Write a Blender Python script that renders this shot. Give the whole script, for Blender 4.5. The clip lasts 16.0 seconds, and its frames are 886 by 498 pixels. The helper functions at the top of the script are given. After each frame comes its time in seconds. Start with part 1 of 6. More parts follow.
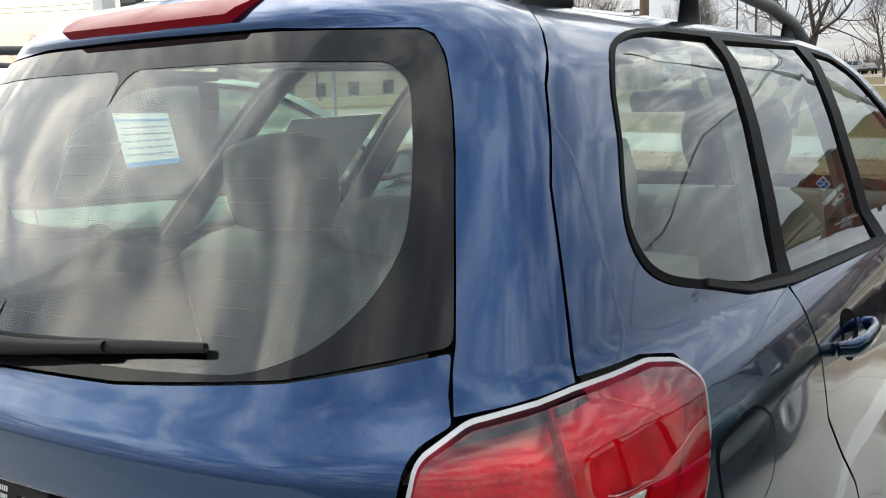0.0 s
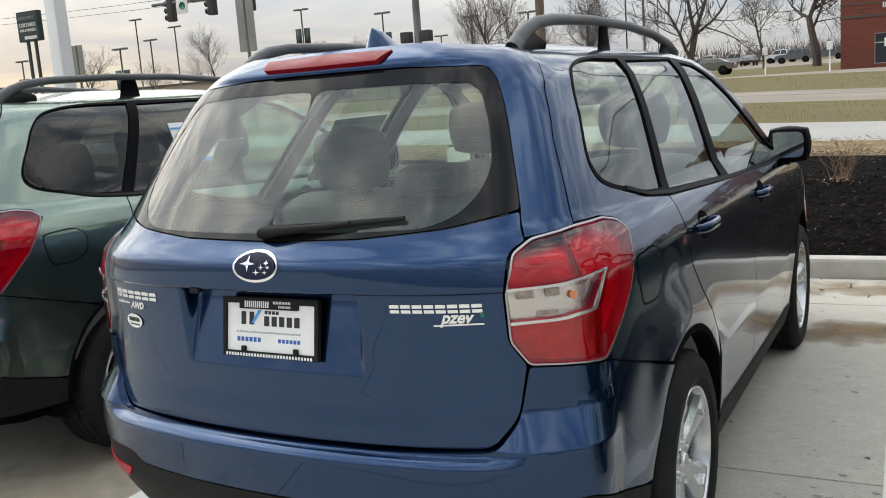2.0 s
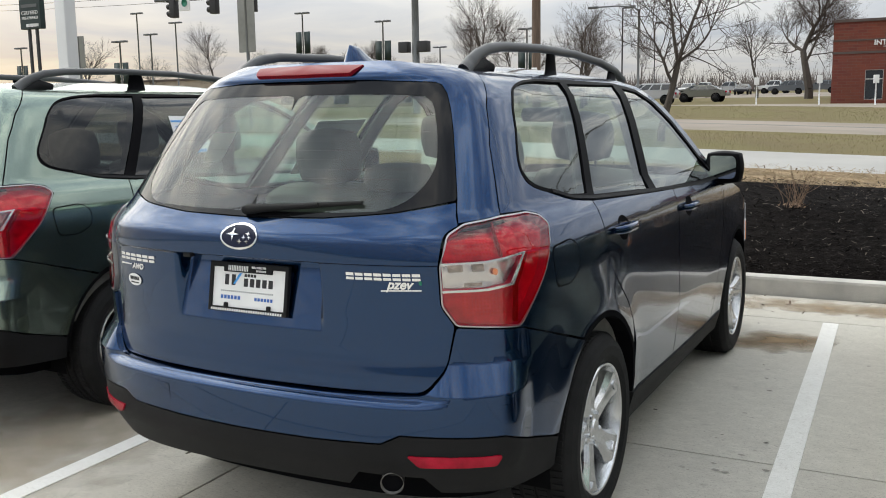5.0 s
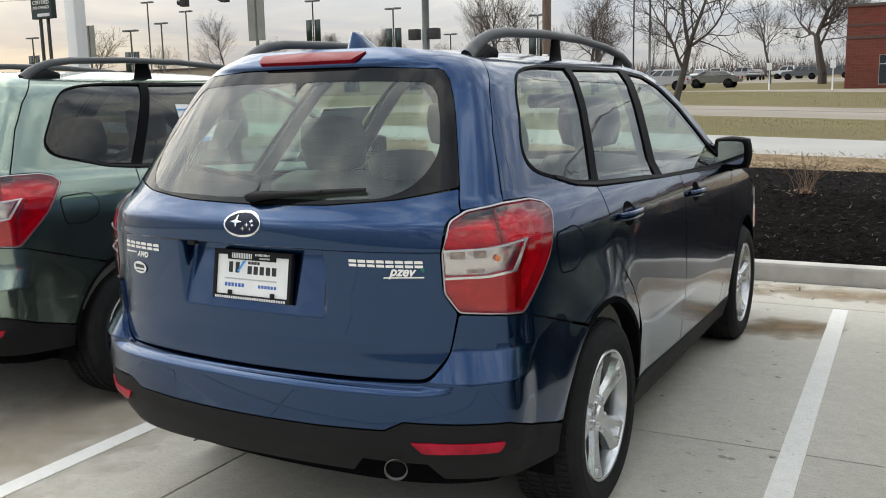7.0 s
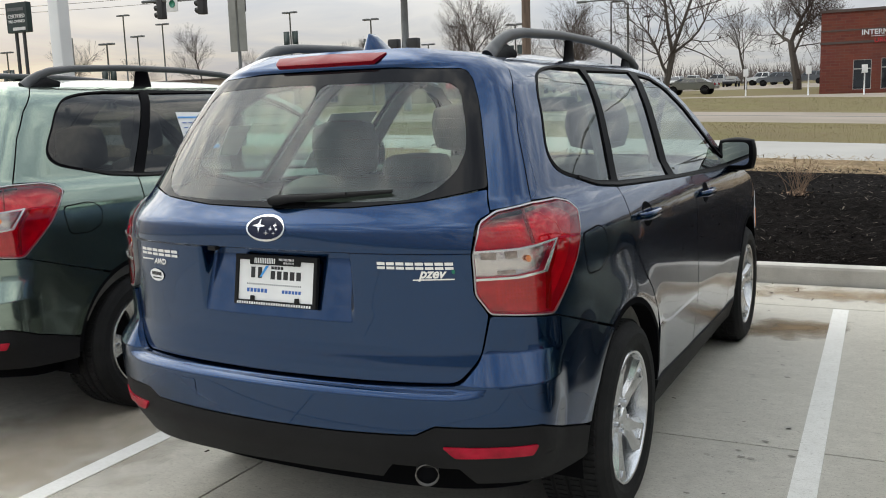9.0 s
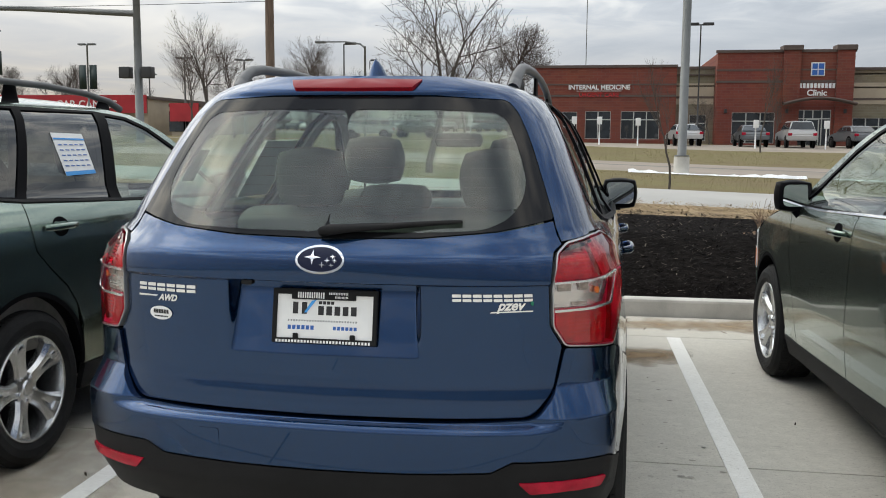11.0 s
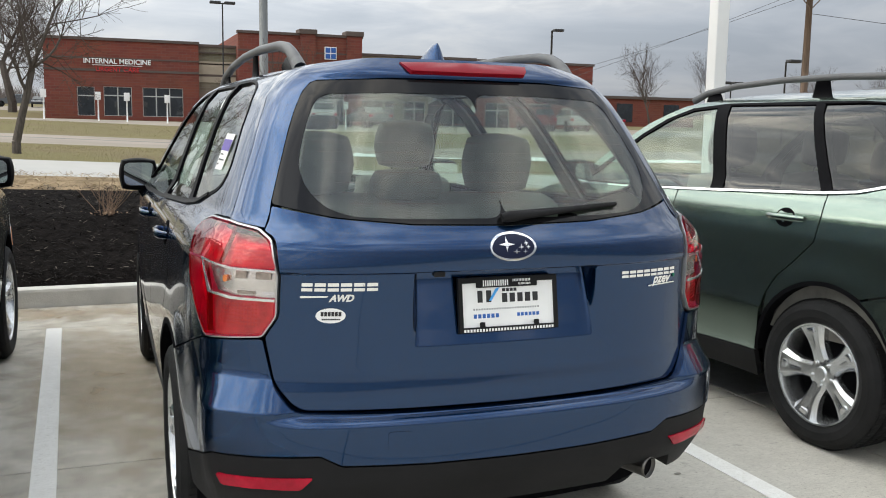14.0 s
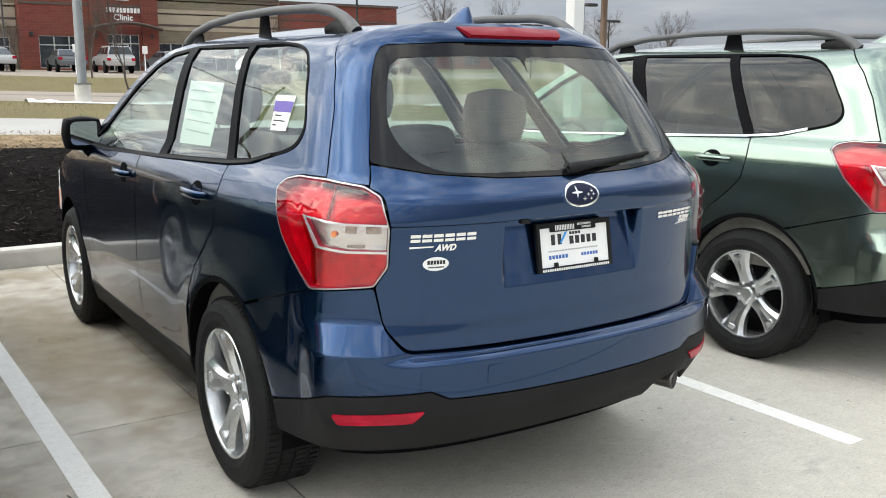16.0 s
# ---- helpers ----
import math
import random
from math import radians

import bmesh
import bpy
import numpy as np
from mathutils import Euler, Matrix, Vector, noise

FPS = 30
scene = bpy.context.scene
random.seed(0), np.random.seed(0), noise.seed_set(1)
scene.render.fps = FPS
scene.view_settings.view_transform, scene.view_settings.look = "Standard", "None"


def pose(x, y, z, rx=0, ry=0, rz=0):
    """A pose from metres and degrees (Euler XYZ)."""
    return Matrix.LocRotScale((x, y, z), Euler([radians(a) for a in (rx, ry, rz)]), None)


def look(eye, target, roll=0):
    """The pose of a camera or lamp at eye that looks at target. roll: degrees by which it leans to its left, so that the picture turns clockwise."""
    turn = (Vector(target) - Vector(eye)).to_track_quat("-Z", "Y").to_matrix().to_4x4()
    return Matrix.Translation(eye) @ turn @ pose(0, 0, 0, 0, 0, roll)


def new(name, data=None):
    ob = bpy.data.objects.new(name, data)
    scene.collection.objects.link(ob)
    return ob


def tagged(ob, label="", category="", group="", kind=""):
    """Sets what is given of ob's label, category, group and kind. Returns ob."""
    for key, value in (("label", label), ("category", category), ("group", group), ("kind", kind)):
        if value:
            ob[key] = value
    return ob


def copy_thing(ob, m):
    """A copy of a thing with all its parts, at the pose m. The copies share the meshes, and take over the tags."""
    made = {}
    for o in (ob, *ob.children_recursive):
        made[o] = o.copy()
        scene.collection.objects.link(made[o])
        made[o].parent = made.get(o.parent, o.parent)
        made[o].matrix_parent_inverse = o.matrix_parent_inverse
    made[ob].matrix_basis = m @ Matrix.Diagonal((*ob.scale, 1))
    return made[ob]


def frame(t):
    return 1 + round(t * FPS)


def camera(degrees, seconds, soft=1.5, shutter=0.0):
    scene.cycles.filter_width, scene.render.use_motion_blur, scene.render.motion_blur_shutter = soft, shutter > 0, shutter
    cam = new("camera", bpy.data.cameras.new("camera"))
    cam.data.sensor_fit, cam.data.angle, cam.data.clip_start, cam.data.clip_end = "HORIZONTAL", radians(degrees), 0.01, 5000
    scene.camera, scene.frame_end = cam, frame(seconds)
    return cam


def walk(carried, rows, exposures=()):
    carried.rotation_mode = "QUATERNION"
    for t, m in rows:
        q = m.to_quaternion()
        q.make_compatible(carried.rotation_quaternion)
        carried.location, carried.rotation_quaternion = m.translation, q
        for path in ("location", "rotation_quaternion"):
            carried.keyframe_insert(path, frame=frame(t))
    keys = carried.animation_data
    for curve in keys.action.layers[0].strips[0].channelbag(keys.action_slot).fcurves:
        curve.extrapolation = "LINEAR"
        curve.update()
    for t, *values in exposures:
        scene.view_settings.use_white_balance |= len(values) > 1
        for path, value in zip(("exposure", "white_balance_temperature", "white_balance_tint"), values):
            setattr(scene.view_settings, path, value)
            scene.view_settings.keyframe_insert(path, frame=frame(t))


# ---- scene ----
cam = camera(51.5, 16.0, soft=1.0)
PATH = [
    (0, (1.178, -0.504, 1.507), (0.062, 1.125, 1.185), -2.0),
    (0.5, (1.221, -0.829, 1.499), (0.149, 0.829, 1.179), -2.4),
    (1, (1.34, -1.181, 1.496), (0.316, 0.505, 1.166), -1.9),
    (1.5, (1.415, -1.452, 1.506), (0.438, 0.261, 1.174), -2.7),
    (2, (1.527, -1.734, 1.522), (0.583, -0.001, 1.198), -4.2),
    (2.5, (1.727, -1.928, 1.497), (0.772, -0.198, 1.187), -4.1),
    (3, (1.88, -2.094, 1.517), (0.941, -0.355, 1.209), -2.9),
    (3.5, (1.877, -2.14, 1.515), (0.952, -0.393, 1.206), -1.2),
    (4, (1.872, -2.141, 1.517), (0.949, -0.392, 1.216), -0.9),
    (6.5, (1.889, -2.122, 1.511), (0.963, -0.377, 1.193), -0.8),
    (7, (1.896, -2.121, 1.511), (0.953, -0.388, 1.183), -1.2),
    (7.5, (1.902, -2.124, 1.508), (0.972, -0.383, 1.184), -1.0),
    (8, (1.92, -2.128, 1.504), (0.968, -0.398, 1.181), -2.2),
    (8.2, (1.919, -2.132, 1.503), (0.945, -0.415, 1.181), -2.6),
    (10.3, (1.167, -2.358, 1.453), (0.602, -0.456, 1.208), -0.0),
    (10.5, (1.077, -2.402, 1.469), (0.58, -0.48, 1.233), 0.1),
    (11, (0.778, -2.418, 1.47), (0.443, -0.46, 1.236), 0.4),
    (11.5, (0.474, -2.461, 1.47), (0.305, -0.481, 1.242), 0.1),
    (12, (0.174, -2.534, 1.481), (0.174, -0.549, 1.241), -0.9),
    (12.5, (-0.145, -2.451, 1.458), (0.088, -0.48, 1.215), -2.2),
    (13, (-0.452, -2.424, 1.455), (-0.022, -0.488, 1.198), -1.1),
    (13.5, (-0.768, -2.409, 1.471), (-0.196, -0.513, 1.191), 0.4),
    (14, (-1.094, -2.283, 1.472), (-0.397, -0.428, 1.204), 1.0),
    (14.5, (-1.37, -2.253, 1.499), (-0.531, -0.455, 1.25), 1.6),
    (15, (-1.61, -2.254, 1.5), (-0.656, -0.521, 1.206), 1.2),
    (15.5, (-1.825, -2.184, 1.508), (-0.775, -0.518, 1.161), 1.0),
    (16, (-1.957, -2.141, 1.52), (-0.888, -0.494, 1.137), 0.4),
]
walk(cam, [(t, look(eye, target, roll)) for t, eye, target, roll in PATH],
     exposures=[(0, -0.03), (0.5, -0.33), (1, -0.51), (1.5, -0.35), (2.5, -0.31), (4, -0.33), (8, -0.33), (10.5, -0.49), (11.5, -0.38), (12.5, -0.34), (13, -0.29), (13.5, -0.16), (14.5, -0.19), (15.5, -0.20), (16, 0.07)])

# ---- world and light ----
GLOW = Vector((-0.93, 0.37, 0.0))
world = bpy.data.worlds.new("sky")
scene.world = world
world.use_nodes = True
wn, wl = world.node_tree.nodes, world.node_tree.links
wn.clear()
sky = wn.new("ShaderNodeTexSky")
sky.sky_type, sky.sun_disc = "NISHITA", False
sky.sun_elevation, sky.sun_rotation = radians(12), math.atan2(GLOW.x, GLOW.y)
sky.dust_density, sky.altitude = 2.0, 200
coord = wn.new("ShaderNodeTexCoord")
apart = wn.new("ShaderNodeSeparateXYZ")
wl.new(coord.outputs["Generated"], apart.inputs[0])


def wmath(op, a, b=None, c=None):
    n = wn.new("ShaderNodeMath")
    n.operation = op
    for i, v in enumerate((a, b, c)):
        if v is None:
            continue
        if isinstance(v, (int, float)):
            n.inputs[i].default_value = v
        else:
            wl.new(v, n.inputs[i])
    return n.outputs[0]


def wramp(fac, stops):
    n = wn.new("ShaderNodeValToRGB")
    while len(n.color_ramp.elements) < len(stops):
        n.color_ramp.elements.new(0.5)
    for e, (p, c) in zip(n.color_ramp.elements, stops):
        e.position, e.color = p, (*c, 1)
    wl.new(fac, n.inputs[0])
    return n.outputs[0]


def wmix(fac, a, b, mode="MIX"):
    n = wn.new("ShaderNodeMix")
    n.data_type, n.blend_type = "RGBA", mode
    if isinstance(fac, (int, float)):
        n.inputs[0].default_value = fac
    else:
        wl.new(fac, n.inputs[0])
    for i, v in ((6, a), (7, b)):
        if isinstance(v, tuple):
            n.inputs[i].default_value = (*v, 1)
        else:
            wl.new(v, n.inputs[i])
    return n.outputs[2]


# the cloud layer seen on a flat deck above
up = wmath("MAXIMUM", apart.outputs[2], 0.03)
deck = wn.new("ShaderNodeCombineXYZ")
wl.new(wmath("DIVIDE", apart.outputs[0], wmath("ADD", up, 0.12)), deck.inputs[0])
wl.new(wmath("DIVIDE", apart.outputs[1], wmath("ADD", up, 0.12)), deck.inputs[1])
cloud = wn.new("ShaderNodeTexNoise")
cloud.inputs["Scale"].default_value, cloud.inputs["Detail"].default_value, cloud.inputs["Roughness"].default_value = 0.9, 7, 0.55
cloud.inputs["Distortion"].default_value = 0.5
wl.new(deck.outputs[0], cloud.inputs["Vector"])
heap = wn.new("ShaderNodeTexNoise")
heap.inputs["Scale"].default_value, heap.inputs["Detail"].default_value, heap.inputs["Roughness"].default_value = 3.3, 7, 0.58
heap.inputs["Distortion"].default_value = 0.7
wl.new(deck.outputs[0], heap.inputs["Vector"])
side = wmath("ADD", wmath("MULTIPLY", apart.outputs[0], GLOW.x), wmath("MULTIPLY", apart.outputs[1], GLOW.y))
toward = wmath("MAXIMUM", side, 0.0)
low = wmath("POWER", wmath("SUBTRACT", 1.0, wmath("MINIMUM", up, 1.0)), 7.0)
bold = wramp(heap.outputs["Fac"], [(0.36, (0.30, 0.34, 0.41)), (0.48, (0.55, 0.60, 0.66)), (0.64, (1.40, 1.37, 1.28))])
lit = wmix(wmath("MULTIPLY", toward, 0.9), bold, wmix(1.0, bold, (1.55, 1.50, 1.36), "MULTIPLY"))
soft_sky = wramp(cloud.outputs["Fac"], [(0.34, (0.53, 0.59, 0.67)), (0.5, (0.67, 0.72, 0.79)), (0.66, (0.86, 0.88, 0.90))])
near = wmath("POWER", wmath("SUBTRACT", 1.0, wmath("MINIMUM", up, 1.0)), 3.5)
grey = wmix(wmath("MAXIMUM", wmath("MINIMUM", wmath("MULTIPLY", low, 2.2), 1.0), wmath("MULTIPLY", near, wmath("MULTIPLY_ADD", toward, -0.75, 1.0))), lit, soft_sky)
streak = wramp(cloud.outputs["Fac"], [(0.36, (0.60, 0.60, 0.64)), (0.5, (0.86, 0.78, 0.66)), (0.64, (1.18, 1.04, 0.80))])
warm = wmix(wmath("MINIMUM", wmath("MULTIPLY", wmath("POWER", toward, 1.6), wmath("MULTIPLY", wmath("POWER", low, 1.9), 1.9)), 1.0), grey, streak)
pale = wmix(wmath("MULTIPLY", low, 0.35), warm, (0.86, 0.88, 0.90))
high = wmath("MULTIPLY", wmath("ADD", 0.68, wmath("MULTIPLY", wmath("POWER", up, 0.65), 2.45)), wmath("MULTIPLY_ADD", side, 0.30, 0.93))
air = wmix(0.9, wmix(1.0, sky.outputs[0], (0.1, 0.1, 0.1), "MULTIPLY"), pale)
bank = wramp(wmath("MULTIPLY_ADD", side, 0.5, 0.5), [(0.33, (0.66, 0.68, 0.72)), (0.62, (0.95, 0.96, 0.97)), (0.84, (0.85, 0.86, 0.88)), (1.0, (0.68, 0.68, 0.69))])
air = wmix(near, air, wmix(1.0, air, bank, "MULTIPLY"))
back = wn.new("ShaderNodeBackground")
wl.new(high, back.inputs[1])
wl.new(air, back.inputs[0])
wl.new(back.outputs[0], wn.new("ShaderNodeOutputWorld").inputs[0])
sun = new("sun", bpy.data.lights.new("sun", "SUN"))
sun.data.energy, sun.data.angle, sun.data.color = 0.95, radians(70), (1.0, 0.975, 0.92)
sun.matrix_world = look((0, 0, 0), (0.80, -0.27, -0.66))

# ---- materials ----
def mat(name, color, rough=0.5, metal=0.0, spec=0.5, coat=0.0, noise_scale=0.0, vary=0.15, bump=0.0, bump_scale=200.0, color2=None,
        stretch=(1, 1, 1), island=0.0):
    """A surface with a base colour, broad stains at noise_scale and a fine grain for the relief."""
    m = bpy.data.materials.new(name)
    m.use_nodes = True
    n, l = m.node_tree.nodes, m.node_tree.links
    b = n["Principled BSDF"]
    b.inputs["Base Color"].default_value = (*color, 1)
    b.inputs["Roughness"].default_value, b.inputs["Metallic"].default_value = rough, metal
    b.inputs["Specular IOR Level"].default_value, b.inputs["Coat Weight"].default_value = spec, coat
    b.inputs["Coat Roughness"].default_value = 0.03
    if noise_scale or bump:
        c = n.new("ShaderNodeTexCoord")
        mp = n.new("ShaderNodeMapping")
        mp.inputs["Scale"].default_value = stretch
        l.new(c.outputs["Object"], mp.inputs[0])
    if noise_scale:
        big = n.new("ShaderNodeTexNoise")
        big.inputs["Scale"].default_value, big.inputs["Detail"].default_value, big.inputs["Roughness"].default_value = noise_scale, 6, 0.6
        l.new(mp.outputs[0], big.inputs["Vector"])
        r = n.new("ShaderNodeValToRGB")
        dark = tuple(v * (1 - vary) for v in color)
        light = color2 or tuple(min(1, v * (1 + vary)) for v in color)
        r.color_ramp.elements[0].position, r.color_ramp.elements[0].color = 0.36, (*dark, 1)
        r.color_ramp.elements[1].position, r.color_ramp.elements[1].color = 0.64, (*light, 1)
        l.new(big.outputs["Fac"], r.inputs[0])
        l.new(r.outputs[0], b.inputs["Base Color"])
    if bump:
        fine = n.new("ShaderNodeTexNoise")
        fine.inputs["Scale"].default_value, fine.inputs["Detail"].default_value = bump_scale, 4
        l.new(mp.outputs[0], fine.inputs["Vector"])
        bp = n.new("ShaderNodeBump")
        bp.inputs["Strength"].default_value, bp.inputs["Distance"].default_value = bump, 0.01
        l.new(fine.outputs["Fac"], bp.inputs["Height"])
        l.new(bp.outputs[0], b.inputs["Normal"])
    return m


def glass(name, tint, clear=0.85, gloss=0.015, base=0.075, slant=4.0):
    """A thin pane: see-through with a tint, more mirror-like at a slant."""
    m = bpy.data.materials.new(name)
    m.use_nodes = True
    n, l = m.node_tree.nodes, m.node_tree.links
    n.clear()
    t, g, f, mx = n.new("ShaderNodeBsdfTransparent"), n.new("ShaderNodeBsdfGlossy"), n.new("ShaderNodeLayerWeight"), n.new("ShaderNodeMixShader")
    t.inputs[0].default_value = (*[c * clear for c in tint], 1)
    g.inputs["Roughness"].default_value = gloss
    f.inputs[0].default_value = 0.5
    p, a = n.new("ShaderNodeMath"), n.new("ShaderNodeMath")
    p.operation, a.operation = "POWER", "MULTIPLY_ADD"
    p.inputs[1].default_value, a.inputs[1].default_value, a.inputs[2].default_value = slant, 1 - base, base
    l.new(f.outputs["Facing"], p.inputs[0])
    l.new(p.outputs[0], a.inputs[0])
    l.new(a.outputs[0], mx.inputs[0])
    l.new(t.outputs[0], mx.inputs[1])
    l.new(g.outputs[0], mx.inputs[2])
    l.new(mx.outputs[0], n.new("ShaderNodeOutputMaterial").inputs[0])
    return m


def paint(name, color, flake):
    """Metallic lacquer: flakes under a clear coat."""
    m = mat(name, color, rough=0.21, metal=0.93, coat=0.9)
    n, l = m.node_tree.nodes, m.node_tree.links
    c = n.new("ShaderNodeTexCoord")
    v = n.new("ShaderNodeTexVoronoi")
    v.inputs["Scale"].default_value = 900
    l.new(c.outputs["Object"], v.inputs["Vector"])
    r = n.new("ShaderNodeMix")
    r.data_type = "RGBA"
    r.inputs[6].default_value, r.inputs[7].default_value = (*color, 1), (*flake, 1)
    w = n.new("ShaderNodeMath")
    w.operation = "MULTIPLY"
    w.inputs[1].default_value = 0.5
    l.new(v.outputs["Color"], w.inputs[0])
    l.new(w.outputs[0], r.inputs[0])
    l.new(r.outputs[2], n["Principled BSDF"].inputs["Base Color"])
    return m


BLUE = paint("blue_paint", (0.0028, 0.0225, 0.073), (0.0095, 0.066, 0.196))
GREEN = paint("green_paint", (0.155, 0.21, 0.176), (0.40, 0.475, 0.415))
BLACK_PLASTIC = mat("black_plastic", (0.013, 0.013, 0.014), rough=0.58, spec=0.16, noise_scale=3, vary=0.2, bump=0.2, bump_scale=900)
GLOSS_BLACK = mat("gloss_black", (0.006, 0.006, 0.007), rough=0.4, spec=0.02, noise_scale=6, vary=0.2)
FRIT = mat("black_glass_border", (0.008, 0.008, 0.009), rough=0.04, spec=0.22)
BEZEL = mat("satin_lamp_edge", (0.42, 0.42, 0.43), rough=0.3, metal=0.8)
# near-black of the underside, also used for patches that paint shade
SHELL = mat("underbody_and_shade_black", (0.006, 0.006, 0.007), rough=0.9, spec=0.03)
RAIL_GREY = mat("satin_grey_rail", (0.085, 0.087, 0.09), rough=0.42, spec=0.45, noise_scale=5, vary=0.12)
PIPE_STEEL = mat("dark_exhaust_steel", (0.13, 0.125, 0.12), rough=0.3, metal=0.9, noise_scale=15, vary=0.3)
CHROME = mat("chrome", (0.85, 0.85, 0.86), rough=0.08, metal=1.0)
SILVER = mat("silver_alloy", (0.66, 0.67, 0.68), rough=0.26, metal=0.92, noise_scale=8, vary=0.06)
RUBBER = mat("tyre_rubber", (0.013, 0.013, 0.0135), rough=0.75, spec=0.25, noise_scale=9, vary=0.25, bump=0.3, bump_scale=300)
HEATER = mat("heater_print", (0.20, 0.055, 0.03), rough=1.0, spec=0.0)
RED_BOWL = mat("red_reflector_bowl", (0.60, 0.14, 0.22), rough=0.4, metal=0.5, noise_scale=25, vary=0.2)
RED_LENS = mat("red_lens", (0.36, 0.006, 0.025), rough=0.25, spec=0.25, coat=0.05, noise_scale=9, vary=0.3)
BRIGHT_RED = mat("bright_red_lens", (0.62, 0.07, 0.10), rough=0.3, coat=0.1)
DARK_RED = mat("dark_red_lens", (0.22, 0.005, 0.014), rough=0.3, spec=0.2)
CLEAR_LENS = mat("clear_lens", (0.62, 0.60, 0.58), rough=0.12, metal=0.35, coat=1.0, noise_scale=30, vary=0.35)
LENS_GREY = mat("grey_lens_facet", (0.34, 0.32, 0.295), rough=0.3, metal=0.6, noise_scale=40, vary=0.3)
AMBER = mat("amber_lens", (0.75, 0.22, 0.05), rough=0.1, coat=1.0)
TRIM_GREY = mat("grey_cloth", (0.20, 0.19, 0.172), rough=0.9, noise_scale=14, vary=0.14, bump=0.06, bump_scale=140)
LINER = mat("pale_headliner", (0.23, 0.228, 0.22), rough=0.95, noise_scale=30, vary=0.06)
PILLAR_GREY = mat("grey_pillar_plastic", (0.14, 0.138, 0.132), rough=0.8, noise_scale=20, vary=0.08)
CABIN = mat("dark_cabin_plastic", (0.05, 0.05, 0.052), rough=0.7, noise_scale=12, vary=0.2)
CLEAR = glass("clear_glass", (0.84, 0.97, 0.89), 0.90, base=0.092)
CLEAR_SHELL = glass("clear_lens_shell", (1.0, 0.97, 0.95), 0.97, base=0.06)
RED_SHELL = glass("red_lens_shell", (0.94, 0.022, 0.15), 0.97, base=0.085)
PRIVACY = glass("privacy_glass", (0.20, 0.22, 0.23), 0.48, base=0.042, slant=3.2)
MIRROR = mat("mirror_glass", (0.8, 0.82, 0.82), rough=0.02, metal=1.0)
WHITE = mat("white_card", (0.82, 0.82, 0.81), rough=0.6, noise_scale=15, vary=0.03)
INK = mat("black_ink", (0.02, 0.02, 0.022), rough=0.6)
BLUE_INK = mat("blue_ink", (0.03, 0.12, 0.42), rough=0.5)
SKY_INK = mat("bright_blue_ink", (0.05, 0.32, 0.75), rough=0.5)
PURPLE_INK = mat("purple_ink", (0.12, 0.08, 0.35), rough=0.5)
NAVY = mat("navy_badge_field", (0.006, 0.010, 0.035), rough=0.4, spec=0.25)

# ---- builders ----
def shade_by(me):
    """Shades a panel by the directions kept in its points; edges without one stay as they lie."""
    raw = np.zeros(len(me.vertices) * 3, np.float32)
    me.attributes["lay"].data.foreach_get("vector", raw)
    way = raw.reshape(-1, 3)
    corner = np.zeros(len(me.loops), np.int32)
    me.loops.foreach_get("vertex_index", corner)
    start = np.zeros(len(me.polygons), np.int32)
    count = np.zeros(len(me.polygons), np.int32)
    me.polygons.foreach_get("loop_start", start)
    me.polygons.foreach_get("loop_total", count)
    flat = np.zeros(len(me.polygons) * 3, np.float32)
    me.polygons.foreach_get("normal", flat)
    bare = np.linalg.norm(way, axis=1)[corner] < 0.5
    rim = np.repeat(np.add.reduceat(bare.astype(int), start) > 0, count)
    normals = np.where(rim[:, None], np.repeat(flat.reshape(-1, 3), count, axis=0), way[corner])
    me.attributes.remove(me.attributes["lay"])
    me.normals_split_custom_set(normals.tolist())


def link(name, bm, material, parent=None, smooth=True):
    me = bpy.data.meshes.new(name)
    if smooth:
        for f in bm.faces:
            f.smooth = True
    bm.to_mesh(me)
    bm.free()
    if "lay" in me.attributes:
        shade_by(me)
    for m in (material if isinstance(material, (list, tuple)) else [material]):
        me.materials.append(m)
    ob = new(name, me)
    if parent:
        ob.parent = parent
    return ob


def part(name, bm, material, parent, label="", smooth=True):
    return tagged(link(name, bm, material, parent, smooth), label)


def empty(name, m, label, category, group="", kind=""):
    ob = new(name)
    ob.empty_display_size = 0.2
    ob.matrix_basis = m
    return tagged(ob, label, category, group, kind)


def solid(name, bm, material, label, category, m=None, group="", kind="", smooth=False):
    ob = link(name, bm, material, None, smooth)
    if m is not None:
        ob.matrix_basis = m
    return tagged(ob, label, category, group, kind)


def box(bm, lo, hi, bevel=0.0, m=None, index=0):
    """A box from corner to corner, with its edges rounded."""
    c = [(a + b) / 2 for a, b in zip(lo, hi)]
    s = [abs(b - a) for a, b in zip(lo, hi)]
    mm = Matrix.Translation(c) @ Matrix.Diagonal((*s, 1))
    r = bmesh.ops.create_cube(bm, size=1, matrix=(m @ mm) if m else mm)
    faces = {f for v in r["verts"] for f in v.link_faces}
    for f in faces:
        f.material_index = index
    if bevel:
        edges = list({e for v in r["verts"] for e in v.link_edges})
        out = bmesh.ops.bevel(bm, geom=edges, offset=bevel, segments=2, affect="EDGES", profile=0.6)
        for f in out["faces"]:
            f.material_index = index
    return bm


def boxes(*items, bevel=0.0):
    bm = bmesh.new()
    for it in items:
        box(bm, it[0], it[1], bevel)
    return bm


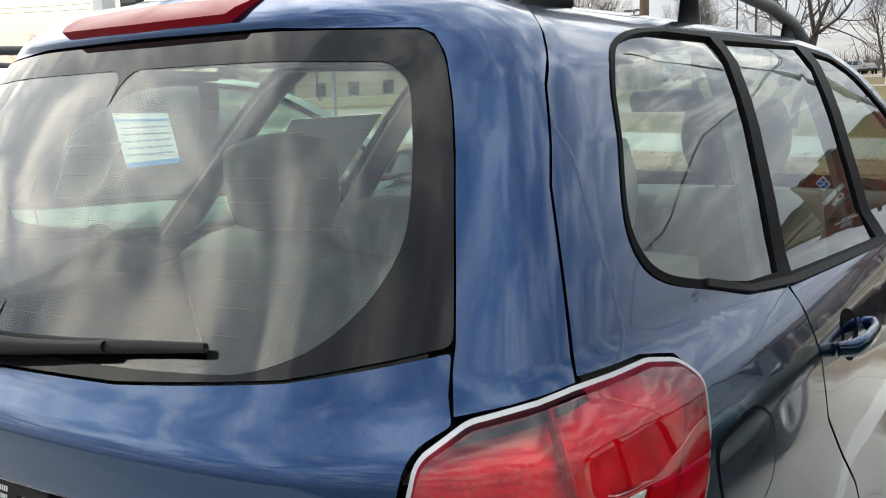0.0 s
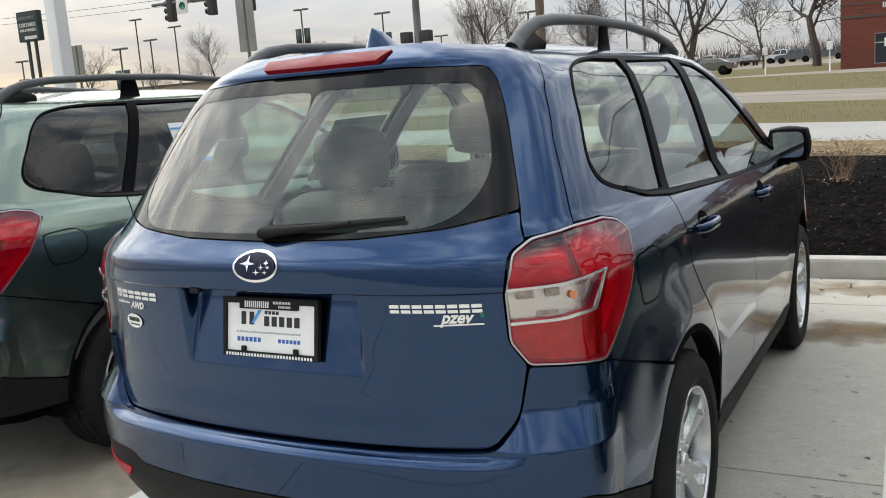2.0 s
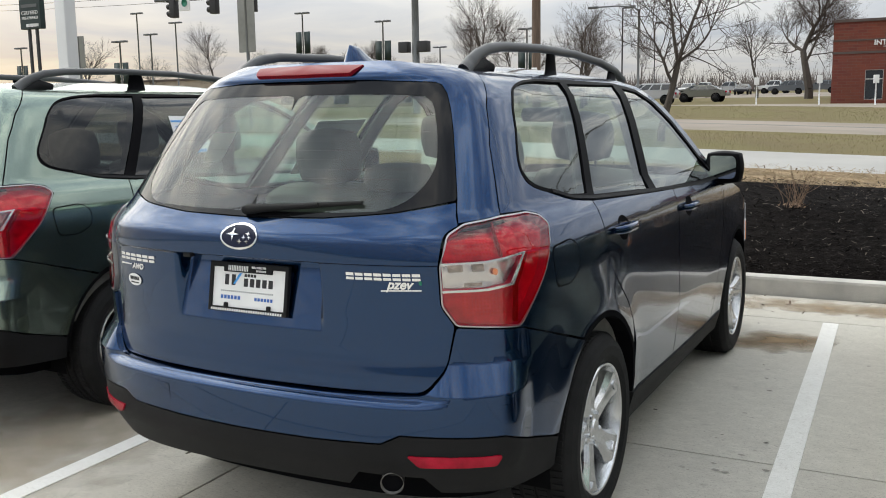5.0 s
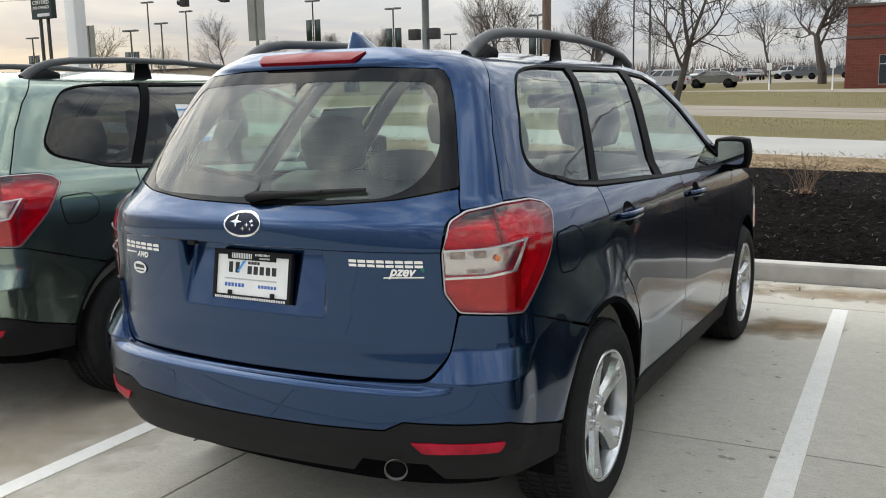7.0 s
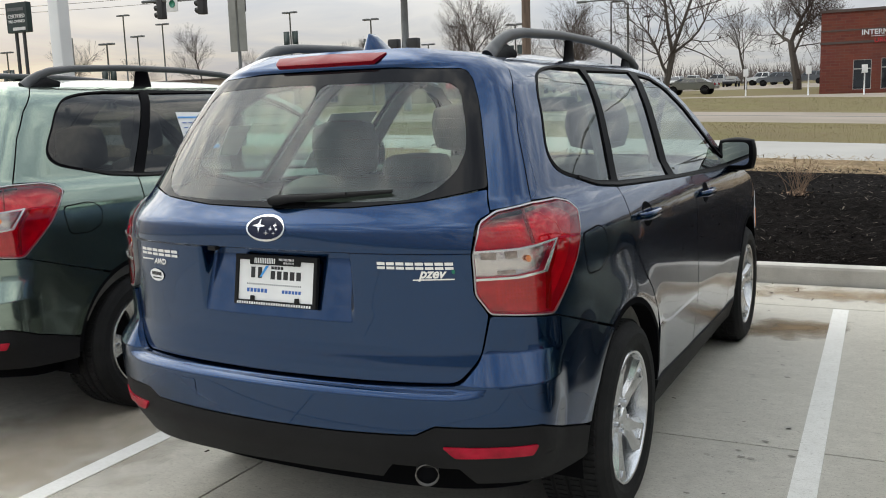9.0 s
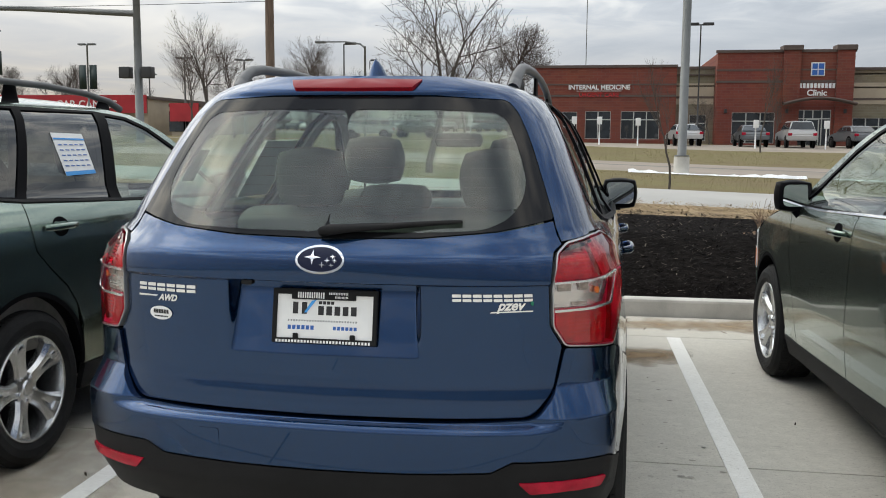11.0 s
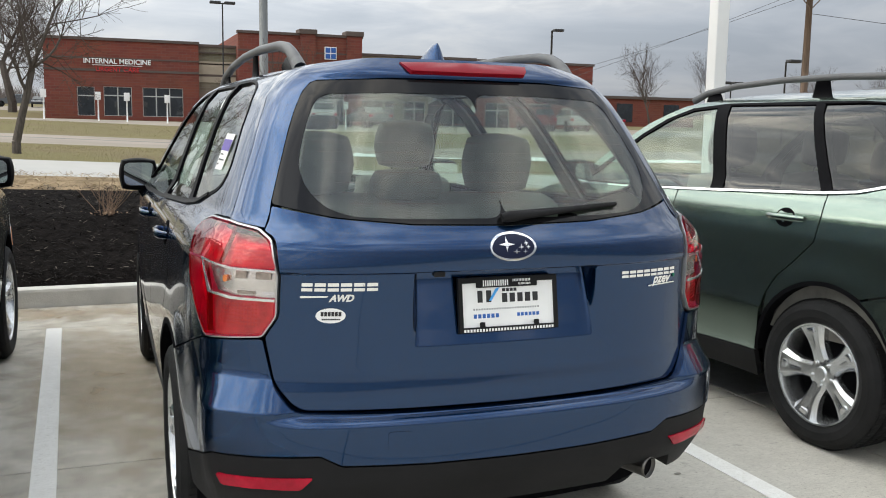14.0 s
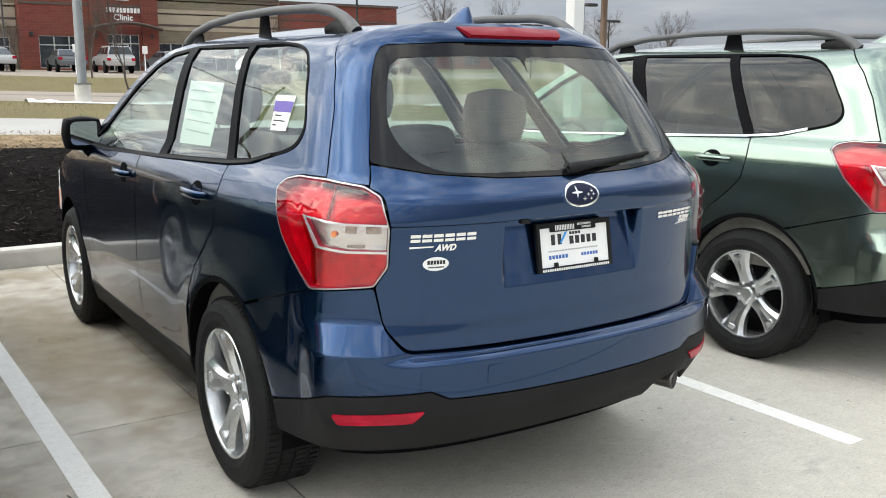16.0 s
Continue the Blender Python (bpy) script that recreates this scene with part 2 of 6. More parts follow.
def tube(bm, points, radii, sides=8, flat=(1, 1), cap=True, index=0):
    """A tube through points; radii one each; flat stretches its section sideways and upwards."""
    rings, prev = [], None
    pts = [Vector(p) for p in points]
    for i, p in enumerate(pts):
        d = (pts[min(i + 1, len(pts) - 1)] - pts[max(i - 1, 0)]).normalized()
        ref = Vector((0, 0, 1)) if abs(d.z) < 0.9 else Vector((1, 0, 0))
        a = d.cross(ref).normalized()
        b = a.cross(d)
        r = radii[i] if isinstance(radii, (list, tuple)) else radii
        rings.append([bm.verts.new(p + a * (r * flat[0] * math.cos(2 * math.pi * k / sides)) + b * (r * flat[1] * math.sin(2 * math.pi * k / sides))) for k in range(sides)])
    for q, w in zip(rings, rings[1:]):
        for k in range(sides):
            bm.faces.new((q[k], q[(k + 1) % sides], w[(k + 1) % sides], w[k])).material_index = index
    if cap:
        bm.faces.new(rings[0]).material_index = index
        bm.faces.new(rings[-1][::-1]).material_index = index
    return bm


def lathe(bm, profile, steps=48, m=None, index=0):
    """A profile of (radius, along x) turned about the x axis."""
    m = m or Matrix()
    rings = []
    for k in range(steps):
        a = 2 * math.pi * k / steps
        rings.append([bm.verts.new(m @ Vector((x, r * math.cos(a), r * math.sin(a)))) for r, x in profile])
    for k in range(steps):
        q, w = rings[k], rings[(k + 1) % steps]
        for i in range(len(profile) - 1):
            bm.faces.new((q[i], q[i + 1], w[i + 1], w[i])).material_index = index
    return bm


def rounded(points, radius, steps=4):
    """A polygon with its corners rounded; a point may carry its own radius as a third number."""
    out, n = [], len(points)
    for i, p in enumerate(points):
        r = p[2] if len(p) > 2 else radius
        a, b, c = (Vector(points[(i + k) % n][:2]) for k in (-1, 0, 1))
        p1, p2 = (a - b), (c - b)
        r = min(r, p1.length * 0.45, p2.length * 0.45)
        if r < 1e-4:
            out.append(tuple(b))
            continue
        s, e = b + p1.normalized() * r, b + p2.normalized() * r
        for k in range(steps + 1):
            t = k / steps
            out.append(tuple(s * (1 - t) ** 2 + b * 2 * t * (1 - t) + e * t * t))
    return out


def both(half):
    """A polygon made whole from its half with u >= 0, listed from the middle's bottom to the middle's top."""
    return list(half) + [(-p[0], *p[1:]) for p in reversed(half) if abs(p[0]) > 1e-6]
# ---- car surface ----
PLAN = [(-0.2, 0.066), (0, 0.06), (0.2, 0.066), (0.4, 0.085), (0.55, 0.118), (0.66, 0.165), (0.745, 0.225), (0.805, 0.30),
        (0.838, 0.42), (0.853, 0.6), (0.866, 0.9), (0.876, 1.5), (0.878, 2.3), (0.874, 3.1), (0.862, 3.65),
        (0.825, 4.1), (0.745, 4.38), (0.6, 4.51), (0.3, 4.58), (0, 4.6), (-0.2, 4.59)]


def spline(points, steps=12):
    """A Catmull-Rom curve through points, from the second to the last but one."""
    p, out = np.array(points, float), []
    for i in range(1, len(p) - 2):
        a, b, c, d = p[i - 1:i + 3]
        for k in range(steps):
            t = k / steps
            out.append(0.5 * (2 * b + (c - a) * t + (2 * a - 5 * b + 4 * c - d) * t * t + (3 * b - a - 3 * c + d) * t ** 3))
    return np.array(out + [p[-2]])


CURVE = spline(PLAN)
RUN = np.concatenate([[0], np.cumsum(np.hypot(*np.diff(CURVE, axis=0).T))])


def ramp(v, a, b):
    t = min(1, max(0, (v - a) / (b - a)))
    return t * t * (3 - 2 * t)


Z_SIDE = ([0.2, 0.3, 0.42, 0.6, 0.8, 0.98, 1.08, 1.15, 1.2, 1.3, 1.45, 1.55, 1.6, 1.64, 1.67],
          [0.06, 0.02, 0.004, -0.012, -0.008, -0.003, 0.006, 0.038, 0.084, 0.125, 0.19, 0.243, 0.285, 0.34, 0.42])
Z_REAR = ([0.2, 0.3, 0.4, 0.5, 0.7, 0.9, 1.08, 1.14, 1.18, 1.24, 1.4, 1.55, 1.63, 1.67],
          [0.12, 0.06, 0.035, 0.03, 0.02, 0.012, 0.0, 0.005, 0.05, 0.10, 0.225, 0.345, 0.41, 0.47])


def eased(table):
    """The table's curve with its corners eased, as fine steps."""
    z, d = (np.array(v) for v in table)
    fine = np.arange(z[0], z[-1], 0.004)
    rough = np.interp(fine, z, d)
    wide = np.interp(np.arange(z[0] - 0.06, z[-1] + 0.06, 0.004), np.concatenate([[z[0] - 0.06], z, [z[-1] + 0.06]]), np.concatenate([[2 * d[0] - np.interp(z[0] + 0.06, z, d)], d, [2 * d[-1] - np.interp(z[-1] - 0.06, z, d)]]))
    k = np.hanning(13)
    out = np.convolve(wide, k / k.sum(), "same")
    return fine, out[15:15 + len(fine)]


Z_SIDE, Z_REAR = eased(Z_SIDE), eased(Z_REAR)
WHEELS = (0.984, 3.61)


def body(u, z):
    """The body's skin: u metres along the plan from the rear's middle round the right corner, z metres up."""
    x, y = np.interp(u, RUN, CURVE[:, 0]), np.interp(u, RUN, CURVE[:, 1])
    rear = np.interp(z, *Z_REAR) * max(0, 1 - y / 1.5) ** 1.6
    side = np.interp(z, *Z_SIDE)
    flare = sum(0.008 * math.exp(-((math.hypot(y - w + 0.02, z - 0.365) - 0.425) / 0.085) ** 2) for w in WHEELS) if z < 0.95 else 0
    return (x * (1 - (side - flare) / 0.88), y + rear, z)
# ---- end ----

# ---- the estate car ----
def skin(u, z):
    x, y, h = body(abs(u), z)
    return Vector((x if u >= 0 else -x, y, h))


def outward(u, z):
    e = 0.012
    return (skin(u + e, z) - skin(u - e, z)).cross(skin(u, z + e) - skin(u, z - e)).normalized()


def patch(polygon, off=0.0, rim=0.012, step=0.075, us=(), zs=(), mirror=False, into=None, hollow=0.0):
    """A panel cut from the body's skin along a polygon of (u, z), lifted by off, with its edges turned in by rim.
    hollow leaves only a border of that width."""
    lift = off if callable(off) else (lambda u, z: off)
    pts = [(-p[0], p[1]) for p in polygon] if mirror else [(p[0], p[1]) for p in polygon]
    if sum(a[0] * b[1] - b[0] * a[1] for a, b in zip(pts, pts[1:] + pts[:1])) < 0:
        pts.reverse()
    bm = bmesh.new()
    lay = bm.verts.layers.float_vector.new("lay")
    f = bm.faces.new([bm.verts.new((u, z, 0)) for u, z in pts])
    f.normal_update()
    bmesh.ops.triangulate(bm, faces=[f], ngon_method="EAR_CLIP")
    if hollow:
        inner = bm.faces[:]
        bmesh.ops.inset_region(bm, faces=inner, thickness=hollow, use_boundary=True, use_even_offset=True)
        bmesh.ops.delete(bm, geom=inner, context="FACES")
    for axis, extra in ((0, us), (1, zs)):
        lo, hi = min(p[axis] for p in pts), max(p[axis] for p in pts)
        n = max(1, int((hi - lo) / (step if axis == 0 else step * 0.7)))
        for c in sorted([lo + (hi - lo) * k / n for k in range(1, n)] + [(-e if mirror and axis == 0 else e) for e in extra]):
            if lo < c < hi:
                co, no = [0, 0, 0], [0, 0, 0]
                co[axis], no[axis] = c, 1
                bmesh.ops.bisect_plane(bm, geom=bm.verts[:] + bm.edges[:] + bm.faces[:], plane_co=co, plane_no=no, dist=1e-5)
    bmesh.ops.remove_doubles(bm, verts=bm.verts[:], dist=1e-5)
    edge = [e for e in bm.edges if len(e.link_faces) == 1]
    flat = {v: (v.co.x, v.co.y) for v in bm.verts}
    place = lambda u, z: skin(u, z) + outward(u, z) * lift(u, z)
    e = 0.003
    for v, (u, z) in flat.items():
        v.co = place(u, z)
        v[lay] = (place(u + e, z) - place(u - e, z)).cross(place(u, z + e) - place(u, z - e)).normalized()
    if rim:
        turned = {}
        for e in edge:
            e.smooth = False
            for v in e.verts:
                if v not in turned:
                    u, z = flat[v]
                    turned[v] = bm.verts.new(v.co - outward(u, z) * rim)
        for e in edge:
            loop = e.link_loops[0]
            a, b = loop.vert, loop.link_loop_next.vert
            bm.faces.new((b, a, turned[a], turned[b]))
    if into is not None:
        tmp = bpy.data.meshes.new("tmp")
        bm.to_mesh(tmp)
        bm.free()
        into.from_mesh(tmp)
        bpy.data.meshes.remove(tmp)
        return into
    return bm


def dots(items, off=0.003, rim=0.004):
    """Small raised shapes on the skin, in one mesh: each a polygon of (u, z)."""
    bm = bmesh.new()
    for p in items:
        patch(p, off=off, rim=rim, step=0.3, into=bm)
    return bm


def bars(u0, u1, z0, z1, n, gap=0.22, lean=0.0):
    w = (u1 - u0) / n
    return [[(u0 + w * (k + gap / 2), z0), (u0 + w * (k + 1 - gap / 2), z0), (u0 + w * (k + 1 - gap / 2) + lean, z1), (u0 + w * (k + gap / 2) + lean, z1)] for k in range(n)]


def ellipse(u, z, a, b, n=20):
    return [(u + a * math.cos(2 * math.pi * k / n), z + b * math.sin(2 * math.pi * k / n)) for k in range(n)]


def arch(wheel_u, r, a0, a1, n=12):
    return [(wheel_u - 0.02 + r * math.cos(radians(a0 + (a1 - a0) * k / n)), 0.365 + r * math.sin(radians(a0 + (a1 - a0) * k / n))) for k in range(n + 1)]


def at_y(y):
    """u of the flank where the plan reaches y."""
    k = int(np.argmax(CURVE[:, 0] > 0.8))
    return float(np.interp(y, CURVE[k:220, 1], RUN[k:220]))


UR, UF = at_y(WHEELS[0]), at_y(WHEELS[1])
GLASS_OUT = [(0, 1.19), (0.3, 1.195), (0.55, 1.213), (0.755, 1.244, 0.012), (0.753, 1.40), (0.752, 1.50), (0.742, 1.595, 0.035), (0.4, 1.605), (0, 1.606)]
GLASS_IN = [(0, 1.207), (0.3, 1.208), (0.50, 1.214), (0.588, 1.242), (0.651, 1.291), (0.69, 1.350), (0.691, 1.43), (0.682, 1.53), (0.645, 1.556), (0.4, 1.564), (0, 1.565)]
TAILGATE = [(0, 0.680), (0.5965, 0.6855, 0.03), (0.668, 0.7605, 0.03), (0.697, 0.885, 0.01), (0.657, 0.945, 0.02), (0.660, 1.07, 0.02), (0.70, 1.158, 0.02),
            (0.748, 1.176, 0.005), (0.753, 1.238, 0.006), (0.55, 1.210), (0.3, 1.192), (0, 1.187)]
LAMP = [(0.702, 0.888), (0.662, 0.948), (0.665, 1.065), (0.708, 1.152), (0.765, 1.178), (0.90, 1.192), (1.05, 1.192), (1.125, 1.178, 0.02),
        (1.165, 1.148, 0.02), (1.07, 1.02), (0.91, 0.868, 0.02)]
LAMP_TOP = [(0.672, 1.078), (0.715, 1.146), (0.768, 1.168), (0.90, 1.181), (1.05, 1.181), (1.118, 1.168), (1.15, 1.146), (1.105, 1.083), (0.95, 1.09), (0.80, 1.079)]
LAMP_CLEAR = [(0.670, 0.995), (0.672, 1.072), (0.80, 1.074), (0.945, 1.085), (0.875, 1.005), (0.80, 0.997)]
LAMP_LOW = [(0.705, 0.897), (0.670, 0.95), (0.670, 0.990), (0.80, 0.992), (0.88, 1.0), (0.955, 1.085), (1.10, 1.078), (1.055, 1.018), (0.90, 0.879)]
BUMPER = [(0, 0.535), (0.25, 0.537), (0.48, 0.545), (0.535, 0.575), (0.82, 0.568), (0.93, 0.517), (1.10, 0.472), 
          *arch(UR, 0.418, 166, 119), (0.92, 0.862), (0.702, 0.882, 0.01), (0.6715, 0.76, 0.03), (0.604, 0.682, 0.03), (0.3, 0.675), (0, 0.674)]
SKIRT = [(0, 0.38), (0.36, 0.382), (0.40, 0.436), (0.60, 0.432), (0.65, 0.372), (0.9, 0.36), (1.10, 0.354), *arch(UR, 0.418, 181, 168), (1.10, 0.465), (0.93, 0.510), (0.82, 0.561),
         (0.535, 0.568), (0.48, 0.538), (0.25, 0.530), (0, 0.528)]
PILLAR = [(0, 1.609), (0.4, 1.608), (0.712, 1.599), (0.738, 1.590), (0.749, 1.565), (0.755, 1.50), (0.756, 1.40), (0.758, 1.246), (0.752, 1.182), (0.765, 1.183), (0.910, 1.195),
          (0.907, 1.40), (0.935, 1.52), (1.02, 1.634), (0.93, 1.642), (0.80, 1.655), (0.5, 1.666), (0, 1.668)]
def smooth(points):
    return [tuple(float(v) for v in p) for p in spline([points[0]] + points + [points[-1]], 4)]


WIN_OUT = smooth([(1.60, 1.617), (1.40, 1.606), (1.25, 1.580), (1.168, 1.525), (1.118, 1.43), (1.086, 1.345), (1.105, 1.292), (1.17, 1.258), (1.30, 1.230), (1.47, 1.20)])
WIN_IN = smooth([(1.60, 1.603), (1.405, 1.592), (1.265, 1.566), (1.19, 1.515), (1.142, 1.43), (1.112, 1.355), (1.128, 1.312), (1.185, 1.278), (1.31, 1.252), (1.47, 1.226)])
WIN_IN = [((a[0] + b[0]) / 2, (a[1] + b[1]) / 2) for a, b in zip(WIN_OUT, WIN_IN)]
QUARTER_GLASS = [((a[0] + b[0]) / 2, (a[1] + b[1]) / 2) for a, b in zip(WIN_OUT, WIN_IN)] + [(1.632, 1.198), (1.893, 1.610)]
REAR_GLASS = [(1.684, 1.194, 0.01), (1.947, 1.603, 0.02), (2.572, 1.607, 0.02), (2.328, 1.165, 0.01)]
FRONT_GLASS = [(2.418, 1.157, 0.01), (2.662, 1.594, 0.02), (2.85, 1.577), (3.02, 1.520), (3.2, 1.425), (3.42, 1.28), (3.61, 1.132, 0.02), (3.2, 1.134)]
QUARTER = [(0.918, 1.20), (0.915, 1.40), (0.945, 1.52), (1.034, 1.638), (1.6, 1.64), (1.655, 1.64), *WIN_OUT, (1.625, 1.183),
           (1.612, 1.08), (1.635, 0.96), (1.735, 0.86), (1.84, 0.77), (1.90, 0.68), *arch(UR, 0.418, 30, 117), (0.915, 0.868), (1.075, 1.018), (1.17, 1.148), (1.13, 1.184), (1.05, 1.198)]
REAR_DOOR = [(1.632, 1.18), (1.619, 1.08), (1.642, 0.963), (1.742, 0.865), (1.847, 0.775), (1.908, 0.685), (1.945, 0.58), (1.965, 0.375), (2.655, 0.36), (2.662, 0.8), (2.66, 1.133), (2.4, 1.147)]
FRONT_DOOR = [(2.668, 1.132), (2.670, 0.8), (2.663, 0.36), (3.52, 0.345), (3.58, 0.6), (3.71, 0.84), (3.725, 1.112), (3.2, 1.117)]
RAIL = [(1.662, 1.64), (2.7, 1.638), (2.95, 1.607), (3.2, 1.505), (3.45, 1.36), (3.82, 1.105), (3.735, 1.113), (3.45, 1.285), (3.23, 1.435), (3.05, 1.53), (2.87, 1.592), (2.6, 1.617), (2.0, 1.62), (1.607, 1.617)]
FENDER = [(3.732, 1.108), (3.718, 0.84), (3.588, 0.605), (3.530, 0.345), *arch(UF, 0.418, 183, 33), (4.62, 0.62), (4.72, 0.86), (4.3, 1.0), (3.83, 1.10)]
SILL = [(1.965, 0.24), (1.967, 0.37), (2.655, 0.355), (3.53, 0.34), (3.74, 0.35), (3.74, 0.24)]
NOSE = [(4.58, 0.40), (4.64, 0.62), (4.8, 0.64), (5.1, 0.66), (5.4, 0.66), (5.4, 0.26), (4.8, 0.26), (4.56, 0.28)]
FACE = [(4.82, 0.645), (5.1, 0.667), (5.415, 0.667), (5.415, 0.90), (5.1, 0.90), (4.9, 0.875)]
HEADLAMP = [(4.645, 0.63), (4.735, 0.86), (4.895, 0.87), (4.81, 0.65)]
U_END = float(RUN[-1])


def tailgate_lift(u, z):
    """The step under the handle ledge and the sunken field for the number plate."""
    step = -0.007 * (1 - ramp(z, 1.062, 1.07))
    lip = 0.013 * (1 - ramp(z, 0.695, 0.80))
    field = ramp(0.292 - abs(u), 0, 0.024) * min(1, max(0, (z - 0.853) / 0.195)) * (1 - ramp(z, 1.055, 1.067))
    return step + lip - 0.064 * field


def bumper_lift(u, z):
    """The bumper stands proud, with a rounded crest and a sloping shoulder beside the tailgate."""
    proud = 0.055 * (1 - ramp(abs(u), 0.80, 0.97)) * (1 - min(1, max(0, (z - 0.688) / 0.085))) + 0.004
    crest = min(1.0, max(0, (z - 0.648) / 0.026))
    return proud - 0.032 * crest ** 2.2 * (1 - ramp(abs(u), 0.585, 0.67))


def skirt_lift(u, z):
    return 0.052 * (1 - ramp(abs(u), 0.80, 0.97)) * ramp(z, 0.34, 0.5) + 0.003


def sheet(rows, close=False):
    """A surface through rows of points."""
    bm = bmesh.new()
    vs = [[bm.verts.new(p) for p in r] for r in rows]
    for a, b in zip(vs, vs[1:]):
        for k in range(len(a) - 1):
            bm.faces.new((a[k], a[k + 1], b[k + 1], b[k]))
    bmesh.ops.recalc_face_normals(bm, faces=bm.faces[:])
    return bm


EDGE = np.array([body(u, 1.637)[:2] for u in np.arange(0.9, 3.0, 0.05)])


def roof_rows(drop=0.0, inset=0.0):
    rows = []
    for t in np.linspace(0, 1, 22):
        row = []
        for s in np.linspace(-1, 1, 21):
            y = (0.472 + 0.13 * abs(s) ** 3) * (1 - t) + (2.30 - 0.17 * s * s) * t
            w = float(np.interp(y, EDGE[:, 1], EDGE[:, 0])) - inset
            top = float(np.interp(y, [0.47, 0.6, 0.9, 1.4, 2.0, 2.4], [1.665, 1.674, 1.686, 1.694, 1.686, 1.655]))
            row.append((s * w, y, top - (top - 1.637) * abs(s) ** 3 - drop))
        rows.append(row)
    return rows


PILLAR_A = [(2.7, 1.637), (2.95, 1.605), (3.2, 1.505), (3.45, 1.36), (3.82, 1.105)]


def screen_rows(drop=0.0):
    rows = []
    for u, z in PILLAR_A:
        x, y, h = body(u, z)
        rows.append([(s * (x - 0.01), y + 0.24 * (1 - s * s) * (0.7 if z > 1.6 else 1), h - drop + 0.01 * (1 - s * s)) for s in np.linspace(-1, 1, 13)])
    return rows


def bonnet_rows():
    rows = []
    for u, z in [(3.83, 1.10), (4.1, 1.05), (4.3, 1.0), (4.55, 0.93), (4.72, 0.87), (4.9, 0.88)]:
        x, y, h = body(u, z)
        rows.append([(s * x, y + 0.26 * (1 - s * s), h + 0.05 * (1 - s ** 4)) for s in np.linspace(-1, 1, 13)])
    return rows


def pad(bm, centre, size, bulge=0.35, tilt=0.0):
    """A stuffed block: a cube swollen towards a ball and stretched to size."""
    r = bmesh.ops.create_cube(bm, size=2)
    bmesh.ops.subdivide_edges(bm, edges=list({e for v in r["verts"] for e in v.link_edges}), cuts=5, use_grid_fill=True)
    turn = Matrix.Translation(centre) @ Matrix.Rotation(radians(tilt), 4, "X")
    fresh = [v for v in bm.verts if v.tag is False]
    for v in fresh:
        v.tag = True
        p = v.co.copy()
        k = max(abs(p.x), abs(p.y), abs(p.z)) ** 1 / max(p.length, 1e-6)
        q = p * (1 - bulge) + p.normalized() * (bulge * 1.25)
        v.co = turn @ Vector((q.x * size[0] / 2, q.y * size[1] / 2, q.z * size[2] / 2))
    return bm


